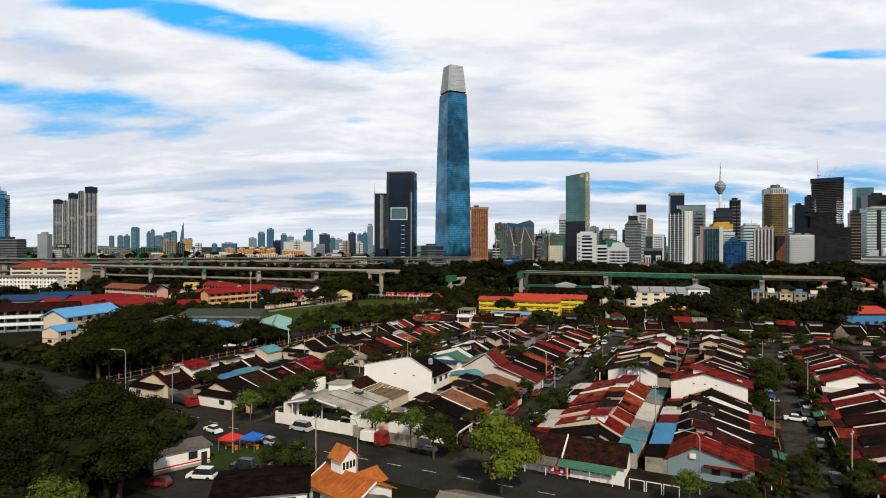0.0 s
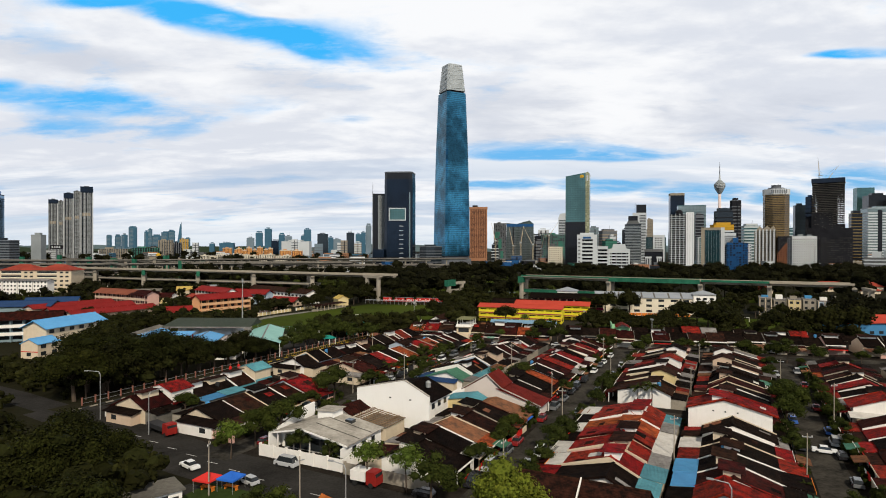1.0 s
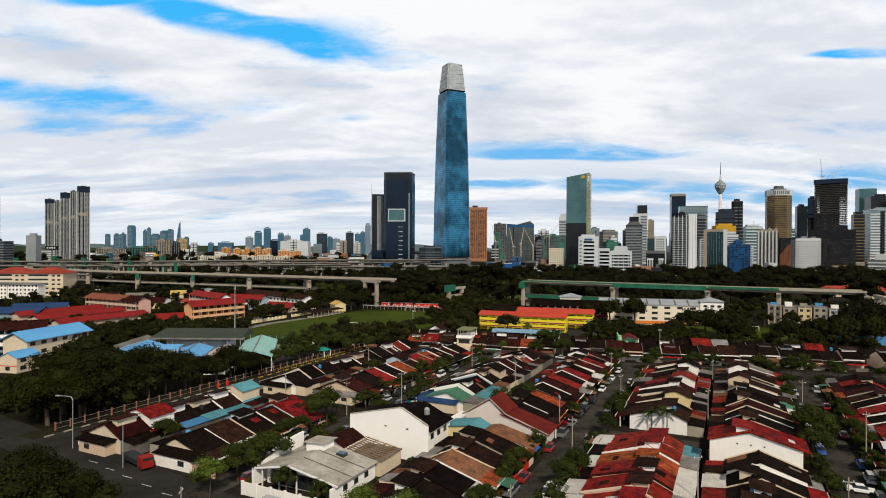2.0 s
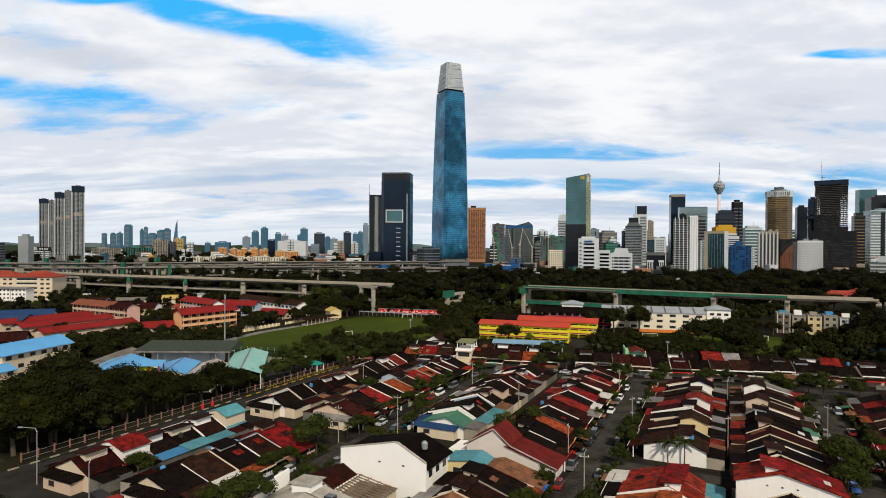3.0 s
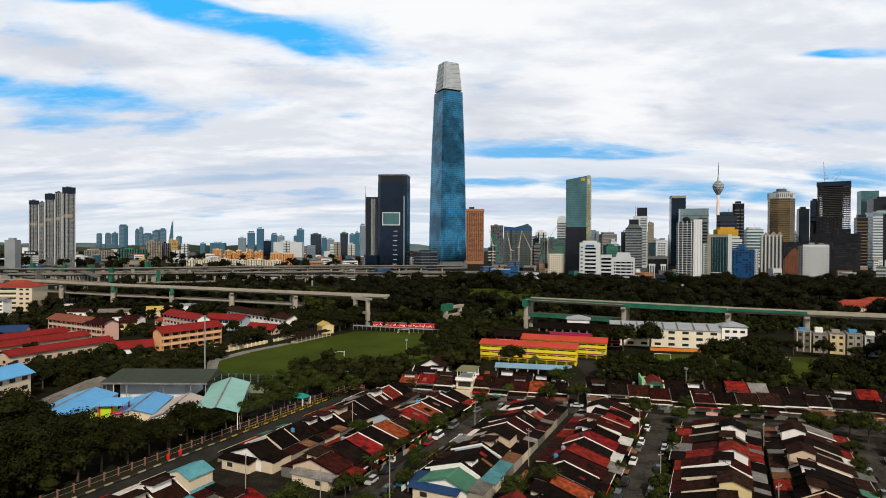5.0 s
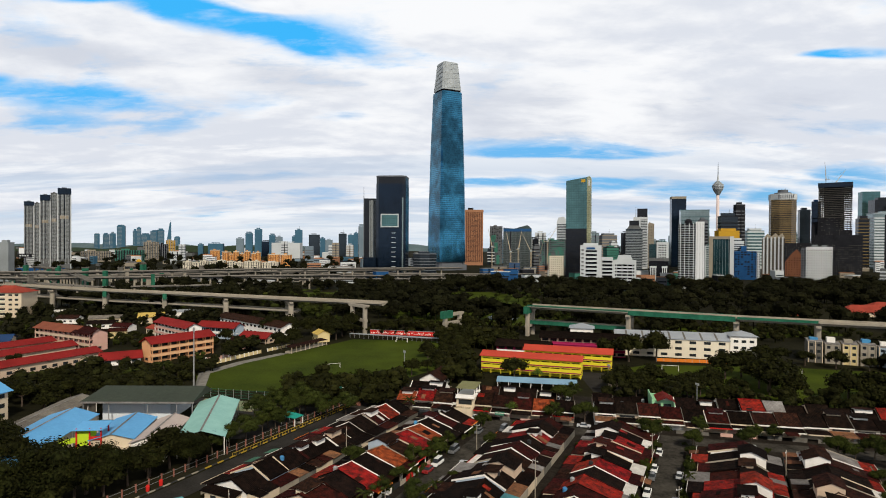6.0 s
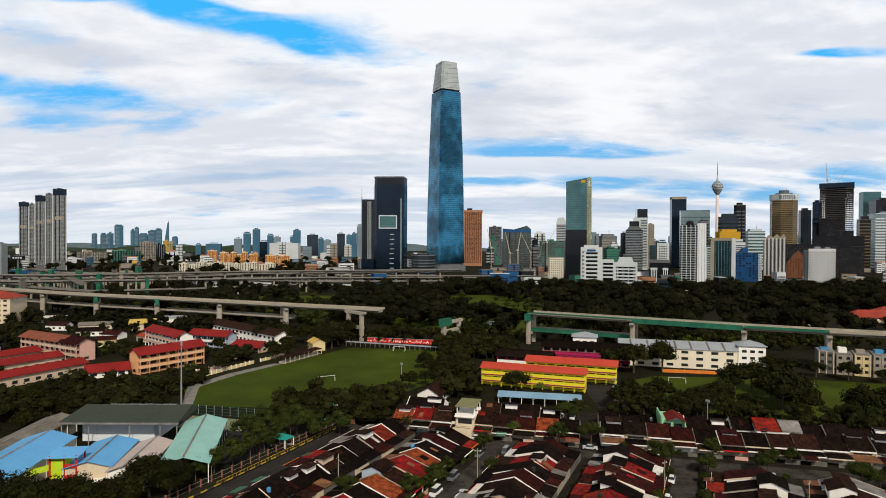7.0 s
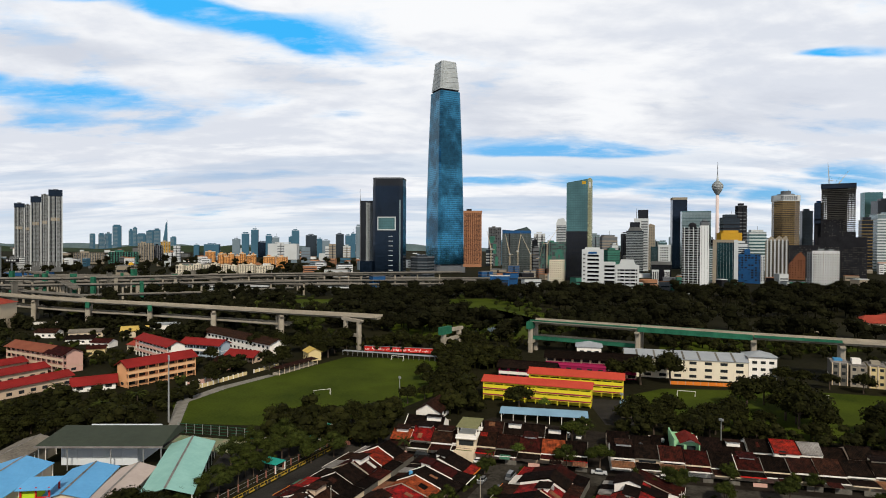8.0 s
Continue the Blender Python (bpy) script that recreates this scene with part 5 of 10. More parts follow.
# Paler panels paint lit openings onto the black netting.
many("lit_opening", grid(66, 8, 128, 12, 28, 0.5, 0.3, 6, 1.1, None, 0.62, 9), "clad_ash", t)
part("net_cap", Shape().box(-1.2, 75.2, -1.4, 47, 186, 196), "glass_navy", t, "dark blue netted cap")
part("shoulder", Shape().box(-15, -0.8, 4, 30, 0, 156), "clad_dark", t)
many("shoulder_net", strips(14, 110, 156, 5, 0.7, -15, 0.3).box(-15, -1, 3.6, 4.1, 120, 156), "glass_navy", t)
t = block("office_tower", "dark podium block in front of the unfinished tower", 700, 1240)
part("wall", Shape().box(0, 60, 0, 22, 0, 62).box(60, 150, 4, 26, 0, 78), "clad_dark", t)
many("window_grid", grid(146, 6, 60, 36, 13, 0.5, 0.35, 2, 0.3, None, 0.45, 12), "clad_ash", t)


# Low city between the towers and out to the horizon, and the hills behind it.
CITY = random.Random(31)
for i in range(220):
    y = CITY.uniform(1250, 3600) if i % 3 else CITY.uniform(1150, 1700)
    x = CITY.uniform(-0.72, 0.02) * y if i < 180 else CITY.uniform(0.12, 0.75) * y
    if -140 < x < 60 and y < 1500 or (-0.5 * y < x < -0.2 * y and y < 1420) or (x < -0.44 * y and 1100 < y < 1420):
        continue
    w, d, h = CITY.uniform(9, 32), CITY.uniform(9, 18), CITY.choice((6, 7, 9, 10, 12, 15, 18, 26, 34)) * CITY.uniform(0.7, 1.15)
    if y < 1800:
        h = min(h, 20)
    k = CITY.choice(("clad_bright", "clad_beige", "clad_orange", "clad_white", "clad_white", "far_grey", "clad_bright", "far_blue", "clad_shade"))
    t = thing("city_block", "small plain city block in the hazy distance", "building", pose(x, y, 0, 0, 0, CITY.uniform(-30, 30)), "low city blocks")
    part("wall", Shape().box(-w / 2, w / 2, -d / 2, d / 2, 0, h), k, t)
    part("roof", Shape().prism([(-d / 2 - 0.4, h), (d / 2 + 0.4, h), (0, h + CITY.choice((0.6, 2.5)))], "x", -w / 2 - 0.4, w / 2 + 0.4), CITY.choice(("clad_grey", "clad_orange", "clad_white", "clad_dark")), t)
    if h > 10 and y < 1900:
        bands = Shape()
        for z in range(1, max(2, int(h / 4))):
            bands.box(-w / 2 + 1, w / 2 - 1, -d / 2 - 0.15, -d / 2, z * 4 - 1, z * 4 + 0.6)
        tagged(part("window_banding", bands, "glass_grey", t), kind="stuff")


# Small blocks, sheds and hoardings at the foot of the towers.
for i in range(46):
    x, y = CITY.uniform(-120, 760), CITY.uniform(880, 1130)
    if abs(x - 22) < 48 or (x < 60 and abs(x + 70) < 45 and y > 1000):
        continue
    w, d, h = CITY.uniform(10, 30), CITY.uniform(9, 18), CITY.uniform(6, 17)
    t = thing("city_block", "small plain block at the foot of the towers", "building", pose(x, y, 0, 0, 0, CITY.uniform(-30, 30)), "low city blocks")
    part("wall", Shape().box(-w / 2, w / 2, -d / 2, d / 2, 0, h), CITY.choice(("clad_white", "clad_beige", "clad_orange", "clad_grey", "clad_white", "clad_green", "clad_blue", "clad_dark")), t)
    part("roof", Shape().box(-w / 2 - 0.4, w / 2 + 0.4, -d / 2 - 0.4, d / 2 + 0.4, h, h + 0.7), CITY.choice(("clad_grey", "clad_orange", "clad_white", "clad_dark")), t)
    part("window_band", Shape().box(-w / 2 + 1, w / 2 - 1, -d / 2 - 0.15, -d / 2, h * 0.45, h * 0.45 + 1.8), "glass_grey", t)


def hills(name, y0, x0, x1, rise, seed, label, material="hill"):
    s = Shape()
    n = 120
    verts = []
    for i in range(n + 1):
        x = x0 + (x1 - x0) * i / n
        k = noise.fractal(Vector((x * 0.0011 + seed, seed, 0.3)), 0.8, 2.1, 5)
        h = rise * max(0.15, 0.55 + 0.5 * k)
        verts += [(x, y0 - 120, -1), (x, y0, h), (x, y0 + 160, h * 0.7), (x, y0 + 260, -1)]
    s.add(verts, [(4 * i + j, 4 * i + 4 + j, 4 * i + 5 + j, 4 * i + 1 + j) for i in range(n) for j in range(3)])
    tagged(part(name, s, M[material]), label, "hill", "", "structure")


# Distance haze is mixed into the far hills' bluish colour.
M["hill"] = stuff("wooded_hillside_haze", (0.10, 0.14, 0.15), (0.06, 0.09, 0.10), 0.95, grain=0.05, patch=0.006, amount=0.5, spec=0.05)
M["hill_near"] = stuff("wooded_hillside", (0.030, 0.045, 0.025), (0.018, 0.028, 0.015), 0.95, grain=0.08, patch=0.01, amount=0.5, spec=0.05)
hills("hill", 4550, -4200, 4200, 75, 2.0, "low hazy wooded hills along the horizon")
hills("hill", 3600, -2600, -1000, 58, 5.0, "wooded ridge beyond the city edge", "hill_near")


def exchange_tower(x, y):
    t = thing("skyscraper", "very tall blue glass skyscraper with tapering sides and pale lattice crown", "skyscraper", pose(x, y, 0, 0, 0, 27))

    def ring(half, cut):
        return [(-half + cut, -half), (half - cut, -half), (half, -half + cut), (half, half - cut), (half - cut, half), (-half + cut, half), (-half, half - cut), (-half, -half + cut)]

    def size(z):
        stops = ((0, 31.6), (28, 31.4), (128, 30.4), (260, 27.8), (340, 25.3), (383, 24.0))
        for (a, ra), (b, rb) in zip(stops, stops[1:]):
            if z <= b:
                return ra + (rb - ra) * (z - a) / (b - a)
        return stops[-1][1]

    def skin(levels, grow, cut):
        s = Shape()
        verts = [(a, b, z) for z in levels for a, b in ring(size(z) + grow, cut)]
        n = 8
        s.add(verts, [(k * n + i, k * n + (i + 1) % n, (k + 1) * n + (i + 1) % n, (k + 1) * n + i) for k in range(len(levels) - 1) for i in range(n)] + [tuple(range((len(levels) - 1) * n, len(levels) * n))])
        return s

    part("glass_skin", skin([18 + 365 * i / 40 for i in range(41)], 0, 3.2), M["glass_tower"], t)
    part("podium", Shape().prism(ring(34, 4), "z", 0, 12).prism(ring(28, 4), "z", 12, 19), "clad_grey", t)
    for a, b in ring(30.5, 3.2):
        part("base_column", Shape().tube((a * 0.97, b * 0.97, 11), (a * 0.97, b * 0.97, 19), 1.2, 1.2, 8), "clad_grey", t)
    bands = Shape()
    for i in range(86):
        z = 22 + i * 4.2
        bands.prism(ring(size(z) + 0.22, 3.2), "z", z, z + 0.7)
    tagged(part("floor_banding", bands, "glass_band", t), kind="stuff")
    part("service_gap", Shape().prism(ring(21.0, 3), "z", 383, 389), "clad_dark", t)
    # Lantern crown: leaning lattice panels around a lit frame.
    lo, hi, z0, z1 = 23.2, 17.8, 387, 447
    s = Shape()
    verts = [(a, b, z) for h, z in ((lo, z0), (hi, z1)) for a, b in ring(h, 4.0)]
    s.add(verts, [(i, (i + 1) % 8, 8 + (i + 1) % 8, 8 + i) for i in range(8)] + [tuple(range(8, 16))])
    crown = part("crown", s, M["crown_panel"], t, "pale metal lattice crown")
    for k in range(8):
        for j in range(6):
            f = (j + 0.5) / 6
            h = lo + (hi - lo) * f + 0.25
            (a0, b0), (a1, b1) = ring(h, 4.0)[k], ring(h, 4.0)[(k + 1) % 8]
            z = z0 + (z1 - z0) * f
            part("crown_rail", Shape().tube((a0, b0, z - 3.0), (a1, b1, z + 3.0), 0.45, 0.45, 5), "clad_white", crown)
    part("roof_mast", Shape().box(-9, 9, -9, 9, 446, 449.5), "clad_grey", t)
    return t


M["glass_tower"] = glass_wall("tall_tower_blue_glass", (0.055, 0.250, 0.400), 0.05, 4.2, 4.0, 0.16, 0.9, 0.3)
M["glass_band"] = glass_wall("tall_tower_spandrel", (0.025, 0.11, 0.20), 0.16, 4.2, 4.0, 0.45, 0.8)
M["crown_panel"] = stuff("crown_metal_panels", (0.42, 0.45, 0.46), (0.25, 0.28, 0.29), 0.45, metal=0.3, grain=0.3, patch=0.06, amount=0.4)
exchange_tower(22.5, 1350.0)


def screen_tower(x, y):
    t = thing("office_tower", "dark navy office tower with chamfered corners and a framed screen", "tower", pose(x, y, 0, 0, 0, -6), "skyline towers")
    c, w, d = 5.0, 24.0, 21.0
    loop = [(-w + c, -d), (w - c, -d), (w, -d + c), (w, d - c), (w - c, d), (-w + c, d), (-w, d - c), (-w, -d + c)]
    part("wall", Shape().prism(loop, "z", 0, 152), "glass_navy", t)
    part("crown", Shape().prism([(a * 0.985, b * 0.985) for a, b in loop], "z", 152, 163), "glass_black", t)
    part("parapet", Shape().prism(loop, "z", 163, 165), "clad_grey", t)
    bands = Shape()
    for i in range(1, 36):
        bands.prism([(a * 1.008, b * 1.008) for a, b in loop], "z", i * 4.2, i * 4.2 + 0.5)
    tagged(part("floor_banding", bands, "glass_navy", t), kind="stuff")
    screen = part("screen", Shape().box(-14, 12, -d - 1.1, -d - 0.2, 84, 102), "glass_teal", t, "pale teal display screen")
    part("screen_frame", Shape().box(-15.5, 13.5, -d - 1.3, -d - 0.1, 102, 103.6).box(-15.5, 13.5, -d - 1.3, -d - 0.1, 82.4, 84).box(-15.5, -14, -d - 1.3, -d - 0.1, 84, 102).box(12, 13.5, -d - 1.3, -d - 0.1, 84, 102), "clad_white", screen)
    part("corner_strip", Shape().box(w - 5.2, w - 3.0, -d - 0.3, -d + 1.5, 4, 130), "glass_pale", t)
    for i in range(9):
        part("light_slot", Shape().box(2.0, 9.0, -d - 0.25, -d, 12 + i * 7.6, 12.8 + i * 7.6), "clad_white", t)
    for i in range(7):
        part("column", Shape().box(-20 + i * 6.4, -19 + i * 6.4, -d - 0.8, -d + 0.5, 0, 5.5), "clad_white", t)
    part("podium", Shape().box(-44, -w, -d + 2, d - 4, 0, 34), "glass_navy", t)


screen_tower(-71.5, 1026.0)


M["clad_pink"] = stuff("pinkish_white_tower_paint", (0.62, 0.52, 0.50), (0.50, 0.42, 0.40), 0.8, grain=0.3, patch=0.02, amount=0.3)


def telecom_tower(x, y):
    t = thing("telecom_tower", "white telecommunication tower with round pod and thin antenna mast", "tower", pose(x, y, 0))
    part("shaft", Shape().lathe([(10, 0), (7.2, 120), (6.8, 298)], 20), "clad_pink", t, smooth_faces=True)
    pod = part("pod", Shape().lathe([(7, 296), (13, 306), (21, 320), (25, 332), (25.5, 338), (23, 346), (15, 356), (8, 362)], 28), "clad_pale", t, "rounded grey pod")
    for z, r in ((324, 23.5), (331, 25.6), (338, 26.2), (345, 24.2)):
        part("pod_ring", Shape().lathe([(r, z), (r + 0.6, z + 0.8), (r, z + 1.8)], 28), "clad_white", pod)
    part("mast_base", Shape().lathe([(6, 361), (3.6, 380), (2.6, 392)], 14), "clad_white", t)
    part("mast", Shape().lathe([(2.1, 391), (1.5, 425), (0.7, 452)], 10), "clad_grey", t)


telecom_tower(1345.0, 2870.0)


def tower_crane(x, y, base, mast, jib, turn, luff=55):
    """A luffing crane on a tower or at its foot."""
    t = thing("tower_crane", "slender construction crane with raised lattice jib", "crane", pose(x, y, base, 0, 0, turn), "construction cranes")
    s = Shape()
    for a, b in ((-1, -1), (1, -1), (1, 1), (-1, 1)):
        s.tube((a * 0.9, b * 0.9, 0), (a * 0.9, b * 0.9, mast), 0.22, 0.22, 4)
    for i in range(int(mast / 3)):
        s.tube((-0.9, -0.9, i * 3), (0.9, -0.9, i * 3 + 3), 0.13, 0.13, 4).tube((0.9, 0.9, i * 3), (-0.9, 0.9, i * 3 + 3), 0.13, 0.13, 4)
    part("mast", s, "crane_paint", t)
    e = radians(luff)
    tip = (jib * math.cos(e), 0, mast + jib * math.sin(e))
    part("jib", Shape().tube((0, -0.7, mast), tip, 0.45, 0.2, 5).tube((0, 0.7, mast), tip, 0.45, 0.2, 5), "crane_paint", t)
    part("counter_jib", Shape().box(-9, 0, -1, 1, mast, mast + 0.8), "crane_paint", t)
    part("cab", Shape().box(-1.5, 1.5, -1.5, 1.5, mast, mast + 2.6), "clad_white", t)
    part("stay", Shape().tube((-8, 0, mast + 1), (-2, 0, mast + 12), 0.15, 0.15, 4).tube((-2, 0, mast + 12), tip, 0.12, 0.12, 4), "clad_grey", t)


M["crane_paint"] = stuff("pale_crane_paint", (0.50, 0.42, 0.30), (0.34, 0.28, 0.2), 0.7, grain=1, amount=0.3)
tower_crane(866, 1365, 186.9, 16, 42, 100, 84)
tower_crane(885, 1365, 186.9, 8, 44, 10, 48)
tower_crane(150, 1250, 0, 40, 45, 120, 70)
tower_crane(163, 1230, 0, 46, 42, 60, 66)
tower_crane(185, 1210, 0, 42, 44, 150, 62)
tower_crane(112, 1240, 0, 50, 40, 130, 72)
tower_crane(232, 1290, 0, 62, 40, 20, 52)
tower_crane(200, 1200, 0, 34, 40, 40, 70)
for i, (x, y, w, h) in enumerate(((120, 1180, 26, 14), (150, 1190, 20, 20), (176, 1170, 22, 12), (205, 1180, 24, 16), (232, 1160, 18, 14), (95, 1170, 22, 10), (260, 1150, 24, 18))):
    tower(x, y, w, w * 0.7, h, 8 * i - 20, ("clad_beige", "clad_blue", "concrete", "clad_orange")[i % 4], "clad_grey", "low half-built concrete block on the construction site", name="site_building", storey=4.0, roof_box=False)

# ---------------------------------------------------------------- elevated highways
M["tile_brownred"] = stuff("faded_brown_school_roof", (0.22, 0.075, 0.045), (0.14, 0.045, 0.03), 0.8, grain=2, patch=0.2, amount=0.4, ribs=0.5, rib_depth=0.2)
M["tile_school_old"] = stuff("weathered_red_roof", (0.30, 0.055, 0.035), (0.17, 0.03, 0.022), 0.8, grain=2, patch=0.15, amount=0.4)
M["tin_silver"] = stuff("silver_sheet_roof", (0.34, 0.37, 0.40), (0.24, 0.26, 0.29), 0.5, metal=0.2, grain=2, patch=0.15, amount=0.35, ribs=0.5, rib_depth=0.2)
M["tin_navy"] = stuff("navy_sheet_roof", (0.02, 0.05, 0.13), (0.014, 0.035, 0.09), 0.55, grain=2, patch=0.15, amount=0.3, ribs=0.5, rib_depth=0.2)
M["tin_blue_pale"] = stuff("pale_blue_canopy_sheet", (0.20, 0.34, 0.46), (0.14, 0.24, 0.34), 0.6, grain=2, patch=0.2, amount=0.35, ribs=0.3, rib_depth=0.2)
M["tin_old"] = stuff("old_brown_grey_sheet", (0.22, 0.20, 0.17), (0.09, 0.08, 0.07), 0.8, grain=2, patch=0.12, amount=0.55, ribs=0.4, rib_depth=0.25)
M["hall_white"] = stuff("pale_blue_white_cladding", (0.62, 0.66, 0.70), (0.52, 0.56, 0.60), 0.7, grain=1, patch=0.15, amount=0.2)
M["hall_blue"] = stuff("mid_blue_cladding", (0.06, 0.20, 0.38), (0.045, 0.15, 0.28), 0.7, grain=1, patch=0.15, amount=0.25)

M["rail_grey"] = stuff("weathered_parapet_concrete", (0.24, 0.225, 0.195), (0.11, 0.10, 0.09), 0.9, grain=1, patch=0.06, amount=0.5, streak=0.4)


def deck(name, points, width, z, label, material="concrete", depth=1.6, rail="concrete", net=None, group="viaducts"):
    """A box-girder deck along a line of points, with parapets and, where it is being built, netting."""
    t = thing(name, label, "viaduct", None, group)
    pts = [Vector(p) for p in points]
    for a, b in zip(pts, pts[1:]):
        d = (b - a)
        m = Matrix.Translation((a.x, a.y, z)) @ pose(0, 0, 0, 0, 0, math.degrees(math.atan2(d.y, d.x)))
        n = d.length
        h = width / 2
        part("girder", Shape().prism([(-h, 0), (h, 0), (h, -0.35), (h * 0.5, -0.6), (h * 0.42, -depth), (-h * 0.42, -depth), (-h * 0.5, -0.6), (-h, -0.35)], "x", 0.1, n - 0.1), material, t, m=m)
        for side in (-1, 1):
            part("parapet", Shape().box(0.1, n - 0.1, side * h - 0.15, side * h + 0.15, -0.2, 0.95), rail, t, m=m)
            if net and (side < 0 or net > 1.5):
                part("netting", Shape().box(0.1, n - 0.1, side * (h + 0.25) - 0.06, side * (h + 0.25) + 0.06, -net, 1.1), "netting", t, "green safety netting", m=m)
        if net:
            for k in range(int(n / 6)):
                part("net_post", Shape().box(-0.05, 0.05, -h - 0.2, -h - 0.1, 0, 1.7), "netting", t, m=m @ pose(3 + k * 6, 0, 0))
    return t


def portal(x, y, turn, top, span, low=None, label="concrete portal pier of the unfinished viaduct", thick=1.25, net=False):
    """Two columns and a crosshead, with a second beam for the lower deck."""
    t = thing("viaduct_pier", label, "pier", pose(x, y, 0, 0, 0, turn), "viaduct piers")
    for side in (0, 1):
        part("column", Shape().prism([(-thick, -thick * 0.6), (-thick * 0.6, -thick), (thick * 0.6, -thick), (thick, -thick * 0.6), (thick, thick * 0.6), (thick * 0.6, thick), (-thick * 0.6, thick), (-thick, thick * 0.6)], "z", 0, top - 1.7), "concrete", t, m=pose(0, side * span, 0))
    head = part("crosshead", Shape().prism([(-2.4, top - 1.7), (span + 2.4, top - 1.7), (span + 3.2, top - 0.7), (span + 3.2, top), (-3.2, top), (-3.2, top - 0.7)], "x", -1.2, 1.2), "concrete", t)
    if low:
        part("lower_beam", Shape().box(-1.1, 1.1, -1.4, span + 1.4, low - 1.6, low), "concrete", t)
    if net:
        part("netting", Shape().box(-1.35, 1.35, -3.4, span * 0.4, top - 2.6, top + 1.6), "netting", head, "green safety netting")
    return t


UP = 16.0
LEFT_LINE = [(-36, 441), (-100, 466), (-152, 488), (-206, 510), (-262, 530), (-320, 556), (-400, 598)]
deck("viaduct", [(x + 1.5, y + 4.5) for x, y in LEFT_LINE], 11.0, UP + 1.7, "unfinished concrete elevated highway with parapets")
deck("viaduct", [(x + 2.5, y + 8.0) for x, y in LEFT_LINE[1:]], 9.0, 9.2, "lower concrete deck of the unfinished highway", depth=1.2)
for i, (x, y) in enumerate(LEFT_LINE[1:]):
    portal(x, y, 24 - 2 * (i % 2), UP, 11.0, 8.0, thick=1.7, net=i in (2, 3))
portal(-45, 431, 42, UP + 1.9, 14.0, 9.0, "concrete portal frame at the open end of the viaduct")
RIGHT_LINE = [(56, 424), (109, 395), (157, 368), (190, 352), (228, 336)]
for lo, net, lab in ((0, -0.3, "new concrete viaduct span with green netting on its parapet"), (1, 1.6, "concrete viaduct span skirted with green safety netting"), (2, 0.2, "concrete viaduct span with partly netted edge"), (3, 0.0, "plain concrete viaduct span")):
    deck("viaduct", [(x + 2, y + 4) for x, y in RIGHT_LINE[lo:lo + 2]], 10.0, UP + 2.2, lab, net=net)
deck("viaduct", [(59, 432), (112, 403)], 8.0, 8.2, "lower viaduct deck wrapped in green netting", net=1.2, depth=1.2)
for i, (x, y) in enumerate(RIGHT_LINE):
    portal(x, y, -30, UP + 0.6, 9.0, 7.0 if i < 2 else None, net=i == 0)
portal(245, 346, -18, 15.5, 9.0, None)
portal(268, 352, -18, 15.5, 9.0, None)
portal(5, 414, -35, 14.5, 16.0, 9.5, "half-built concrete pier with green scaffold net", net=True)
# Interchange ramps in the distance.
FAR_DECKS = (([(-640, 690), (-420, 705), (-300, 742), (-120, 800)], 9, 17), ([(-700, 760), (-430, 770), (-250, 880), (40, 960)], 10, 20), ([(-800, 850), (-440, 806), (-330, 850), (-200, 990)], 9, 14),
             ([(-900, 980), (-500, 930), (-270, 900), (60, 930)], 11, 10), ([(-330, 640), (-420, 690), (-560, 820), (-760, 900)], 8, 12), ([(-800, 1060), (-400, 1010), (-60, 985), (160, 1000)], 12, 9))
FAR_DECKS += (([(-520, 640), (-380, 668), (-250, 720), (-170, 790)], 8, 9), ([(-700, 700), (-520, 760), (-380, 850), (-300, 960)], 9, 14), ([(-620, 980), (-500, 860), (-410, 740), (-350, 660)], 8, 18), ([(-330, 900), (-180, 860), (-40, 870), (90, 900)], 9, 8),
              ([(-560, 900), (-380, 880), (-200, 930), (-20, 1010)], 8, 15), ([(-760, 800), (-600, 850), (-450, 930), (-330, 1040)], 9, 12))
for pts, width, z in FAR_DECKS:
    deck("viaduct", pts, width, z, "grey concrete interchange ramp in the distance", depth=1.8, material="concrete_dk", rail="rail_grey")
    for a, b in zip(pts, pts[1:]):
        n = max(2, int((Vector(b) - Vector(a)).length / 32))
        for k in range(n):
            x, y = a[0] + (b[0] - a[0]) * k / n, a[1] + (b[1] - a[1]) * k / n
            ob = part("viaduct_pier", Shape().tube((0, 0, 0), (0, 0, z - 2.6), 1.1, 1.1, 8).box(-2.8, 2.8, -1, 1, z - 2.7, z - 1.4), "concrete", m=pose(x, y, 0))
            tagged(ob, "round concrete column under the interchange ramp", "pier", "viaduct piers")
for x, y, h in ((-560, 800, 24), (-520, 815, 26), (-470, 800, 24), (-430, 790, 22), (-395, 770, 22), (-640, 830, 24), (-600, 815, 22)):
    ob = part("scaffold_tower", Shape().box(-2.2, 2.2, -2.2, 2.2, 0, h), "netting", m=pose(x, y, 0))
    tagged(ob, "green netted scaffold round a new highway column", "scaffold", "scaffold towers")
WORKS = random.Random(8)
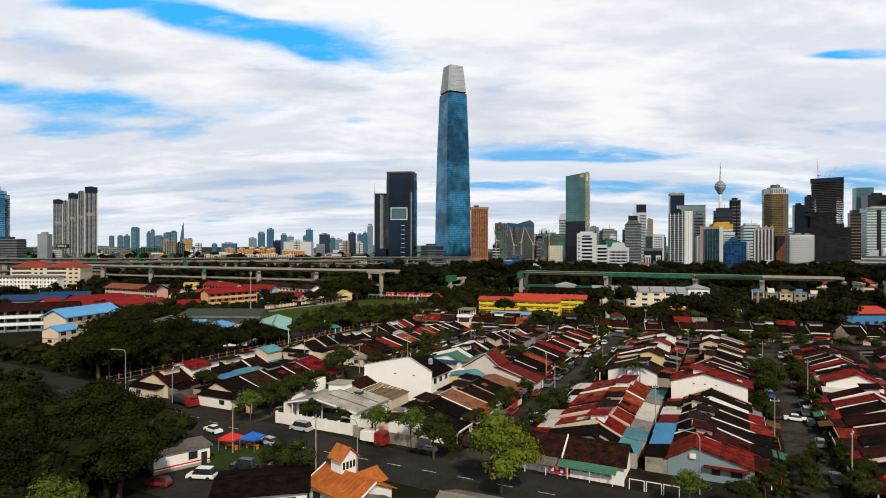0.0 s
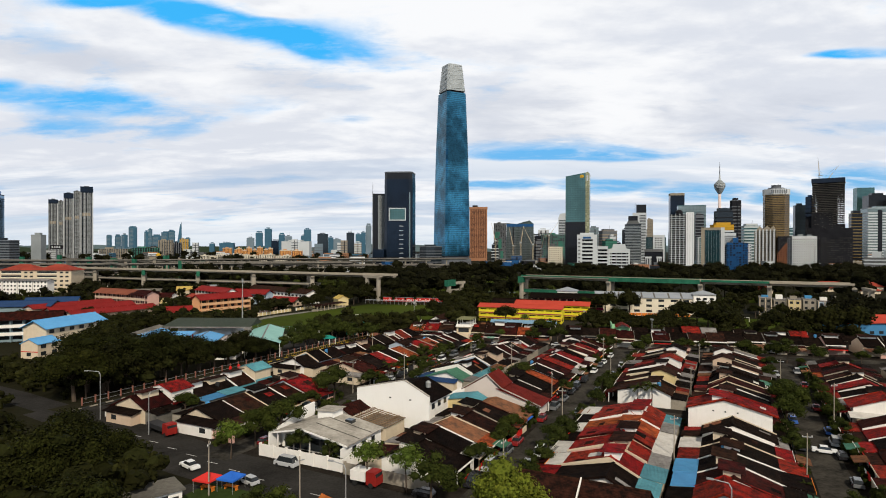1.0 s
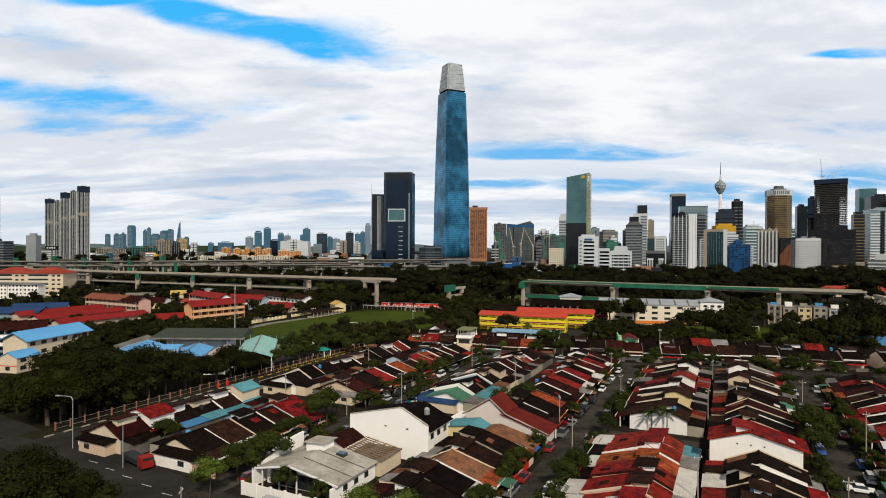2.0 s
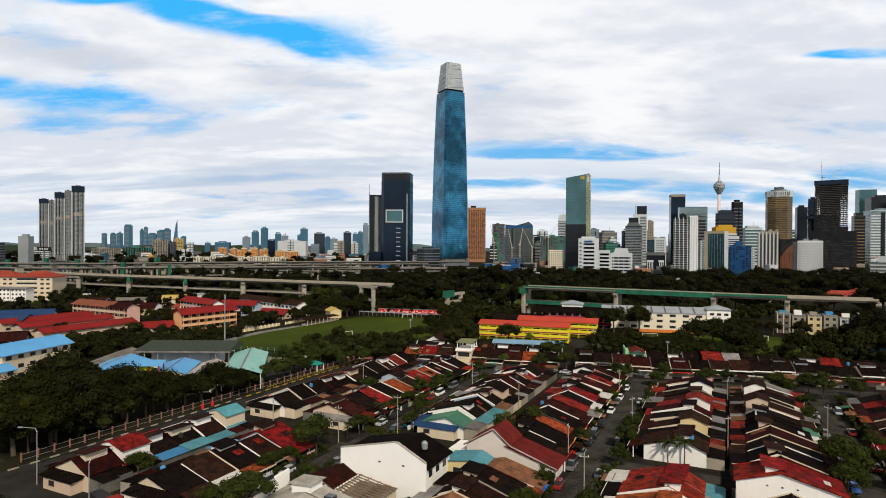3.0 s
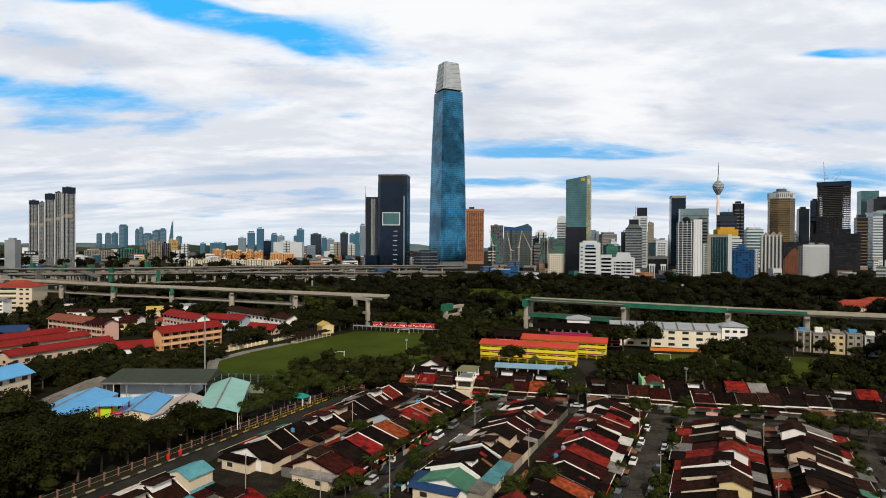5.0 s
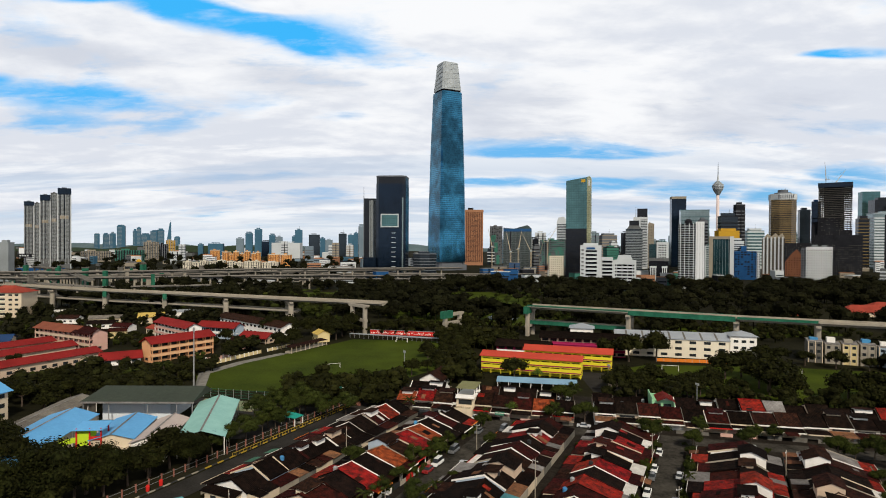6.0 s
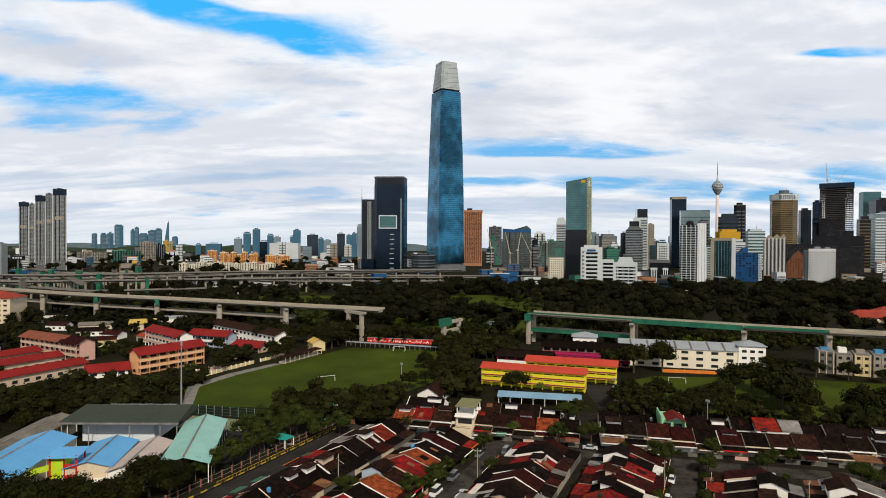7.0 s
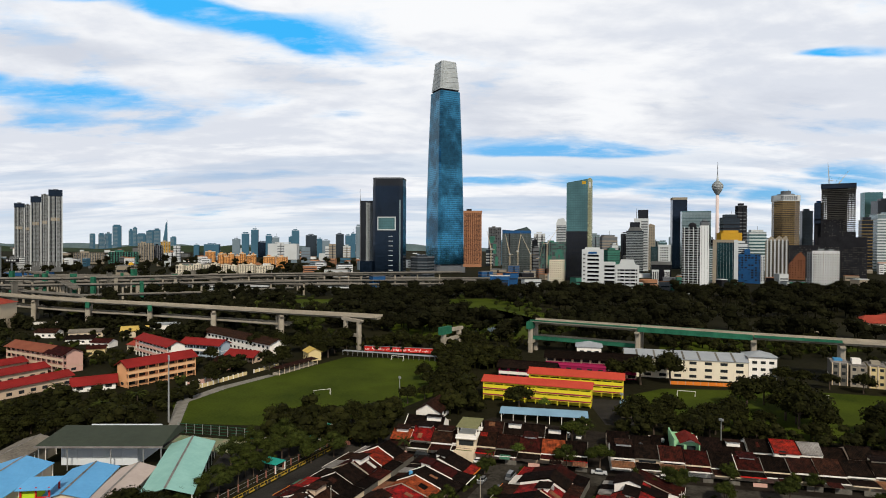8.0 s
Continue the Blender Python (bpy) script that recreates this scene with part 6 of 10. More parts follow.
for i in range(34):
    x, y = WORKS.uniform(-640, -300), WORKS.uniform(660, 960)
    w, h = WORKS.uniform(1.5, 4.0), WORKS.uniform(9, 25)
    t = thing("scaffold_tower", "green netted scaffold with bare top rails on the interchange works", "scaffold", pose(x, y, 0, 0, 0, WORKS.uniform(0, 90)), "scaffold towers")
    part("netting", Shape().box(-w, w, -w * 0.5, w * 0.5, 0, h), WORKS.choice(("netting", "netting", "concrete_dk", "concrete")), t)
    part("top_frame", Shape().box(-w - 0.6, w + 0.6, -w * 0.5 - 0.4, w * 0.5 + 0.4, h, h + 0.8), "concrete_dk", t)
    part("post", Shape().box(-w, -w + 0.2, -0.1, 0.1, h + 0.8, h + 3).box(w - 0.2, w, -0.1, 0.1, h + 0.8, h + 3), "rail_grey", t)
for x, y, w, d, h, mat, lab in ((-636, 1018, 60, 30, 14, "clad_blue", "long blue retail store box with sign band"), (-690, 1000, 50, 40, 12, "clad_dark", "low dark warehouse beside the store"),
                                (-310, 870, 70, 22, 6, "clad_white", "long low white market shed"), (-240, 880, 50, 18, 6, "clad_white", "low white warehouse shed"), (-130, 905, 60, 16, 6, "clad_white", "long low white shed beside the highway"),
                                (-560, 1180, 40, 30, 18, "clad_beige", "broad beige building with golden dome"), (-470, 1260, 60, 30, 18, "clad_green", "low teal roofed building"), (-380, 1210, 60, 26, 12, "clad_white", "low pale commercial block"),
                                (-60, 1000, 90, 20, 9, "concrete_dk", "long dark low station building"), (-180, 1180, 44, 20, 12, "clad_white", "low white commercial block")):
    t = thing("commercial_building", lab, "building", pose(x, y, 0, 0, 0, -6))
    part("wall", Shape().box(-w / 2, w / 2, -d / 2, d / 2, 0, h), mat, t)
    part("roof", Shape().prism([(-d / 2 - 0.5, h), (d / 2 + 0.5, h), (0, h + 1.6)], "x", -w / 2 - 0.5, w / 2 + 0.5), "tin_grey", t)
    part("window_band", Shape().box(-w / 2 + 2, w / 2 - 2, -d / 2 - 0.15, -d / 2, h * 0.35, h * 0.6), "window", t)
    if "dome" in lab:
        part("dome", Shape().lathe([(5, h + 1), (4.7, h + 3), (3.2, h + 5), (0.8, h + 6.5)], 16), "clad_gold", t)
t = thing("sign_pylon", "tall pylon with dark sign box and pale lettering bars", "sign", pose(-566, 880, 0))
part("pole", Shape().tube((0, 0, 0), (0, 0, 34), 1.4, 1.1, 10), "clad_grey", t)
sign = part("sign_box", Shape().box(-9, 9, -1.2, 1.2, 34, 39.5), "clad_dark", t)
for k in range(4):
    part("lettering_bar", Shape().box(-6.5 + k * 3.4, -4.3 + k * 3.4, -1.35, -1.2, 35.8, 37.8), "clad_white", sign)


# ---------------------------------------------------------------- schools
def school_block(m, length, deep, storeys, wall, trim, roof, label, low=0.0, rise=2.2, storey=3.1, bay=4.2, gallery=True, thin=False, hip=0.0, over=1.0, name="school_building"):
    """A long gabled school block: x along it, the open gallery side at y = 0."""
    t = thing(name, label, "building", m, "school buildings")
    h = low + storeys * storey
    g = 1.8 if gallery else 0.0
    part("wall", Shape().prism([(g, 0), (deep, 0), (deep, h), (deep / 2, h + rise * 0.93), (g, h)], "x", 0, length), wall, t)
    slope = rise / (deep / 2)
    for y0, z0, y1, z1, nm in ((-over, h + 0.24 - over * slope, deep / 2, h + rise + 0.24, "roof"), (deep / 2, h + rise + 0.24, deep + over, h + 0.24 - over * slope, "rear_roof")):
        part(nm, Shape().prism([(y0, z0), (y1, z1), (y1, z1 - 0.2), (y0, z0 - 0.2)], "x", -over + hip, length + over - hip), roof, t)
    part("ridge_cap", Shape().prism([(deep / 2 - 0.35, h + rise + 0.16), (deep / 2, h + rise + 0.42), (deep / 2 + 0.35, h + rise + 0.16)], "x", -over + hip, length + over - hip), roof, t)
    n = max(2, int(length / bay))
    step = length / n
    inset = 0.5 if gallery else step * 0.27
    win = Shape().box(inset, step - inset, g - 0.06, g + 0.02, 0.95, 2.3).mesh("window", M["window"])
    post = Shape().box(-0.18, 0.18, -0.18, 0.18, 0, storey - 0.01).mesh("column", M[wall])
    for s in range(storeys):
        z = low + s * storey
        if gallery:
            part("floor_slab", Shape().box(0, length, -0.12, g, z - 0.3, z), wall if s else "concrete", t)
            if s or low:
                part("gallery_rail", Shape().box(0, length, -0.2, -0.08, z - (0.05 if thin else 0.35), z + (1.2 if thin else 0.95)), wall if thin else trim, t)
                if thin:
                    part("rail_line", Shape().box(0, length, -0.26, -0.07, z - 0.5, z - 0.05), trim, t)
        if thin:
            part("lintel", Shape().box(0, length, -0.1, 0.06, z + storey - 0.85, z + storey - 0.3), wall, t)
        for k in range(n):
            part("window", win, None, t, m=pose(k * step, 0, z))
        if gallery:
            for k in range(n + 1):
                part("column", post, None, t, m=pose(min(max(k * step, 0.2), length - 0.2), 0.05, z))
    for x0, sgn in ((0, -1), (length, 1)):
        part("end_trim", Shape().box(x0 - 0.06, x0 + 0.06, g, deep, low + storey - 0.25, low + storey), trim, t)
        part("gable_window", Shape().box(x0 - 0.07, x0 + 0.07, deep * 0.4, deep * 0.65, low + 0.9, low + 2.1), "window", t)
    return t


def on(x, y, turn):
    return pose(x, y, 0, 0, 0, turn)


# The yellow school beside the lawn.
school_block(on(19.6, 320.7, -18.5), 43, 9, 3, "yellow", "magenta", "tile_coral", "bright yellow three-storey school with magenta rails and red roof", thin=True, over=0.7, rise=1.3, storey=2.5)
school_block(on(40.5, 333.5, -18.5), 39, 9, 3, "yellow", "magenta", "tile_coral", "yellow rear school wing with magenta rails and red roof", rise=1.5, thin=True, over=0.7, storey=2.6)
school_block(on(30, 356, -20), 26, 8, 2, "magenta", "white", "tile_dark", "dark roofed school wing with magenta walls", gallery=True)
school_block(on(54, 366, -16), 42, 9, 3, "beige", "magenta", "tile_dark", "long dark roofed school block with magenta eaves", low=-0.6)
school_block(on(56, 358, -20), 24, 2.2, 2, "magenta", "magenta", "magenta", "narrow magenta roofed school corridor", low=0.2, rise=0.4, over=0.2, gallery=False)
t = thing("walkway_canopy", "pale blue sheet canopy over the school walkway", "canopy", on(24, 295, -12))
part("roof", Shape().prism([(-4.6, 3.0), (0, 4.1), (4.6, 3.0), (4.6, 2.88), (0, 3.98), (-4.6, 2.88)], "x", 0, 31), "tin_blue_pale", t)
for k in range(8):
    for sy in (-4.2, 4.2):
        part("post", Shape().box(-0.1, 0.1, -0.1, 0.1, 0, 3.0), "white", t, m=pose(0.6 + k * 4.25, sy, 0))
t = thing("walkway_canopy", "pale blue sheet canopy beside the lawn", "canopy", on(70, 294, 74))
part("roof", Shape().prism([(-2.2, 3.1), (0, 3.8), (2.2, 3.1), (2.2, 2.98), (0, 3.68), (-2.2, 2.98)], "x", 0, 12), "tin_blue_pale", t)
part("wall", Shape().box(0.2, 11.8, -1.9, 1.9, 0, 2.9), "beige", t)
# Pale school with flat bays behind the lawn.
pale = school_block(on(92, 363, -14.5), 54, 17, 3, "ivory", "white", "tin_silver", "pale cream three-storey school with silver sheet roof", gallery=False, rise=2.4, over=0.5, bay=6.5)
for k in (5, 13, 22, 26, 33, 41, 48):
    part("roof_seam", Shape().prism([(-0.4, 9.45), (8.4, 11.85), (8.4, 11.95), (-0.4, 9.6)], "x", k, k + 0.9), "concrete_dk", pale)
for x, y in ((72, 378), (146, 352)):
    t = thing("stair_tower", "white stair tower with grey pyramid roof", "building", on(x, y, -14.5), "school buildings")
    part("wall", Shape().box(0, 12, 0, 11, 0, 11.6), "white", t)
    part("roof", Shape().add([(-0.8, -0.8, 11.6), (12.8, -0.8, 11.6), (12.8, 11.8, 11.6), (-0.8, 11.8, 11.6), (6, 5.5, 13.8)], [(0, 1, 4), (1, 2, 4), (2, 3, 4), (3, 0, 4), (3, 2, 1, 0)]), "tin_silver", t)
    for k in range(3):
        for z in (2, 5.2, 8.4):
            part("window", Shape().box(1.5 + k * 3.6, 3.6 + k * 3.6, -0.07, 0.02, z, z + 1.3), "window", t)
# Left school: peach blocks, red roofs, long wings.
school_block(on(-133, 337, 54), 32, 9, 3, "peach", "peach_light", "tile_school", "peach three-storey school block with pale rails and red roof")
school_block(on(-222, 389, -28.5), 36, 9, 3, "pink", "beige", "tile_brownred", "pink three-storey school block with faded brown roof")
school_block(on(-190.5, 371.8, -28.5), 14, 9.5, 3, "pink", "beige", "tile_maroon", "pink gabled end of the school block with galleries")
for (x0, y0, L) in ((-181.4, 302, 46), (-203, 319, 46), (-222, 332, 46)):
    school_block(on(x0, y0, 63), L, 8, 1, "beige", "white", "tile_school", "long single-storey classroom wing with red roof", storey=4.6, rise=1.6, gallery=False)
school_block(on(-168, 414, -42), 40, 9, 3, "white", "pink", "tile_school", "white school block with pink rails and red roof")
school_block(on(-142, 412, -20), 26, 9, 2, "pale_blue", "white", "tile_school", "pale blue two-storey school hall with red roof", storey=3.6)
school_block(on(-112, 397, -22), 18, 9, 1, "beige", "white", "tile_school", "low school canteen with red roof", storey=3.4)
school_block(on(-152, 329, 31), 16, 7, 1, "white", "white", "tile_school", "small white outbuilding with red roof", storey=3.2, gallery=False)
school_block(on(-146, 456, -42), 74, 11, 2, "white", "beige", "tile_brown", "long white two-storey hall with dark brown roof", storey=3.6, gallery=False)
school_block(on(-216, 228, 25), 64, 10, 3, "bluegrey", "white", "tile_maroon", "long blue-grey school block with maroon roof", gallery=True)
school_block(on(-142.3, 223.0, 78), 27, 10, 3, "cream", "red_paint", "tin_sky", "cream three-storey school block with red bands and blue roof", gallery=False, rise=2.4)
school_block(on(-138.6, 213.0, 78), 9, 7, 2, "cream", "red_paint", "tin_sky", "cream gabled school annexe with red bands", gallery=False, storey=2.5, rise=1.6, over=0.3)
school_block(on(-252, 334, 10), 34, 14, 1, "bluegrey", "white", "tin_navy", "navy roofed school hall", storey=5.4, gallery=False)
school_block(on(-244, 356, 22), 26, 14, 1, "cream", "white", "tin_navy", "second navy roofed school hall", storey=5.4, gallery=False)
for x0 in (-366, -336.5):
    t = thing("apartment_block", "cream five-storey block with red hipped roof", "building", on(x0, 500, 4), "school buildings")
    part("wall", Shape().box(0, 28.5, 0, 20, 0, 18.4), "cream", t)
    part("roof", Shape().add([(-1, -1, 18.4), (29.5, -1, 18.4), (29.5, 21, 18.4), (-1, 21, 18.4), (10, 10, 23.2), (18.5, 10, 23.2)], [(0, 1, 5, 4), (1, 2, 5), (2, 3, 4, 5), (3, 0, 4), (3, 2, 1, 0)]), "tile_school_old", t)
    for z in (1.2, 4.8, 8.4, 12.0, 15.4):
        part("gallery", Shape().box(1.5, 17, -0.4, 0.1, z - 0.2, z + 0.7), "ivory", t)
        part("gallery_opening", Shape().box(1.5, 17, -0.08, 0.02, z + 0.7, z + 2.2), "window", t)
        for k in range(2):
            part("window", Shape().box(19.5 + k * 4.4, 22 + k * 4.4, -0.08, 0.02, z + 0.5, z + 1.9), "window", t)
for k in range(4):
    school_block(on(-356 + k * 12.5, 474 - k * 1, -3), 11.5, 8, 4, "white", "white", "tin_grey", "white walk-up flat block with small windows", gallery=False, rise=0.8, name="apartment_block", storey=2.9, bay=2.8)

# Hall and covered courts.
t = thing("school_hall", "open-sided hall with wide dark green roof and white inner walls", "building", on(-111, 244.5, 0), "school buildings")
part("roof", Shape().add([(0, 0, 7.0), (35, 0, 7.0), (34.2, 12.4, 9.0), (1.0, 12.4, 9.0), (0.4, 17, 6.6), (34.6, 17, 6.6)], [(0, 1, 2, 3), (3, 2, 5, 4), (0, 3, 4), (1, 5, 2)]).box(0, 35, -0.1, 0.1, 6.55, 7.0), "tin_dkgreen", t)
part("fascia", Shape().box(-0.2, 35.2, -0.25, -0.11, 6.45, 7.0), "tin_grey", t)
part("wall", Shape().box(4.5, 26.0, 4.5, 20, 0, 7.0), "hall_white", t)
for k in range(6):
    part("wall_rib", Shape().box(-0.1, 0.1, -0.12, 0.0, 0, 6.9), "hall_white", t, m=pose(4.6 + k * 4.25, 4.5, 0))
for x in (0.6, 8.5, 20.5, 29.5, 34.4):
    part("post", Shape().tube((x, 0.6, 0), (x, 0.6, 6.8), 0.16, 0.16, 8), "steel", t)


def shed(x, y, turn, length, width, eave, rise, roof, label, walls=None):
    """A gabled shed: x along its ridge from the near end, centred across."""
    t = thing("covered_court", label, "building", on(x, y, turn), "school buildings")
    h = width / 2
    for sgn, nm in ((-1, "roof"), (1, "rear_roof")):
        part(nm, Shape().prism([(sgn * h, eave), (0, eave + rise), (0, eave + rise - 0.12), (sgn * h, eave - 0.12)], "x", 0, length), roof, t)
    part("ridge_cap", Shape().prism([(-0.3, eave + rise), (0, eave + rise + 0.14), (0.3, eave + rise)], "x", 0, length), "tin_grey", t)
    if walls:
        part("wall", Shape().prism([(-h + 0.5, 0), (h - 0.5, 0), (h - 0.5, eave - 0.15), (0, eave + rise - 0.3), (-h + 0.5, eave - 0.15)], "x", 0.6, length - 0.4), walls, t)
    for k in range(int(length / 5) + 1):
        for sgn in (-1, 1):
            part("post", Shape().tube((0.3 + k * (length - 0.6) / int(length / 5), sgn * (h - 0.35), 0), (0.3 + k * (length - 0.6) / int(length / 5), sgn * (h - 0.35), eave), 0.12, 0.12, 6), "white", t)
    return t


shed(-62.6, 216.3, 102.8, 38, 12.4, 5.0, 2.0, "tin_teal", "long covered court with pale teal sheet roof")
shed(-74.9, 212.3, 96.0, 22, 9.0, 5.0, 1.5, "tin_pink", "covered court with pale pinkish sheet roof", "white")
shed(-84.6, 213.5, 99.0, 20, 11.4, 5.4, 1.6, "tin_sky", "school shed with light blue sheet roof", "cream")
shed(-102.5, 190, 95.5, 45, 14.0, 5.8, 2.2, "tin_sky", "long school block with light blue sheet roof", "cream")
shed(-116.0, 206, 92.5, 52, 10.0, 4.6, 1.4, "tin_old", "long shed with weathered grey sheet roof", "concrete")
t = thing("stair_tower", "lime green stair tower with red posts", "building", on(-93, 212.6, 6), "school buildings")
part("wall", Shape().box(0, 3.0, 0.4, 4.5, 0, 8.2), "lime", t)
part("roof", Shape().prism([(-0.8, 8.3), (5.4, 9.0), (5.4, 8.86), (-0.8, 8.16)], "x", -0.8, 6.8), "tin_sky", t)
for x, y in ((0, 0.2), (3.2, 0.2), (6.0, 0.2), (6.0, 4.5)):
    part("post", Shape().box(x - 0.16, x + 0.16, y - 0.16, y + 0.16, 0, 8.5), "red_paint", t)
for z in (2.7, 5.4):
    part("landing", Shape().box(3.0, 6.1, 0.3, 4.5, z - 0.2, z), "concrete", t)
    part("rail", Shape().box(3.1, 6.0, 0.18, 0.26, z, z + 1.0), "red_paint", t)
part("ramp", Shape().add([(-12, 1, 3.0), (0, 1, 5.8), (0, 3, 5.8), (-12, 3, 3.0), (-12, 1, 2.0), (0, 1, 4.8), (0, 3, 4.8), (-12, 3, 2.0)], [(0, 1, 2, 3), (7, 6, 5, 4), (0, 4, 5, 1), (2, 6, 7, 3), (0, 3, 7, 4), (1, 5, 6, 2)]), "lime", t)

# Far right: blue hall, shops, clubhouse roofs.
school_block(on(178, 268, 6), 27, 16, 1, "hall_blue", "white", "tile_coral", "blue walled sports hall with broad red roof", storey=6.0, rise=2.2, gallery=False, name="sports_hall")
for k in range(2, 9):
    c = ("concrete_dk", "concrete_dk", "concrete_dk", "concrete", "butter", "concrete", "pale_blue", "cream", "concrete")[k]
    shop = school_block(on(168 + k * 6.4, 352 - k * 3.1, -26), 6.2, 12, 3, c, "white", "tin_grey", "three-storey shophouse with pilasters and tall windows", gallery=False, rise=0.6, bay=3.0, name="shophouse", over=0.2, low=0.4 * (k % 3))
    for j in range(3):
        part("pilaster", Shape().box(0.1 + j * 2.9, 0.5 + j * 2.9, -0.3, 0.0, 0, 9.6 + 0.4 * (k % 3)), "concrete" if k % 2 else "cream", shop)
    part("roof_box", Shape().box(1.2, 4.6, 3, 7, 9.8, 11.6 + 0.5 * (k % 2)), ("white", "concrete", "tin_blue")[k % 3], shop)
for x, y, w, d, h in ((274, 512, 20, 16, 7.0), (348, 535, 40, 18, 7), (378, 550, 40, 22, 8), (356, 512, 28, 14, 5.5)):
    t = thing("clubhouse", "clubhouse with broad red hipped roof among trees", "building", on(x, y, -8), "clubhouse roofs")
    part("wall", Shape().box(-w / 2 + 1, w / 2 - 1, -d / 2 + 1, d / 2 - 1, 0, h * 0.55), "cream", t)
    part("roof", Shape().add([(-w / 2, -d / 2, h * 0.5), (w / 2, -d / 2, h * 0.5), (w / 2, d / 2, h * 0.5), (-w / 2, d / 2, h * 0.5), (-w / 2 + d / 2, 0, h + 2), (w / 2 - d / 2, 0, h + 2)], [(0, 1, 5, 4), (1, 2, 5), (2, 3, 4, 5), (3, 0, 4), (3, 2, 1, 0)]), "tile_school_old", t)

# ---------------------------------------------------------------- football fields
def goal(x, y, turn, w=7.0):
    t = thing("football_goal", "white tubular football goal on the grass", "goal", on(x, y, turn), "football goals")
    for sx in (-w / 2, w / 2):
        part("upright", Shape().tube((sx, 0, 0), (sx, 0, 2.4), 0.09, 0.09, 8), "white", t)
        part("stay", Shape().tube((sx, 0, 2.4), (sx, 1.5, 0), 0.05, 0.05, 6), "white", t)
    part("crossbar", Shape().tube((-w / 2 - 0.1, 0, 2.4), (w / 2 + 0.1, 0, 2.4), 0.09, 0.09, 8), "white", t)


goal(-47, 326, 25)
goal(105, 324.5, -15)
goal(-20, 399, 160)
goal(158, 318, -15, 5.0)
t = thing("hoarding", "long hoarding with red and white panels behind the field", "hoarding", on(-41, 425, -13))
board = random.Random(44)
for k in range(22):
    part("panel", Shape().box(k * 1.95, k * 1.95 + 1.9, 0, 0.1, 0.6, 3.3), "red_paint", t)
bars = Shape()
for k in range(58):
    x, z = 0.4 + k * 0.72, board.uniform(0.9, 1.7)
    if board.random() < 0.8:
        bars.box(x, x + board.uniform(0.2, 0.5), -0.06, -0.01, z, z + board.uniform(0.5, 1.3))
tagged(part("lettering_bars", bars, "white", t), "pale bars of lettering", kind="stuff")
part("coping", Shape().box(0, 43, -0.1, 0.2, 3.3, 3.5), "tin_silver", t)
t = thing("viewing_platform", "low roofed walkway along the end of the field", "canopy", on(-52, 416, -18.5))
part("roof", Shape().box(0, 62, -1.5, 1.5, 2.3, 2.5), "tin_silver", t)
for k in range(21):
    part("post", Shape().box(-0.08, 0.08, -0.08, 0.08, 0, 2.3), "steel", t, m=pose(0.5 + k * 3.05, -1.3, 0))
t = thing("grandstand", "small covered stand with brown roof beside the field", "building", on(-76, 363, 64))
part("roof", Shape().prism([(-2.2, 3.0), (2.4, 3.6), (2.4, 3.45), (-2.2, 2.85)], "x", 0, 30), "tile_brown", t)
for k in range(9):
    part("post", Shape().box(-0.12, 0.12, -0.12, 0.12, 0, 3.1), "cream", t, m=pose(0.4 + k * 3.65, -1.8, 0))
part("step", Shape().box(0, 30, -1.0, 0.4, 0, 0.5).box(0, 30, 0.4, 2.0, 0, 1.0), "concrete", t)

# ---------------------------------------------------------------- terraced houses
def on_turn(x, y, turn):
    return pose(x, y, 0, 0, 0, turn)


ROOFS = {"d": ("tile_dark", "dark weathered tile roof"), "b": ("tile_brown", "brown tile roof"), "m": ("tile_maroon", "maroon tile roof"),
         "r": ("tile_red", "red painted roof"), "o": ("tile_orange", "orange tile roof"), "g": ("tin_grey", "grey sheet roof"),
         "l": ("tin_blue", "blue sheet roof"), "w": ("tin_white", "white sheet roof"), "u": ("tin_rust", "rusted sheet roof"), "n": ("tin_navy", "navy sheet roof"), "t": ("tin_green", "green sheet roof"), "c": ("tin_aqua", "faded aqua sheet roof")}
WALLS = {"white": "white", "cream": "cream", "beige": "beige", "pale_blue": "pale blue", "bluegrey": "blue-grey", "mint": "mint green", "pink": "pink", "yellow": "yellow", "butter": "butter yellow"}
rnd = random.Random(11)
HOUSE_W = 6.6


def slab(s, x0, z0, x1, z1, y0, y1, thick=0.14):
    """A sloping roof sheet from (x0, z0) to (x1, z1)."""
    return s.prism([(x0, z0), (x1, z1), (x1, z1 - thick), (x0, z0 - thick)] if x0 < x1 else [(x1, z1), (x0, z0), (x0, z0 - thick), (x1, z1 - thick)], "y", y0, y1)


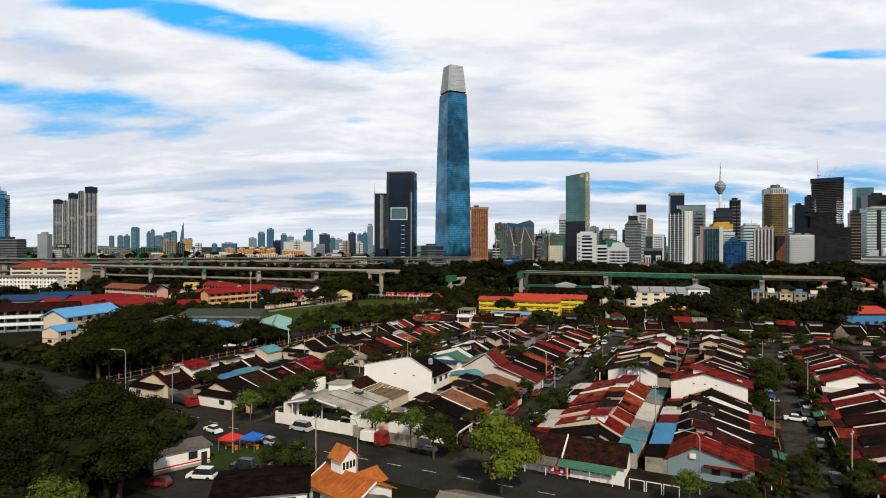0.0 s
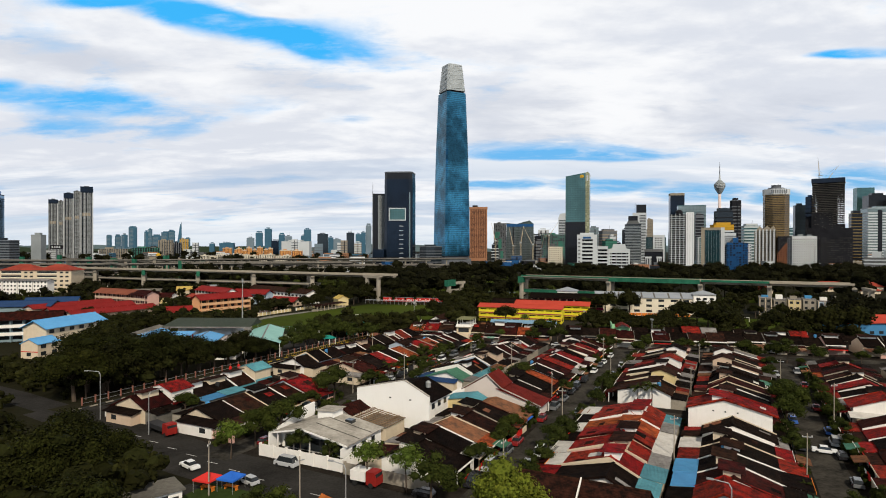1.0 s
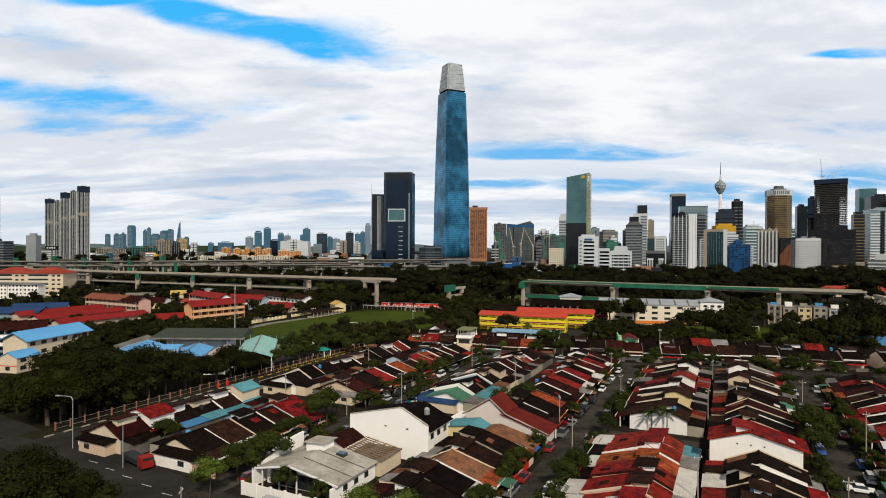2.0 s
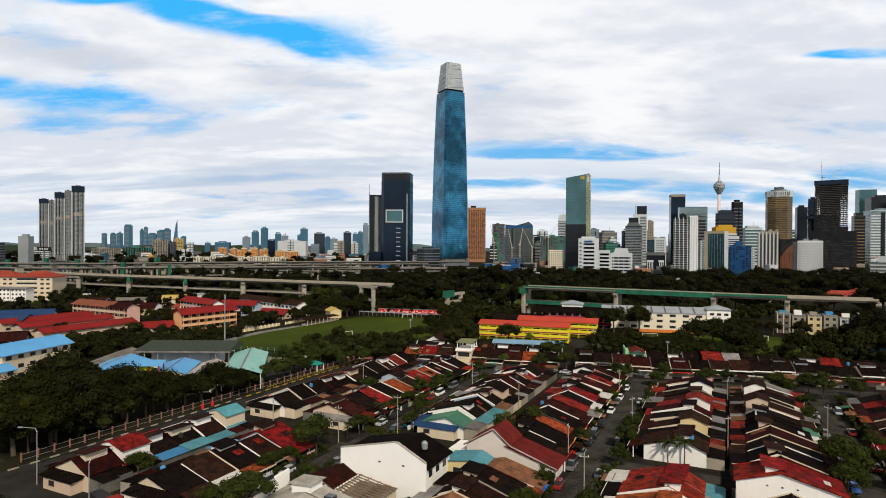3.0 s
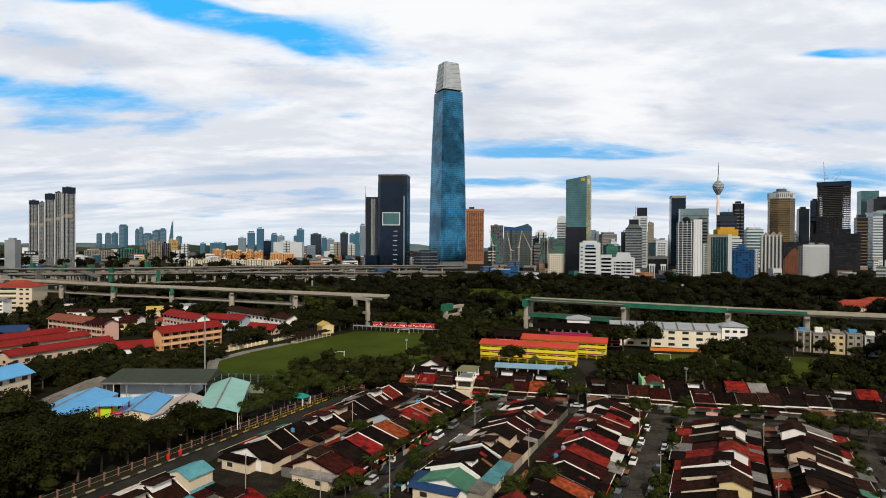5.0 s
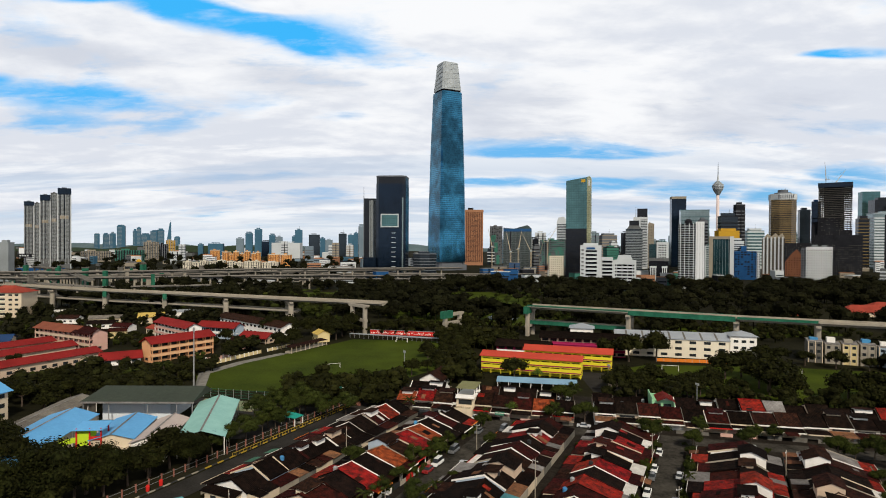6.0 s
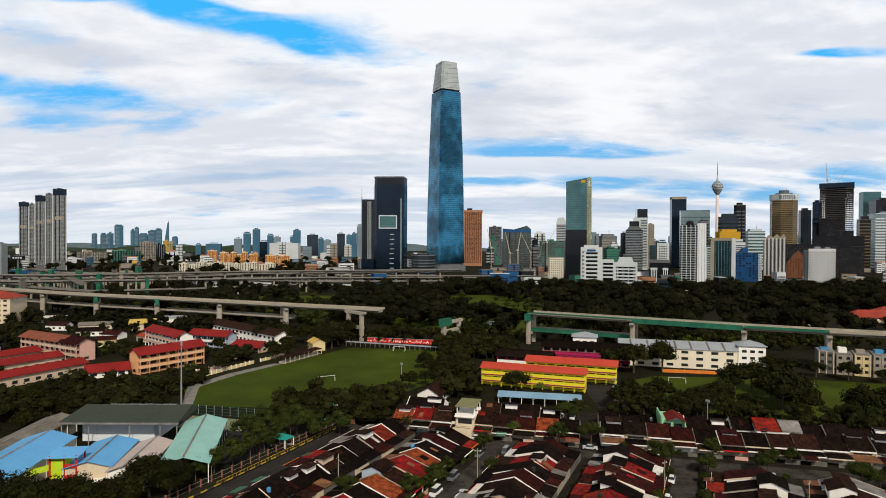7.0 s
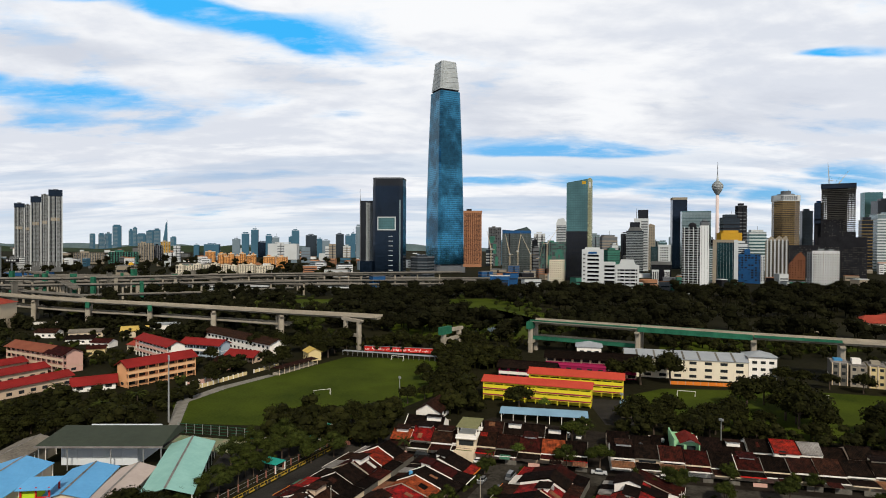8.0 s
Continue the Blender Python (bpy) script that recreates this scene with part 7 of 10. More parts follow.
def house(m, roof="d", wall="white", w=HOUSE_W, two=False, porch="", back="", loft="", gable=False, fence=True, lift=0.0, ridge=10.2, deep=18.4, rear="", parapet=True, plain=False, skirt="", near=0, upper="", trim="", face=False):
    """A terraced house. x runs from the street to the back lane, y along the terrace; near is the side of an end wall."""
    r = rnd
    eave = (5.6 if two else 2.9) + lift
    top = eave + 2.15 + r.uniform(-0.2, 0.2)
    f0, b0 = 3.6, deep - (0.5 if gable and two else 3.4 if deep > 16 else 2.4)
    ridge += r.uniform(-0.7, 0.7)
    hang = r.uniform(0.5, 1.5) if not face else r.uniform(0.1, 0.5)
    rm, rl = ROOFS[roof]
    storeys = "two-storey" if two else "single-storey"
    t = thing("terraced_house", f"{storeys} terraced house with {WALLS[wall]} walls and {rl}", "house", m, "terraced houses")
    loop = [(f0, 0), (b0, 0), (b0, eave), (ridge, top - 0.16), (f0, eave)]
    part("wall", Shape().prism(loop, "y", 0.0, w), wall, t)
    up = (top - eave) / (ridge - f0)
    run = (top - eave) / (b0 - ridge)
    ledge = 0.35 if gable else -0.02
    part("roof", slab(Shape(), f0 - hang, eave - hang * up + 0.06, ridge, top + 0.06, -ledge, w + ledge).prism([(ridge - 0.28, top + 0.02), (ridge, top + 0.22), (ridge + 0.28, top + 0.02)], "y", -ledge, w + ledge), rm, t)
    part("rear_roof", slab(Shape(), ridge, top + 0.06, b0 + 0.4, eave - 0.4 * run + 0.06, -ledge, w + ledge), ROOFS[back or roof][0], t)
    if parapet:
        trim = trim or (rm if gable else r.choice(("white", "cream", "white", "white", "tile_dark", "concrete", "tile_maroon", "cream")))
        for y0 in (0.0,) if not gable else (-0.32, w + 0.22):
            s = Shape().prism([(f0 - hang, eave - hang * up - 0.1), (ridge, top - 0.1), (b0 + 0.4, eave - 0.4 * run - 0.1), (b0 + 0.4, eave - 0.4 * run + 0.24), (ridge, top + 0.30), (f0 - hang, eave - hang * up + 0.24)], "y", y0 - 0.05, y0 + 0.13)
            part("parapet", s, trim, t)
    if skirt:
        # Side lean-to along the end wall.
        sk, d0 = ROOFS[skirt][0], r.uniform(2.2, 3.0)
        sgn, y0 = (1, w) if near else (-1, 0.0)
        a, b = sorted((y0 + sgn * 0.02, y0 + sgn * d0))
        part("side_wall", Shape().box(f0 + 0.3, b0 - 1.5, a, b, 0, 2.25), r.choice(("cream", "white", "beige")), t)
        za, zb = (2.45, 3.05) if sgn < 0 else (3.05, 2.45)
        part("side_roof", Shape().prism([(a - 0.3 * (sgn < 0), za), (b + 0.3 * (sgn > 0), zb), (b + 0.3 * (sgn > 0), zb - 0.1), (a - 0.3 * (sgn < 0), za - 0.1)], "x", f0 - 1.0, b0 - 1.0), sk, t)
        part("side_window", Shape().box(f0 + 2.0, f0 + 3.6, *((a - 0.05, a + 0.02) if sgn < 0 else (b - 0.02, b + 0.05)), 0.9, 1.9), "window", t)
    if loft:
        lx, ya, yb = ridge - r.uniform(0.2, 1.2), r.uniform(0.6, 1.8), w - r.uniform(0.6, 1.8)
        hz = top + r.uniform(0.3, 0.7)
        part("loft_wall", Shape().box(lx, lx + 2.4, ya, yb, eave + 1.2, hz), loft, t)
        part("loft_roof", slab(Shape(), lx - 0.7, hz - 0.05, lx + 3.1, hz + 0.35, ya - 0.4, yb + 0.4, 0.1), r.choice((rm, "tile_dark", "tile_brown")), t)
    if upper:
        # A raised rear storey under its own roof.
        um, lx, hz = upper, ridge - 1.2, top + 1.7
        part("upper_wall", Shape().prism([(lx, eave), (b0 - 0.2, eave), (b0 - 0.2, hz - 1.3), (lx + 2.4, hz), (lx, hz - 0.7)], "y", 0.3, w - 0.2), um, t)
        part("upper_roof", slab(slab(Shape(), lx - 0.5, hz - 0.8, lx + 2.4, hz + 0.12, 0.0, w, 0.14), lx + 2.4, hz + 0.12, b0 + 0.2, hz - 1.3, 0.0, w, 0.14), rm, t)
        part("upper_window", Shape().box(lx - 0.05, lx + 0.02, 1.5, 4.5, hz - 1.9, hz - 0.9), "window", t)
    # Porch over the parking yard.
    pm = ROOFS[porch or r.choice("dbmrgdbmw")][0]
    pz = 2.75
    px = r.uniform(-1.0, 1.2)
    part("porch_roof", slab(Shape(), px, pz - 0.3, f0 + 0.1, pz + 0.12, 0.15, w - 0.15, 0.1), pm, t)
    if r.random() < 0.8:
        part("fascia", Shape().box(px - 0.08, px - 0.01, 0.1, w - 0.1, pz - 0.52, pz - 0.22), r.choice(("white", "cream", "orange_paint", "red_paint", "white", "white", "cream")), t)
    post = Shape().box(-0.09, 0.09, -0.09, 0.09, 0, pz - 0.3).mesh("porch_post", M["white"])
    for y0 in (0.45, w - 0.45) if not plain else ():
        part("porch_post", post, None, t, m=pose(1.35, y0, 0))
    if not plain:
        part("door", Shape().box(f0 - 0.06, f0 + 0.02, 0.9, 2.0, 0.05, 2.15), "dark_metal", t)
        part("window", Shape().box(f0 - 0.07, f0 + 0.02, 2.8, w - 0.9, 0.9, 2.2), "window", t)
    if two:
        part("window", Shape().box(f0 - 0.07, f0 + 0.02, 0.9, 2.7, 3.6, 5.0), "window", t)
        part("window", Shape().box(f0 - 0.07, f0 + 0.02, 3.6, w - 0.8, 3.6, 5.0), "window", t)
        part("window", Shape().box(b0 - 0.02, b0 + 0.07, 1.2, 2.9, 3.6, 4.9), "window", t)
        for k in range(3):
            part("air_vent", Shape().box(ridge - 2.6 + 2.2 * k, ridge - 2.3 + 2.2 * k, -0.03 if not near else w - 0.02, 0.02 if not near else w + 0.03, eave - 0.4, eave - 0.15), "window", t)
    if fence and not plain:
        part("front_wall", Shape().box(0, 0.14, 0, w * 0.42, 0, 1.15), r.choice(("white", "cream", "concrete", "pink")), t)
        gate = Shape().prism([(w * 0.42 + 0.06, 0.1), (w - 0.06, 0.1), (w - 0.06, 1.3), (w * 0.72, 1.5), (w * 0.42 + 0.06, 1.3)], "x", 0.03, 0.09)
        part("gate", gate, r.choice(("dark_metal", "steel", "red_paint")), t)
    if face:
        part("eave_band", Shape().box(f0 - hang - 0.12, f0 - hang - 0.02, 0.05, w - 0.05, eave - hang * up - 0.35, eave - hang * up + 0.02), r.choice(("white", "cream", "white", "concrete_dk", "tile_dark")), t)
        part("front_window", Shape().box(f0 - 0.06, f0 + 0.02, 1.0, w - 1.0, 2.95, max(3.1, eave - 0.3)), "window", t)
        part("front_wall", Shape().box(0.1, 0.22, 0.1, w * r.uniform(0.35, 0.6), 0, r.uniform(1.0, 1.4)), r.choice(("concrete", "cream", "concrete_dk", "pink", "concrete_dk")), t)
    # Kitchen lean-to on the lane, often in two odd sheets.
    if not (gable and two):
        hz = 2.75 + r.uniform(-0.2, 0.25)
        # Mostly dark walls, which put the narrow lane's shade into colour.
        part("lean_to_wall", Shape().box(b0 - 0.02, deep, 0.06, w - 0.06, 0, hz - 0.45), r.choice(("concrete_dk", "cream", "concrete_dk", "concrete_dk", "concrete")), t)
        cut = w * r.choice((0.45, 0.55, 1.0, 1.0)) if not rear else w
        for y0, y1 in ((0.05, cut - 0.05), (cut + 0.05, w - 0.05)):
            if y1 > y0:
                part("lean_to_roof", slab(Shape(), b0 + 0.02, hz + 0.02 * y0, deep + r.uniform(0.0, 0.5), hz - 0.45 + 0.02 * y0, y0, y1, 0.08), ROOFS[rear or r.choice("ddmbddmudbdgr")][0], t)
    if r.random() < 0.3:
        ya = r.uniform(0.3, w * 0.4)
        part("awning", slab(Shape(), -1.6, 2.15, 0.7, 2.6, ya, ya + r.uniform(2.2, 4.0), 0.05), r.choice(("tile_maroon", "tin_green", "tin_grey", "tile_dark", "tin_rust", "tin_rust", "tile_maroon")), t)
    for k in range(r.choice((0, 0, 1, 1, 2)) if not plain else r.choice((0, 0, 1))):
        # Odd replacement sheets laid over the tiles.
        a = r.uniform(0.4, 4.0)
        b, ya = a + r.uniform(0.8, 2.2), r.uniform(0.2, w - 2.4)
        mat = r.choice(("tin_grey", "tile_brown", "tin_rust", "tile_maroon", "tin_rust", "tile_dark", "tin_white", "tile_red"))
        if r.random() < 0.6:
            part("roof_patch", slab(Shape(), f0 + a, eave + a * up + 0.12, min(f0 + b, ridge - 0.2), eave + min(b, ridge - 0.2 - f0) * up + 0.12, ya, ya + r.uniform(0.7, 2.2), 0.05), mat, t)
        else:
            b = min(b, b0 - ridge)
            part("roof_patch", slab(Shape(), ridge + a * 0.5, top - a * 0.5 * run + 0.12, ridge + b, top - b * run + 0.12, ya, ya + r.uniform(0.7, 2.2), 0.05), mat, t)
    if r.random() < 0.22:
        x0, y0 = ridge + r.uniform(1.2, 2.6), r.uniform(1.5, w - 1.5)
        z0 = top - (x0 - ridge) * run
        part("water_tank", Shape().lathe([(0.5, z0 - 0.35), (0.53, z0 + 0.7), (0.3, z0 + 0.9)], 12, x0, y0), r.choice(("steel", "tin_blue", "dark_metal")), t)
    return t


HOUSES = {}


def terrace(street_u, lane_u, v, roofs, special=None, offset=0.0):
    """A row of houses between a street and a back lane; one letter a house."""
    deep = abs(lane_u - street_u)
    for i, ch in enumerate(roofs):
        if ch != " ":
            kw = dict(roof=ch, wall=rnd.choice(("white", "cream", "beige", "white", "pale_blue", "cream", "pink")), lift=rnd.uniform(-0.35, 0.65),
                      loft=rnd.choice(("cream", "white", "beige", "white")) if rnd.random() < 0.5 else "", deep=deep, ridge=deep - 8.0)
            kw["plain"] = v + i * HOUSE_W > 185 or street_u > 50
            kw.update((special or {}).get(i, {}))
            kw["near"] = int(lane_u < street_u)
            if lane_u > street_u:
                m = grid_pose(street_u, v + i * HOUSE_W)
            else:
                m = grid_pose(street_u, v + (i + 1) * HOUSE_W, 0, 180)
            HOUSES[street_u, round(v), i] = house(m, **kw)



# Between the kerb road and the left street.
terrace(-132.5, -115.6, 96.5, "mmdddb", {0: dict(roof="m", wall="cream", loft="cream", gable=True, skirt="d"), 1: dict(roof="r", upper="white"), 2: dict(rear="l"), 3: dict(rear="c", loft="cream"), 4: dict(rear="c", roof="b"), 5: dict(roof="c", wall="cream", loft="", upper="cream")})
terrace(-94.5, -113.0, 98.5, "dmdbr", {0: dict(wall="cream", gable=True, skirt="d", porch="b"), 1: dict(loft="", wall="white", roof="b"), 2: dict(porch="o"), 3: dict(rear="l"), 4: dict(roof="r", gable=True)})
terrace(-132.5, -115.6, 150.0, "dddddbddmdd", {0: dict(wall="white", gable=True, skirt="d"), 3: dict(loft="white"), 9: dict(roof="r")})
terrace(-94.5, -113.0, 150.0, "mdrdorrodmd", {0: dict(wall="beige", gable=True, porch="r", skirt="g"), 5: dict(wall="pale_blue", roof="b", upper="pale_blue")})
# Between the left and the middle street.
terrace(-43.0, -62.0, 96.5, "ddbbd", {0: dict(wall="white", gable=True, lift=-0.3), 2: dict(porch="o", roof="u"), 4: dict(roof="d", wall="cream", porch="o")})
terrace(-84.5, -66.0, 155.0, "tddddbmdrdm", {0: dict(wall="white", gable=True, porch="n", skirt="n", lift=-0.2), 1: dict(rear="c"), 2: dict(rear="c"), 4: dict(wall="beige", upper="beige")})
terrace(-43.0, -62.0, 146.0, "mdodmrdrdmrdd", {0: dict(wall="white", gable=True, roof="d", back="m"), 2: dict(roof="o"), 7: dict(roof="r", wall="white"), 11: dict(roof="d", upper="white"), 12: dict(roof="m", wall="white", gable=True)})
# Between the middle and the right street.
terrace(-33.0, -13.6, 92.5, " drrrorr", {1: dict(loft="", wall="white", gable=True, roof="d", rear="c", lift=-0.3), 2: dict(roof="r", porch="w", rear="c"), 3: dict(loft="beige", porch="w", rear="g"), 4: dict(rear="w"), 5: dict(rear="w"), 6: dict(rear="g"), 7: dict(rear="c")})
terrace(-33.0, -13.6, 160.8, "ddbdmrmddm", {0: dict(wall="white", gable=True, roof="b"), 2: dict(roof="b", upper="butter"), 5: dict(upper="white", roof="r"), 8: dict(upper="white", roof="d")})
terrace(6.8, -12.3, 99.0, "rmddddr", {0: dict(wall="bluegrey", gable=True, loft="", lift=-0.1), 1: dict(rear="l"), 2: dict(rear="l", loft="cream"), 3: dict(rear="r"), 4: dict(rear="w", loft="cream"), 6: dict(roof="r", wall="white", two=True, gable=True, lift=1.1, ridge=11.4, parapet=True)})
terrace(6.8, -12.3, 146.0, "dmddmdddbddbg", {3: dict(lift=0.3), 6: dict(porch="t"), 8: dict(wall="beige", upper="beige"), 11: dict(wall="white", upper="white")})
# Beyond the right street.
terrace(16.6, 34.8, 97.0, "rdmdrmdrd", {0: dict(wall="beige", gable=True, skirt="d"), 2: dict(porch="r", wall="white"), 4: dict(wall="white", roof="m", loft="white", porch="r"), 6: dict(wall="white", porch="r"), 8: dict(wall="pink", roof="m")})
terrace(16.6, 34.8, 165.0, "rddrdbmdrd", {0: dict(wall="white", gable=True, roof="r", lift=1.3, skirt="w", porch="r", fence=True), 3: dict(porch="r", wall="white"), 6: dict(porch="o")})
terrace(55.4, 37.2, 97.0, "dmdddrdbddrddmdddrdd")
terrace(64.6, 83.0, 110.0, "drddmddrdbdddmdrdd")
terrace(105.0, 86.0, 130.0, "mddrddbdmddrdd")

# Tall white house with a parapet gable toward the road, and its neighbours across the lane.
t = thing("house", "tall white rendered house with stepped parapet gable and dark sheet roof", "house", grid_pose(-79.5, 119.8), "roadside houses")
part("wall", Shape().prism([(0.2, 0), (18.0, 0), (18.0, 6.2), (12, 8.7), (0.2, 6.4)], "y", 0.35, 10.5), "white", t)
part("gable_wall", Shape().prism([(0, 0), (18.2, 0), (18.2, 7.2), (12.4, 10.0), (11.6, 10.0), (0, 7.3)], "y", 0, 0.34), "plaster_white", t)
part("roof", slab(slab(Shape(), -0.2, 6.55, 12.0, 8.95, 0.36, 10.8), 12.0, 8.95, 18.6, 6.1, 0.36, 10.8), "tile_dark", t)
part("coping", Shape().prism([(0, 7.3), (11.6, 10.0), (12.4, 10.0), (18.2, 7.2), (18.2, 7.4), (12.4, 10.2), (11.6, 10.2), (0, 7.5)], "y", -0.05, 0.42), "flat_roof", t)
for k in range(3):
    part("side_window", Shape().box(17.95, 18.08, 1.6 + 2.9 * k, 2.9 + 2.9 * k, 4.2, 5.4), "window", t)
    part("side_window", Shape().box(17.95, 18.08, 1.6 + 2.9 * k, 2.9 + 2.9 * k, 1.0, 2.3), "window", t)
for k in range(2):
    part("air_vent", Shape().box(8.4 + 5 * k, 8.9 + 5 * k, -0.06, 0.02, 6.0, 6.25), "window", t)
part("water_tank", Shape().lathe([(0.55, 8.0), (0.58, 9.1), (0.3, 9.4)], 12, 15.4, 5.0), "steel", t)
t = thing("house", "long house with pale pinkish gable and two-level maroon tile roof", "house", grid_pose(-62.0, 139.0), "roadside houses")
part("wall", Shape().prism([(0.4, 0), (18.6, 0), (18.6, 2.8), (9.6, 5.4), (6.2, 8.6), (0.4, 5.0)], "y", 0, 7.6), "pink_pale", t)
part("upper_roof", slab(slab(Shape(), -0.3, 4.8, 6.2, 8.85, -0.3, 7.9), 6.2, 8.85, 9.8, 5.9, -0.3, 7.9), "tile_maroon_lit", t)
part("lower_roof", slab(Shape(), 8.6, 5.9, 19.4, 2.75, -0.3, 7.9), "tile_maroon_lit", t)
part("verge", Shape().prism([(-0.3, 4.85), (6.2, 8.9), (9.8, 5.95), (19.4, 2.8), (19.4, 3.0), (9.9, 6.15), (6.2, 9.1), (-0.3, 5.05)], "y", -0.42, -0.3), "flat_roof", t)
part("side_annexe", Shape().box(-4.0, 0.3, 0.5, 7.0, 0, 3.2), "white", t)
part("porch_post", Shape().box(18.9, 19.1, 0.2, 0.4, 0, 2.7).box(18.9, 19.1, 7.0, 7.2, 0, 2.7), "white", t)
t = thing("house", "butter yellow gabled house with faded aqua sheet roof", "house", grid_pose(-62.4, 129.6), "roadside houses")
part("wall", Shape().prism([(0, 0), (8.0, 0), (8.0, 4.2), (5.6, 5.2), (0, 4.4)], "y", 0, 6.0), "butter", t)
part("roof", slab(slab(Shape(), -0.4, 4.5, 5.6, 5.5, -0.3, 6.2, 0.1), 5.6, 5.5, 8.3, 4.2, -0.3, 6.2, 0.1), "tin_aqua", t)
part("front_wall", Shape().prism([(8.1, 0), (18, 0), (18, 2.8), (10, 4.4), (8.1, 4.2)], "y", 0, 6.0), "cream", t)
part("front_roof", slab(slab(Shape(), 8.1, 4.3, 10.2, 4.8, 0, 6.2), 10.2, 4.8, 19.4, 2.5, 0, 6.2), "tin_rust", t)
part("awning", slab(Shape(), 15.5, 2.7, 19.8, 2.2, -0.6, 3.4, 0.05), "shade_cloth_blue", t)
part("window", Shape().box(2.0, 3.6, -0.06, 0.02, 2.6, 3.6), "window", t)

# Rebuilt corner plot: flat pale roofs, a small red-brown gable and bare rafters.
t = thing("house", "low white corner house with pale stained flat roofs", "house", grid_pose(-84.0, 97.0), "roadside houses")
part("wall", Shape().prism([(1.2, 0), (17.0, 0), (17.0, 3.1), (7.6, 4.5), (1.2, 3.3)], "y", 2.0, 12.2), "white", t)
part("roof", slab(slab(Shape(), 0.5, 3.3, 7.6, 4.8, 0.0, 12.4, 0.16), 7.6, 4.8, 17.9, 3.1, 0.0, 12.4, 0.16), "flat_roof", t)
part("fascia", Shape().prism([(0.5, 3.0), (7.6, 4.5), (17.9, 2.8), (17.9, 3.1), (7.6, 4.8), (0.5, 3.3)], "y", -0.14, -0.02), "plaster_white", t)
part("side_parapet", Shape().prism([(-0.5, 0), (13.2, 0), (13.2, 5.9), (9.6, 5.7), (9.4, 4.7), (-0.5, 3.3)], "x", -0.1, 0.3), "plaster_white", t)
part("roof_seam", Shape().prism([(7.75, 4.86), (17.8, 3.2), (17.8, 3.26), (7.75, 4.94)], "y", 4.0, 4.12).prism([(7.75, 4.86), (17.8, 3.2), (17.8, 3.26), (7.75, 4.94)], "y", 8.2, 8.32), "concrete_dk", t)
part("roof_hatch", Shape().box(11.0, 12.6, 9.0, 10.4, 3.9, 4.6), "window", t)
part("upper_room", Shape().box(4.6, 8.4, 8.6, 12.0, 4.0, 5.9), "plaster_white", t)
part("upper_roof", slab(Shape(), 4.2, 5.9, 8.9, 6.2, 8.2, 12.4, 0.14), "flat_roof", t)
part("lane_wall", Shape().box(17.02, 17.3, -1.0, 12.4, 0, 2.7), "plaster_white", t)
# Dark panel stands in for the shadow under the porch.
part("porch_shadow_panel", Shape().box(2.0, 16.4, 1.9, 1.99, 0.2, 2.6), "window", t)
for k in range(5):
    part("porch_post", Shape().box(1.4 + 3.8 * k, 1.6 + 3.8 * k, 0.3, 0.5, 0, 3.0), "white", t)
for k in range(3):
    part("window", Shape().box(17.28, 17.36, 2.4 + 3.2 * k, 3.6 + 3.2 * k, 1.2, 2.2), "window", t)
t = thing("house", "small white gabled house with red-brown roof", "house", grid_pose(-82.5, 111.0), "roadside houses")
part("wall", Shape().prism([(0, 0), (8, 0), (8, 3.6), (5.0, 5.2), (0, 3.4)], "y", 0, 6.5), "white", t)
part("roof", slab(slab(Shape(), -0.6, 3.3, 5.0, 5.4, -0.4, 6.9), 5.0, 5.4, 8.6, 3.55, -0.4, 6.9), "tile_maroon", t)
part("window", Shape().box(2.0, 3.6, -0.06, 0.02, 1.6, 2.8), "window", t)
t = thing("house", "old house with bare timber rafters and broken roof", "house", grid_pose(-73.5, 110.0), "roadside houses")
part("wall", Shape().box(0, 7.5, 0, 7.5, 0, 2.8), "cream", t)
part("ceiling_slab", Shape().box(-0.2, 7.7, -0.2, 7.7, 2.8, 2.95), "tin_old", t)
rafter = slab(Shape(), -0.4, 4.3, 7.9, 3.0, 0, 0.14, 0.16).mesh("rafter", M["timber"])
for k in range(9):
    part("rafter", rafter, None, t, m=pose(0, 0.1 + 0.88 * k, 0))
for k in range(4):
    part("purlin", Shape().box(0.3 + 2 * k, 0.42 + 2 * k, -0.1, 7.4, 4.18 - 0.315 * k, 4.28 - 0.315 * k), "timber", t)
part("rear_wall", Shape().box(-0.25, -0.01, 0, 7.5, 0, 4.2), "white", t)

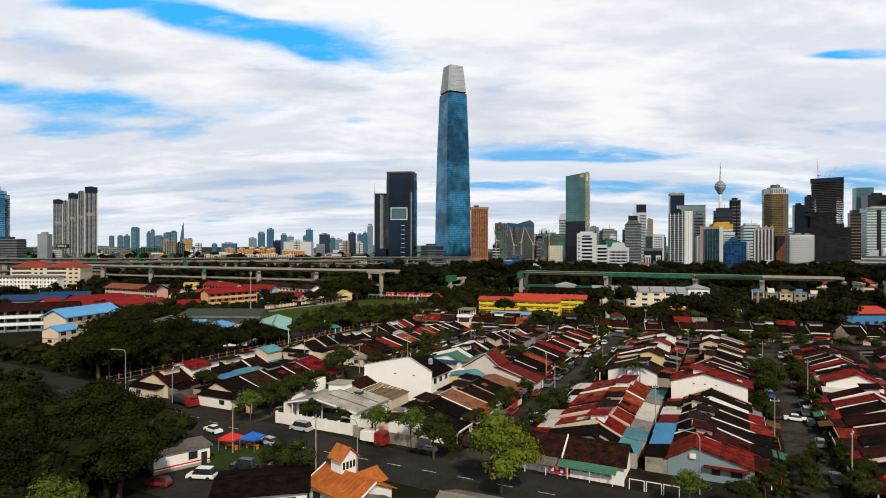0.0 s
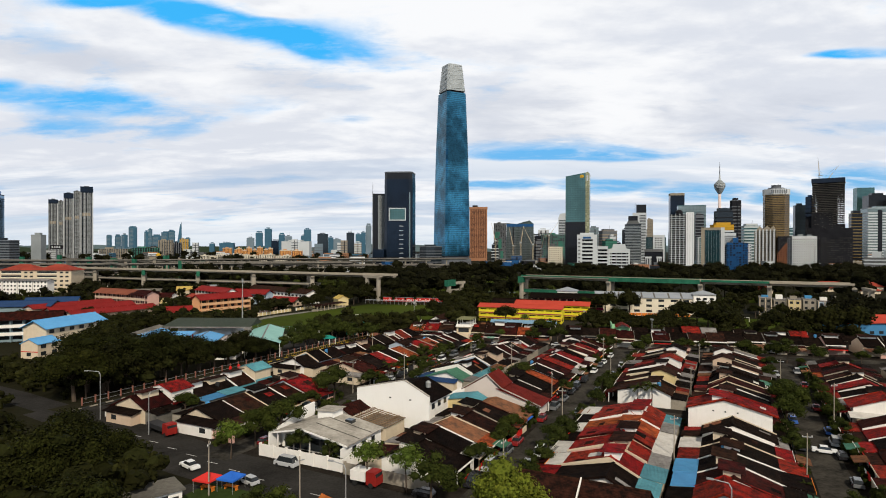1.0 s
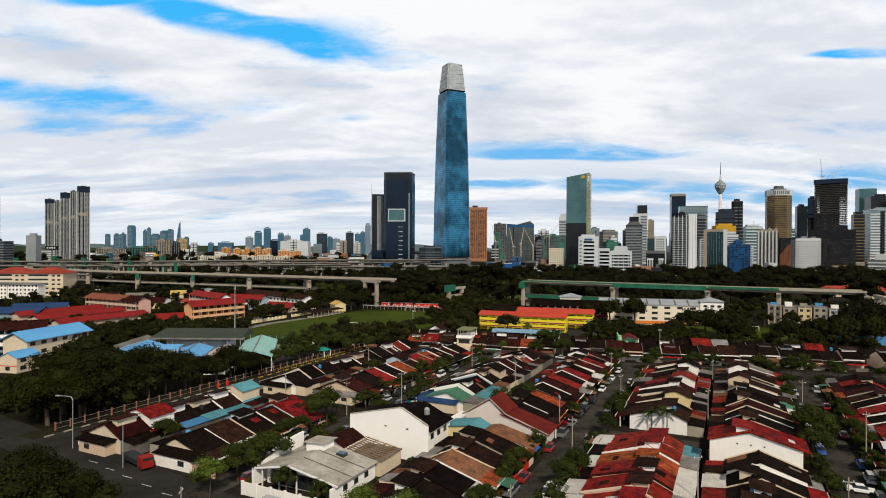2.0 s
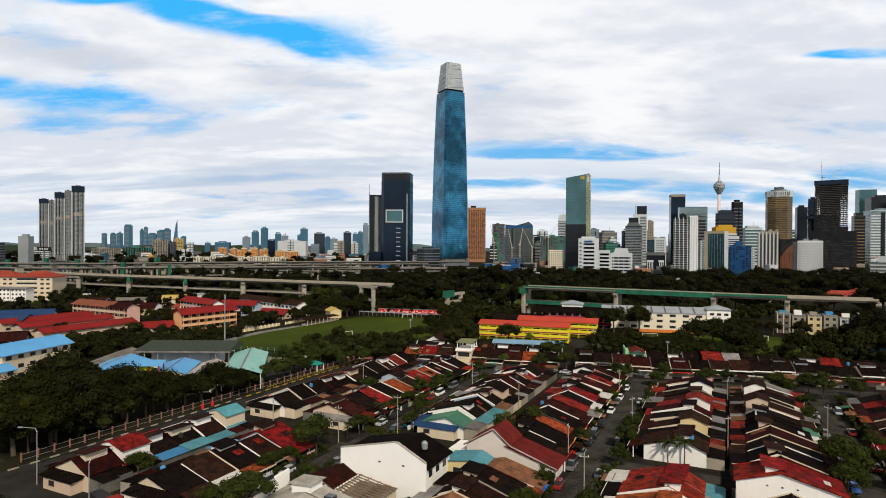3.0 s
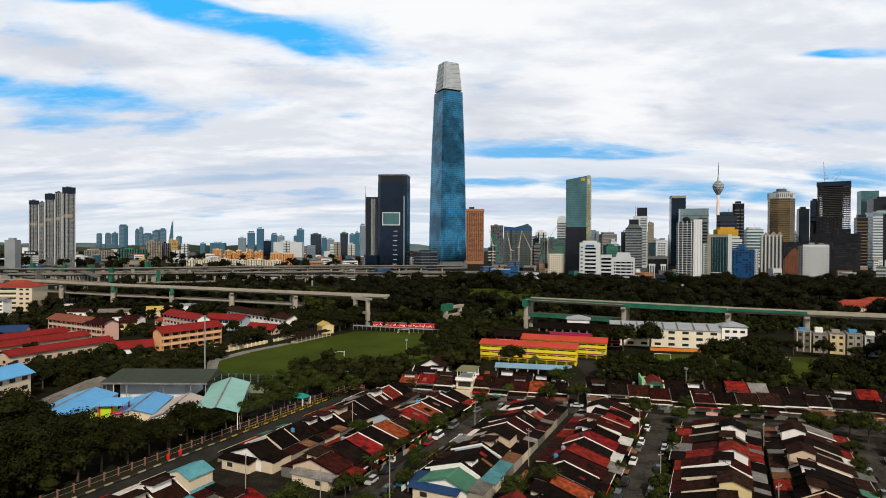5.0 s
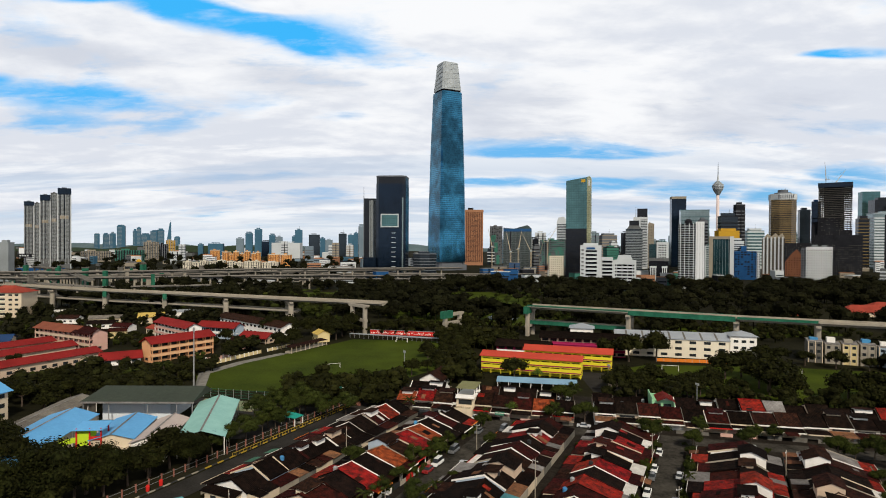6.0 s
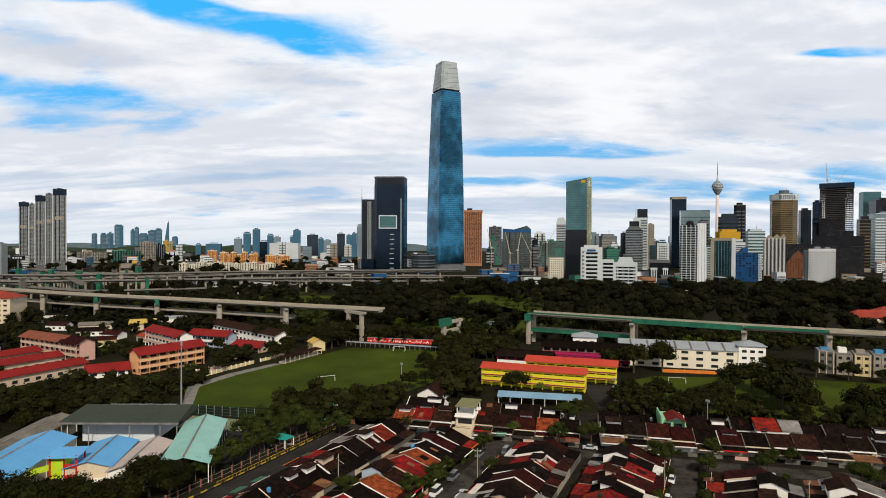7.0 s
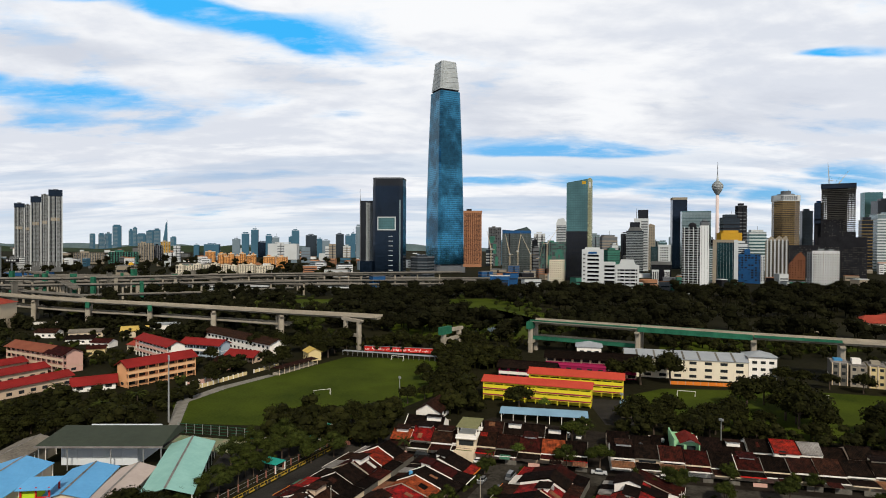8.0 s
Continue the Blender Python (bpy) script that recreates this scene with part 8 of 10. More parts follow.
# Far terrace, facing the cross street, with a second row back to back behind it.
def far_row(x0, y0, turn, roofs, special, rear_roofs, rear_special):
    along = Vector((math.cos(radians(turn)), math.sin(radians(turn)), 0))
    away = Vector((-along.y, along.x, 0))
    for i, ch in enumerate(roofs):
        if ch == " ":
            continue
        p = Vector((x0, y0, 0)) + along * (i + 1) * HOUSE_W
        kw = dict(roof=ch, deep=15.5, ridge=8.2, wall=rnd.choice(("white", "cream", "beige", "pink")), loft=rnd.choice(("", "", "", "cream", "white")), porch=rnd.choice("ddmdbdmu"), back=ch, rear="d", plain=True, face=True, lift=rnd.uniform(0.0, 1.3), trim=rnd.choice(("tile_dark", "tile_dark", "concrete_dk", "white")))
        kw.update(special.get(i, {}))
        house(pose(p.x, p.y, 0, 0, 0, turn + 90), **kw)
    for i, ch in enumerate(rear_roofs):
        if ch == " ":
            continue
        p = Vector((x0, y0, 0)) + along * i * HOUSE_W + away * 30.0
        kw = dict(roof=ch, deep=14.2, ridge=8.0, wall=rnd.choice(("white", "cream", "beige")), loft=rnd.choice(("", "", "", "white")), back=ch, rear="d", plain=True, lift=rnd.uniform(-0.4, 1.0), trim=rnd.choice(("tile_dark", "tile_dark", "concrete_dk", "white")))
        kw.update(rear_special.get(i, {}))
        house(pose(p.x, p.y, 0, 0, 0, turn - 90), **kw)


far_row(-15, 258.5, -15, "orbmbbmor", {0: dict(roof="o", wall="cream"), 2: dict(loft="cream"), 3: dict(roof="m", wall="white", gable=True), 7: dict(roof="o", gable=True), 8: dict(roof="d")},
        "dd dbddd ", {3: dict(roof="d", loft="white")})
far_row(48.5, 241.5, -13, "ddmddmddbdddddd", {0: dict(wall="white"), 3: dict(roof="m"), 5: dict(roof="m"), 7: dict(roof="b")},
        "dddmdddrgddddrdd", {7: dict(roof="r", two=True, lift=-1.2, wall="white", gable=True), 8: dict(roof="g", wall="white", lift=1.2)})
far_row(150.5, 218.0, -13, "dddrmdd", {3: dict(roof="r", wall="white", lift=0.6)}, "ddddrdd", {})
t = thing("terraced_house", "narrow three-storey cream house with open roof terrace and planters", "house", on_turn(5.6, 253.2, -15), "terraced houses")
part("wall", Shape().box(0, 6.0, 2.5, 13, 0, 5.8), "cream", t)
part("porch", Shape().box(0, 6.0, -2.0, 2.5, 0, 2.7).box(0.1, 5.9, -1.9, -1.75, 2.7, 3.5), "cream", t)
part("terrace_slab", Shape().box(-0.2, 6.2, 1.4, 13.2, 5.8, 6.1), "white", t)
for x in (0.1, 5.7):
    for y in (3.5, 8.0, 12.5):
        part("post", Shape().box(x, x + 0.25, y, y + 0.25, 6.1, 8.6), "white", t)
part("terrace_roof", Shape().box(-0.3, 6.3, 3.0, 13.2, 8.6, 8.85), "tin_olive", t)
part("terrace_rail", Shape().box(0, 6.0, 1.5, 1.58, 6.1, 7.0), "white", t)
part("window", Shape().box(0.8, 5.2, 2.42, 2.52, 3.6, 5.2), "window", t)
part("planter", Shape().box(0.6, 5.4, -1.4, -0.6, 2.7, 3.3), "leaf_light", t)

t = thing("terraced_house", "two-storey mint green house with open balcony and small red gable", "house", on_turn(68.6, 248.0, -13), "terraced houses")
part("wall", Shape().box(0, 7.0, 2.2, 11, 0, 6.6), "mint", t)
part("side_wall", Shape().prism([(0, 0), (0.35, 0), (0.35, 7.8), (0, 7.8)], "y", 0, 11).box(6.65, 7.0, 0, 2.2, 0, 6.4), "mint", t)
part("balcony", Shape().box(0.35, 6.65, 0, 2.2, 2.9, 3.15).box(0.35, 6.65, 0, 0.12, 3.15, 4.1), "mint", t)
part("window", Shape().box(0.9, 3.0, 2.12, 2.22, 3.5, 5.5).box(3.8, 6.2, 2.12, 2.22, 3.5, 5.5), "window", t)
part("roof", slab(slab(Shape(), 1.6, 6.7, 4.4, 8.0, 0.2, 9), 4.4, 8.0, 7.3, 6.6, 0.2, 9), "tile_maroon_lit", t)
part("gable", Shape().prism([(1.8, 6.6), (7.0, 6.6), (4.4, 7.8)], "y", 2.2, 8.8), "white", t)

# ---------------------------------------------------------------- trees
def rough_ball(rng, centre, radius, squash, n_lat=4, n_lon=6):
    """A lumpy closed core for a clump of foliage."""
    verts, faces = [], []
    for i in range(n_lat + 1):
        th = math.pi * i / n_lat
        for j in range(n_lon):
            ph = 2 * math.pi * (j + 0.5 * (i % 2)) / n_lon
            k = radius * rng.uniform(0.72, 1.0)
            verts.append((centre[0] + k * math.sin(th) * math.cos(ph), centre[1] + k * math.sin(th) * math.sin(ph), centre[2] + k * squash * math.cos(th)))
    for i in range(n_lat):
        for j in range(n_lon):
            faces.append((i * n_lon + j, (i + 1) * n_lon + j, (i + 1) * n_lon + (j + 1) % n_lon, i * n_lon + (j + 1) % n_lon))
    return verts, faces


def foliage(shape, rng, clumps, leaf, per, squash=0.75, core=0.8):
    """Clumps (centre, radius): each a lumpy core under a ragged skin of small leaf sprays."""
    for c, r in clumps:
        if core:
            shape.add(*rough_ball(rng, c, r * core, squash))
        for _ in range(int(per * r * r)):
            z = rng.uniform(-0.55, 1.0)
            ph = rng.uniform(0, 2 * math.pi)
            q = math.sqrt(max(0.0, 1 - z * z))
            n = Vector((q * math.cos(ph), q * math.sin(ph), z))
            k = r * rng.uniform(0.78, 1.14)
            p = Vector(c) + Vector((n.x * k, n.y * k, n.z * k * squash))
            n = (n + Vector((rng.uniform(-0.8, 0.8), rng.uniform(-0.8, 0.8), rng.uniform(-0.3, 0.8)))).normalized()
            a = n.cross(Vector((rng.uniform(-1, 1), rng.uniform(-1, 1), rng.uniform(-1, 1)))).normalized()
            b = n.cross(a)
            s = leaf * rng.uniform(0.6, 1.35)
            shape.add([p + a * s, p + b * s * 0.55, p - a * s * 0.9, p - b * s * 0.6], [(0, 1, 2, 3)])


def crown_mesh(seed, radius, height, base, n, leaf, per, material, flat=0.7, core=0.8):
    rng = random.Random(seed)
    clumps = []
    for i in range(n):
        ph, q = rng.uniform(0, 2 * math.pi), math.sqrt(rng.random())
        x, y = radius * 0.72 * q * math.cos(ph), radius * 0.72 * q * math.sin(ph)
        z = base + (height - base) * (0.30 + 0.42 * (1 - q * q) * rng.uniform(0.5, 1.2) + rng.uniform(-0.12, 0.1))
        clumps.append(((x, y, z), radius * rng.uniform(0.26, 0.42)))
    s = Shape()
    foliage(s, rng, clumps, leaf, per, flat, core)
    return s.mesh("crown", M[material]), clumps


def trunk_mesh(seed, clumps, base, thick):
    rng = random.Random(seed)
    s = Shape()
    fork = (rng.uniform(-0.3, 0.3), rng.uniform(-0.3, 0.3), base * 0.8)
    s.tube((0, 0, -0.1), fork, thick, thick * 0.72, 8)
    for c, r in clumps[:7]:
        mid = ((fork[0] + c[0]) / 2 + rng.uniform(-0.4, 0.4), (fork[1] + c[1]) / 2, (fork[2] * 0.45 + c[2] * 0.55))
        s.tube(fork, mid, thick * 0.5, thick * 0.3, 6).tube(mid, c, thick * 0.3, thick * 0.1, 5)
    return s.mesh("trunk", M["bark"])


TREES = {}


def tree_kind(key, label, seed, radius, height, base, n, leaf, per, material, thick, flat=0.7, core=0.8):
    crown, clumps = crown_mesh(seed, radius, height, base, n, leaf, per, material, flat, core)
    TREES[key] = (crown, trunk_mesh(seed, clumps, base + (height - base) * 0.3, thick), label)


def tree(key, x, y, size=1.0, turn=None, tall=1.0):
    crown, trunk, label = TREES[key]
    if key == "shrub":
        ob = part("shrub", crown, None, m=Matrix.LocRotScale((x, y, -0.62 * size), Euler((0, 0, rnd.uniform(0, 6.28))), (size, size, size)))
        return tagged(ob, label, "shrub", "shrubs")
    t = thing("tree", label, "tree", Matrix.LocRotScale((x, y, 0), Euler((0, 0, rnd.uniform(0, 6.28) if turn is None else turn)), (size, size, size * tall)), "trees")
    part("trunk", trunk, None, t)
    part("crown", crown, None, t)
    return t


tree_kind("rain_a", "wide dark green rain tree with spreading crown", 1, 9.0, 13.0, 4.0, 26, 0.40, 17, "leaf", 0.5, 0.6)
tree_kind("rain_b", "broad dark green shade tree with layered crown", 2, 8.0, 14.0, 4.0, 24, 0.40, 17, "leaf", 0.45, 0.65)
tree_kind("near_a", "wide shade tree with a thick domed crown", 21, 9.0, 13.5, 3.6, 34, 0.25, 48, "leaf_shade", 0.5, 0.62, 0.74)
tree_kind("near_b", "broad dark shade tree with dense leaves", 22, 7.5, 13.0, 3.2, 30, 0.25, 48, "leaf_shade", 0.45, 0.7, 0.74)
tree_kind("far_a", "broad dark green shade tree near the schools", 12, 8.0, 13.0, 3.0, 22, 0.62, 8, "leaf", 0.45, 0.65)
tree_kind("far_b", "dense dark green tree beside the playing field", 13, 6.5, 12.5, 2.5, 20, 0.58, 9, "leaf", 0.40, 0.8)
tree_kind("mid_a", "rounded green street tree with dense leaves", 3, 4.2, 8.5, 2.4, 20, 0.19, 66, "leaf_mid", 0.22)
tree_kind("mid_b", "uneven green garden tree", 4, 3.6, 7.5, 2.0, 17, 0.18, 70, "leaf_mid", 0.18)
tree_kind("light", "slender young tree with light green leaves", 5, 3.4, 8.0, 3.2, 17, 0.16, 80, "leaf_light", 0.14, 0.8, 0.55)
tree_kind("dark_a", "tall dark green tree", 6, 5.5, 13.0, 3.0, 20, 0.40, 24, "leaf", 0.32, 0.9)
tree_kind("bright", "broad roadside tree with yellow-green leaves", 8, 5.0, 10.0, 2.6, 24, 0.19, 70, "leaf_bright", 0.25, 0.75)
tree_kind("shrub", "low green garden shrub", 7, 1.7, 2.6, 0.2, 9, 0.15, 80, "leaf_mid", 0.08)


def woodland(name, label, area, count, seed, size, material="leaf_far", keep=None, leaf=0.8, per=2.4):
    """Far trees that nobody could count: one mesh of ragged crowns."""
    rng = random.Random(seed)
    s = Shape()
    x0, x1, y0, y1 = area
    n = 0
    while n < count:
        x, y = rng.uniform(x0, x1), rng.uniform(y0, y1)
        if keep and not keep(x, y):
            continue
        n += 1
        k = size * rng.uniform(0.65, 1.35)
        h = k * rng.uniform(1.2, 2.1)
        clumps = [((x + rng.uniform(-0.55, 0.55) * k, y + rng.uniform(-0.55, 0.55) * k, h * rng.uniform(0.45, 0.95)), k * rng.uniform(0.42, 0.68)) for _ in range(5)]
        s.box(x - 0.3, x + 0.3, y - 0.3, y + 0.3, -0.1, h * 0.6)
        foliage(s, rng, clumps, leaf, per, 0.8, 0.92)
    ob = part(name, s, material)
    return tagged(ob, label, "woodland", "", "stuff")


def palm_meshes():
    rng = random.Random(9)
    s = Shape()
    for i in range(16):
        ph, lift = 2 * math.pi * i / 16 + rng.uniform(-0.2, 0.2), rng.uniform(0.1, 1.0)
        last = None
        for j in range(6):
            r = 0.55 * j
            z = 6.0 + lift * r - 0.20 * r * r
            c, d = Vector((r * math.cos(ph), r * math.sin(ph), z)), Vector((-math.sin(ph), math.cos(ph), 0)) * (0.42 - 0.055 * j)
            now = (c + d - Vector((0, 0, 0.15)), c, c - d - Vector((0, 0, 0.15)))
            if last:
                s.add([last[0], last[1], last[2], now[2], now[1], now[0]], [(0, 1, 4, 5), (1, 2, 3, 4)])
            last = now
    t = Shape().tube((0, 0, -0.1), (0.2, 0.1, 3), 0.17, 0.14, 7).tube((0.2, 0.1, 3), (0, 0, 6.1), 0.14, 0.11, 7)
    TREES["palm"] = (s.mesh("crown", M["leaf_mid"]), t.mesh("trunk", M["bark"]), "palm tree with arching green fronds")


palm_meshes()


def in_golf(x, y):
    fairway = ((x + 132) / 27) ** 2 + ((y - 668) / 72) ** 2 < 1 or ((x - 40) / 34) ** 2 + ((y - 660) / 95) ** 2 < 1 or ((x - 70) / 34) ** 2 + ((y - 570) / 56) ** 2 < 1 or ((x + 121) / 14) ** 2 + ((y - 650) / 12) ** 2 < 1 or ((x + 79) / 10) ** 2 + ((y - 675) / 24) ** 2 < 1 or ((x - 44) / 20) ** 2 + ((y - 625) / 34) ** 2 < 1 or ((x - 48) / 16) ** 2 + ((y - 515) / 22) ** 2 < 1 or ((x + 190) / 30) ** 2 + ((y - 765) / 22) ** 2 < 1
    return not fairway


def right_of_viaduct(x, y):
    return y > 448 - 0.52 * (x - 56) and in_golf(x, y) and not (225 < x < 390 and 480 < y < 565)


woodland("woodland", "dense dark belt of golf course trees", (-60, 560, 440, 780), 560, 21, 7.4, keep=right_of_viaduct)
woodland("woodland", "dark trees along the far edge of the golf course", (-330, 60, 500, 800), 340, 22, 6.5, keep=lambda x, y: in_golf(x, y) and y > 482 - 0.40 * (x + 100))
woodland("woodland", "lighter green trees scattered on the golf course", (-150, 110, 450, 740), 80, 31, 3.6, "leaf_mid", keep=lambda x, y: y > 482 - 0.40 * (x + 100) and y > 448 - 0.52 * (x - 56), leaf=0.5, per=4.5)
woodland("woodland", "green trees under and beyond the viaduct", (-330, -60, 452, 640), 130, 32, 4.2, "leaf_mid", keep=lambda x, y: y > 486 - 0.40 * (x + 100), leaf=0.6, per=3.5)
woodland("woodland", "dark trees at the foot of the city towers", (-60, 800, 760, 830), 200, 23, 7.5)
woodland("woodland", "low trees beyond the elevated highways", (-1300, -150, 900, 1900), 220, 24, 9.0, leaf=1.4, per=1.2)
woodland("woodland", "scattered trees between school roofs and the viaduct", (-420, -95, 400, 520), 150, 25, 3.8, keep=lambda x, y: y < 470 - 0.40 * (x + 100) and y > 432 - 0.32 * (x + 95))
woodland("woodland", "dark trees between the lawn and the viaduct", (88, 330, 270, 420), 110, 26, 6.0, keep=lambda x, y: x > 186 and y < 345 - 0.3 * (x - 200) and y > 265 and not (164 < x < 202 and y < 290) and not (x < 205 and 292 < y))
woodland("woodland", "shrubs and small trees on the ground below the viaduct ends", (-60, 60, 405, 470), 120, 35, 2.6, "leaf", keep=lambda x, y: y > 412 - 0.2 * x and y > 420, leaf=0.45, per=5.0)
woodland("woodland", "shrubs and small trees below the netted viaduct", (60, 262, 392, 470), 190, 36, 3.0, "leaf", keep=lambda x, y: y > 436 - 0.5 * (x - 60), leaf=0.45, per=5.0)
woodland("woodland", "low trees across the left school grounds", (-420, -190, 250, 420), 90, 27, 5.0, keep=lambda x, y: x < -262 or (y > 392 and x < -226))

BUILT = [(-133 + 0.588 * k, 333 + 0.809 * k, 9) for k in range(0, 34, 4)] + [(-139 + 6 * k, 336 - 3 * k, 8) for k in range(3)] + [(-224 + 0.879 * k, 389 - 0.477 * k, 10) for k in range(0, 52, 5)]
for x0, y0 in ((-181.4, 302), (-203, 319), (-222, 332)):
    BUILT += [(x0 - 3 + 0.454 * k, y0 + 1 + 0.891 * k, 9) for k in range(-3, 49, 5)]
BUILT += [(-144, 335, 12), (-128, 326, 10), (-152, 400, 20), (-130, 408, 18), (-112, 397, 16), (-120, 440, 30), (-240, 345, 24), (-206, 475, 14), (-200, 492, 14), (-226, 446, 12), (-206, 438, 10), (-240, 472, 12), (-292, 508, 16), (-72, 404, 8), (-180, 430, 14), (-192, 410, 9), (-166, 362, 10)]


def clear_of_roofs(x, y):
    return all((x - a) ** 2 + (y - b) ** 2 > r * r for a, b, r in BUILT)


woodland("undergrowth", "dark trees and bushes filling the school grounds", (-330, -92, 262, 500), 230, 33, 2.6, "leaf", lambda x, y: y < 462 - 0.40 * (x + 100) and not (x > -106 and y < 420) and clear_of_roofs(x, y), 0.45, 5.0)
woodland("undergrowth", "greener bushes and small trees between the school blocks", (-330, -92, 300, 500), 90, 34, 2.2, "leaf_mid", lambda x, y: y < 462 - 0.40 * (x + 100) and not (x > -106 and y < 420) and clear_of_roofs(x, y), 0.4, 6.0)

PLACES = random.Random(5)
# Shade trees in the foreground and the dark belt in front of the school.
for k, x, y, sz in (("near_a", -64, 112, 0.78), ("near_b", -84, 122, 0.6), ("near_a", -56, 97, 0.95), ("near_b", -74, 98, 1.0), ("near_b", -46, 84, 0.85), ("near_a", -60, 80, 0.85),
                    ("light", -46, 70, 1.1), ("near_a", -96, 110, 0.7), ("near_b", -66, 88, 0.9), ("near_a", -78, 108, 0.75), ("near_b", -54, 108, 0.7)):
    tree(k, x, y, sz)
for u0, v0 in itertools.product(range(-226, -148, 12), range(113, 196, 11)):
    x, y, _ = uv(u0 + PLACES.uniform(-4, 4), v0 + PLACES.uniform(-4, 4))
    if -60 < x or (x > -126 and y > 178) or (x < -114 and y > 186):
        continue
    bearing, size = x / (y - 10), PLACES.uniform(0.85, 1.08)
    if bearing < -0.64:
        size = min(size, (38 - 0.181 * (y - 10)) / 15)
        if size < 0.28:
            continue
    tree(PLACES.choice(("rain_a", "rain_b", "rain_a")), x, y, size)
for v0 in range(170, 212, 6):
    tree(PLACES.choice(("mid_a", "mid_b", "mid_a")), *uv(-149.6 + PLACES.uniform(-0.6, 0.4), v0)[:2], PLACES.uniform(0.7, 1.0))
for v0 in range(104, 168, 6):
    tree(PLACES.choice(("rain_b", "far_b", "dark_a")), *uv(-151.5 + PLACES.uniform(-1.5, 0.8), v0)[:2], PLACES.uniform(0.62, 0.85))
for v0 in range(112, 150, 9):
    tree(PLACES.choice(("rain_b", "far_b", "rain_a")), *uv(-155 + PLACES.uniform(-2, 1), v0)[:2], PLACES.uniform(0.8, 0.98) if v0 < 142 else PLACES.uniform(0.45, 0.6))


def grove(kinds, spots, lo, hi):
    for x, y in spots:
        tree(PLACES.choice(kinds), x + PLACES.uniform(-1, 1), y + PLACES.uniform(-1, 1), PLACES.uniform(lo, hi))


FARS = ("far_a", "far_b", "far_b")
# Left school grounds.
grove(FARS, [(-122, 272), (-134, 276), (-146, 284), (-110, 278), (-98, 282), (-112, 296), (-126, 300), (-138, 306), (-150, 300), (-104, 308), (-100, 346), (-160, 286), (-130, 258), (-142, 264), (-120, 308)], 0.5, 0.7)
grove(("palm",), [(-118, 290), (-112, 300), (-150, 314), (-158, 270), (-164, 262)], 1.0, 1.3)
grove(FARS, [(-208, 300), (-222, 296), (-236, 318), (-226, 352), (-238, 372), (-206, 400), (-190, 396), (-154, 372), (-162, 388), (-128, 384), (-120, 396), (-176, 404), (-200, 274), (-214, 262)], 0.5, 0.75)
grove(FARS, [(-83, 374), (-78, 382), (-88, 388), (-64, 414), (-58, 420), (-70, 424), (-52, 424), (-84, 402), (-98, 372), (-104, 360)], 0.6, 0.85)
# Edge of the football field and along the yellow school.
grove(FARS, [(-54, 282), (-46, 278), (-38, 284), (-30, 288), (-24, 280), (-18, 292), (-10, 314), (-4, 320), (2, 330), (-2, 340), (4, 350), (8, 340), (-4, 352), (10, 362), (10, 376), (16, 386), (-40, 262), (-32, 268)], 0.55, 0.78)
grove(("mid_a", "mid_b"), [(-50, 250), (-44, 256), (-56, 258), (-58, 246), (-48, 266), (-52, 240), (-36, 250), (-30, 256)], 1.0, 1.3)
grove(FARS, [(14, 400), (22, 396), (28, 404), (20, 412), (34, 396), (30, 416), (26, 384), (18, 424), (36, 410), (44, 400), (40, 388)], 0.6, 0.85)
grove(FARS, [(68, 284), (80, 276), (90, 272), (104, 268), (125, 268), (132, 276), (128, 286), (112, 280), (74, 276)], 0.6, 0.85)
grove(("far_a", "far_b"), [(122, 308), (131, 312), (137, 302), (128, 292), (134, 286), (126, 282)], 0.95, 1.15)
grove(("far_a", "far_b"), [(150, 262), (158, 268), (166, 262), (160, 276), (172, 270), (148, 270), (180, 264)], 0.9, 1.15)
grove(FARS, [(72, 290), (78, 284), (84, 290), (92, 284), (98, 288), (88, 278), (104, 282)], 0.65, 0.85)
grove(FARS, [(140, 258), (150, 255)], 0.5, 0.6)
grove(("far_a", "far_b"), [(-66, 416), (-58, 424), (-78, 424), (-88, 418), (-94, 432), (-102, 424), (-70, 434), (-54, 436), (-60, 408), (-30, 424), (-20, 430), (-8, 426), (16, 432), (24, 436)], 0.8, 1.1)
tree("light", 41, 300, 0.8), tree("far_b", 32, 304, 0.95)
tree("far_b", 164, 340, 0.8), tree("far_b", 174, 337, 0.7), tree("far_a", 184, 330, 0.7), tree("far_b", 196, 325, 0.6), tree("far_b", 158, 346, 0.8), tree("far_b", 99, 281, 0.8), tree("far_a", 106, 287, 0.8), tree("far_b", 94, 276, 0.75), tree("far_b", 93, 345, 1.3), tree("far_a", 108, 349, 1.15), tree("far_b", 84, 350, 1.0), tree("mid_a", 46, 244, 1.0), tree("mid_a", 43, 264, 1.1), tree("mid_b", 49, 272, 1.0)
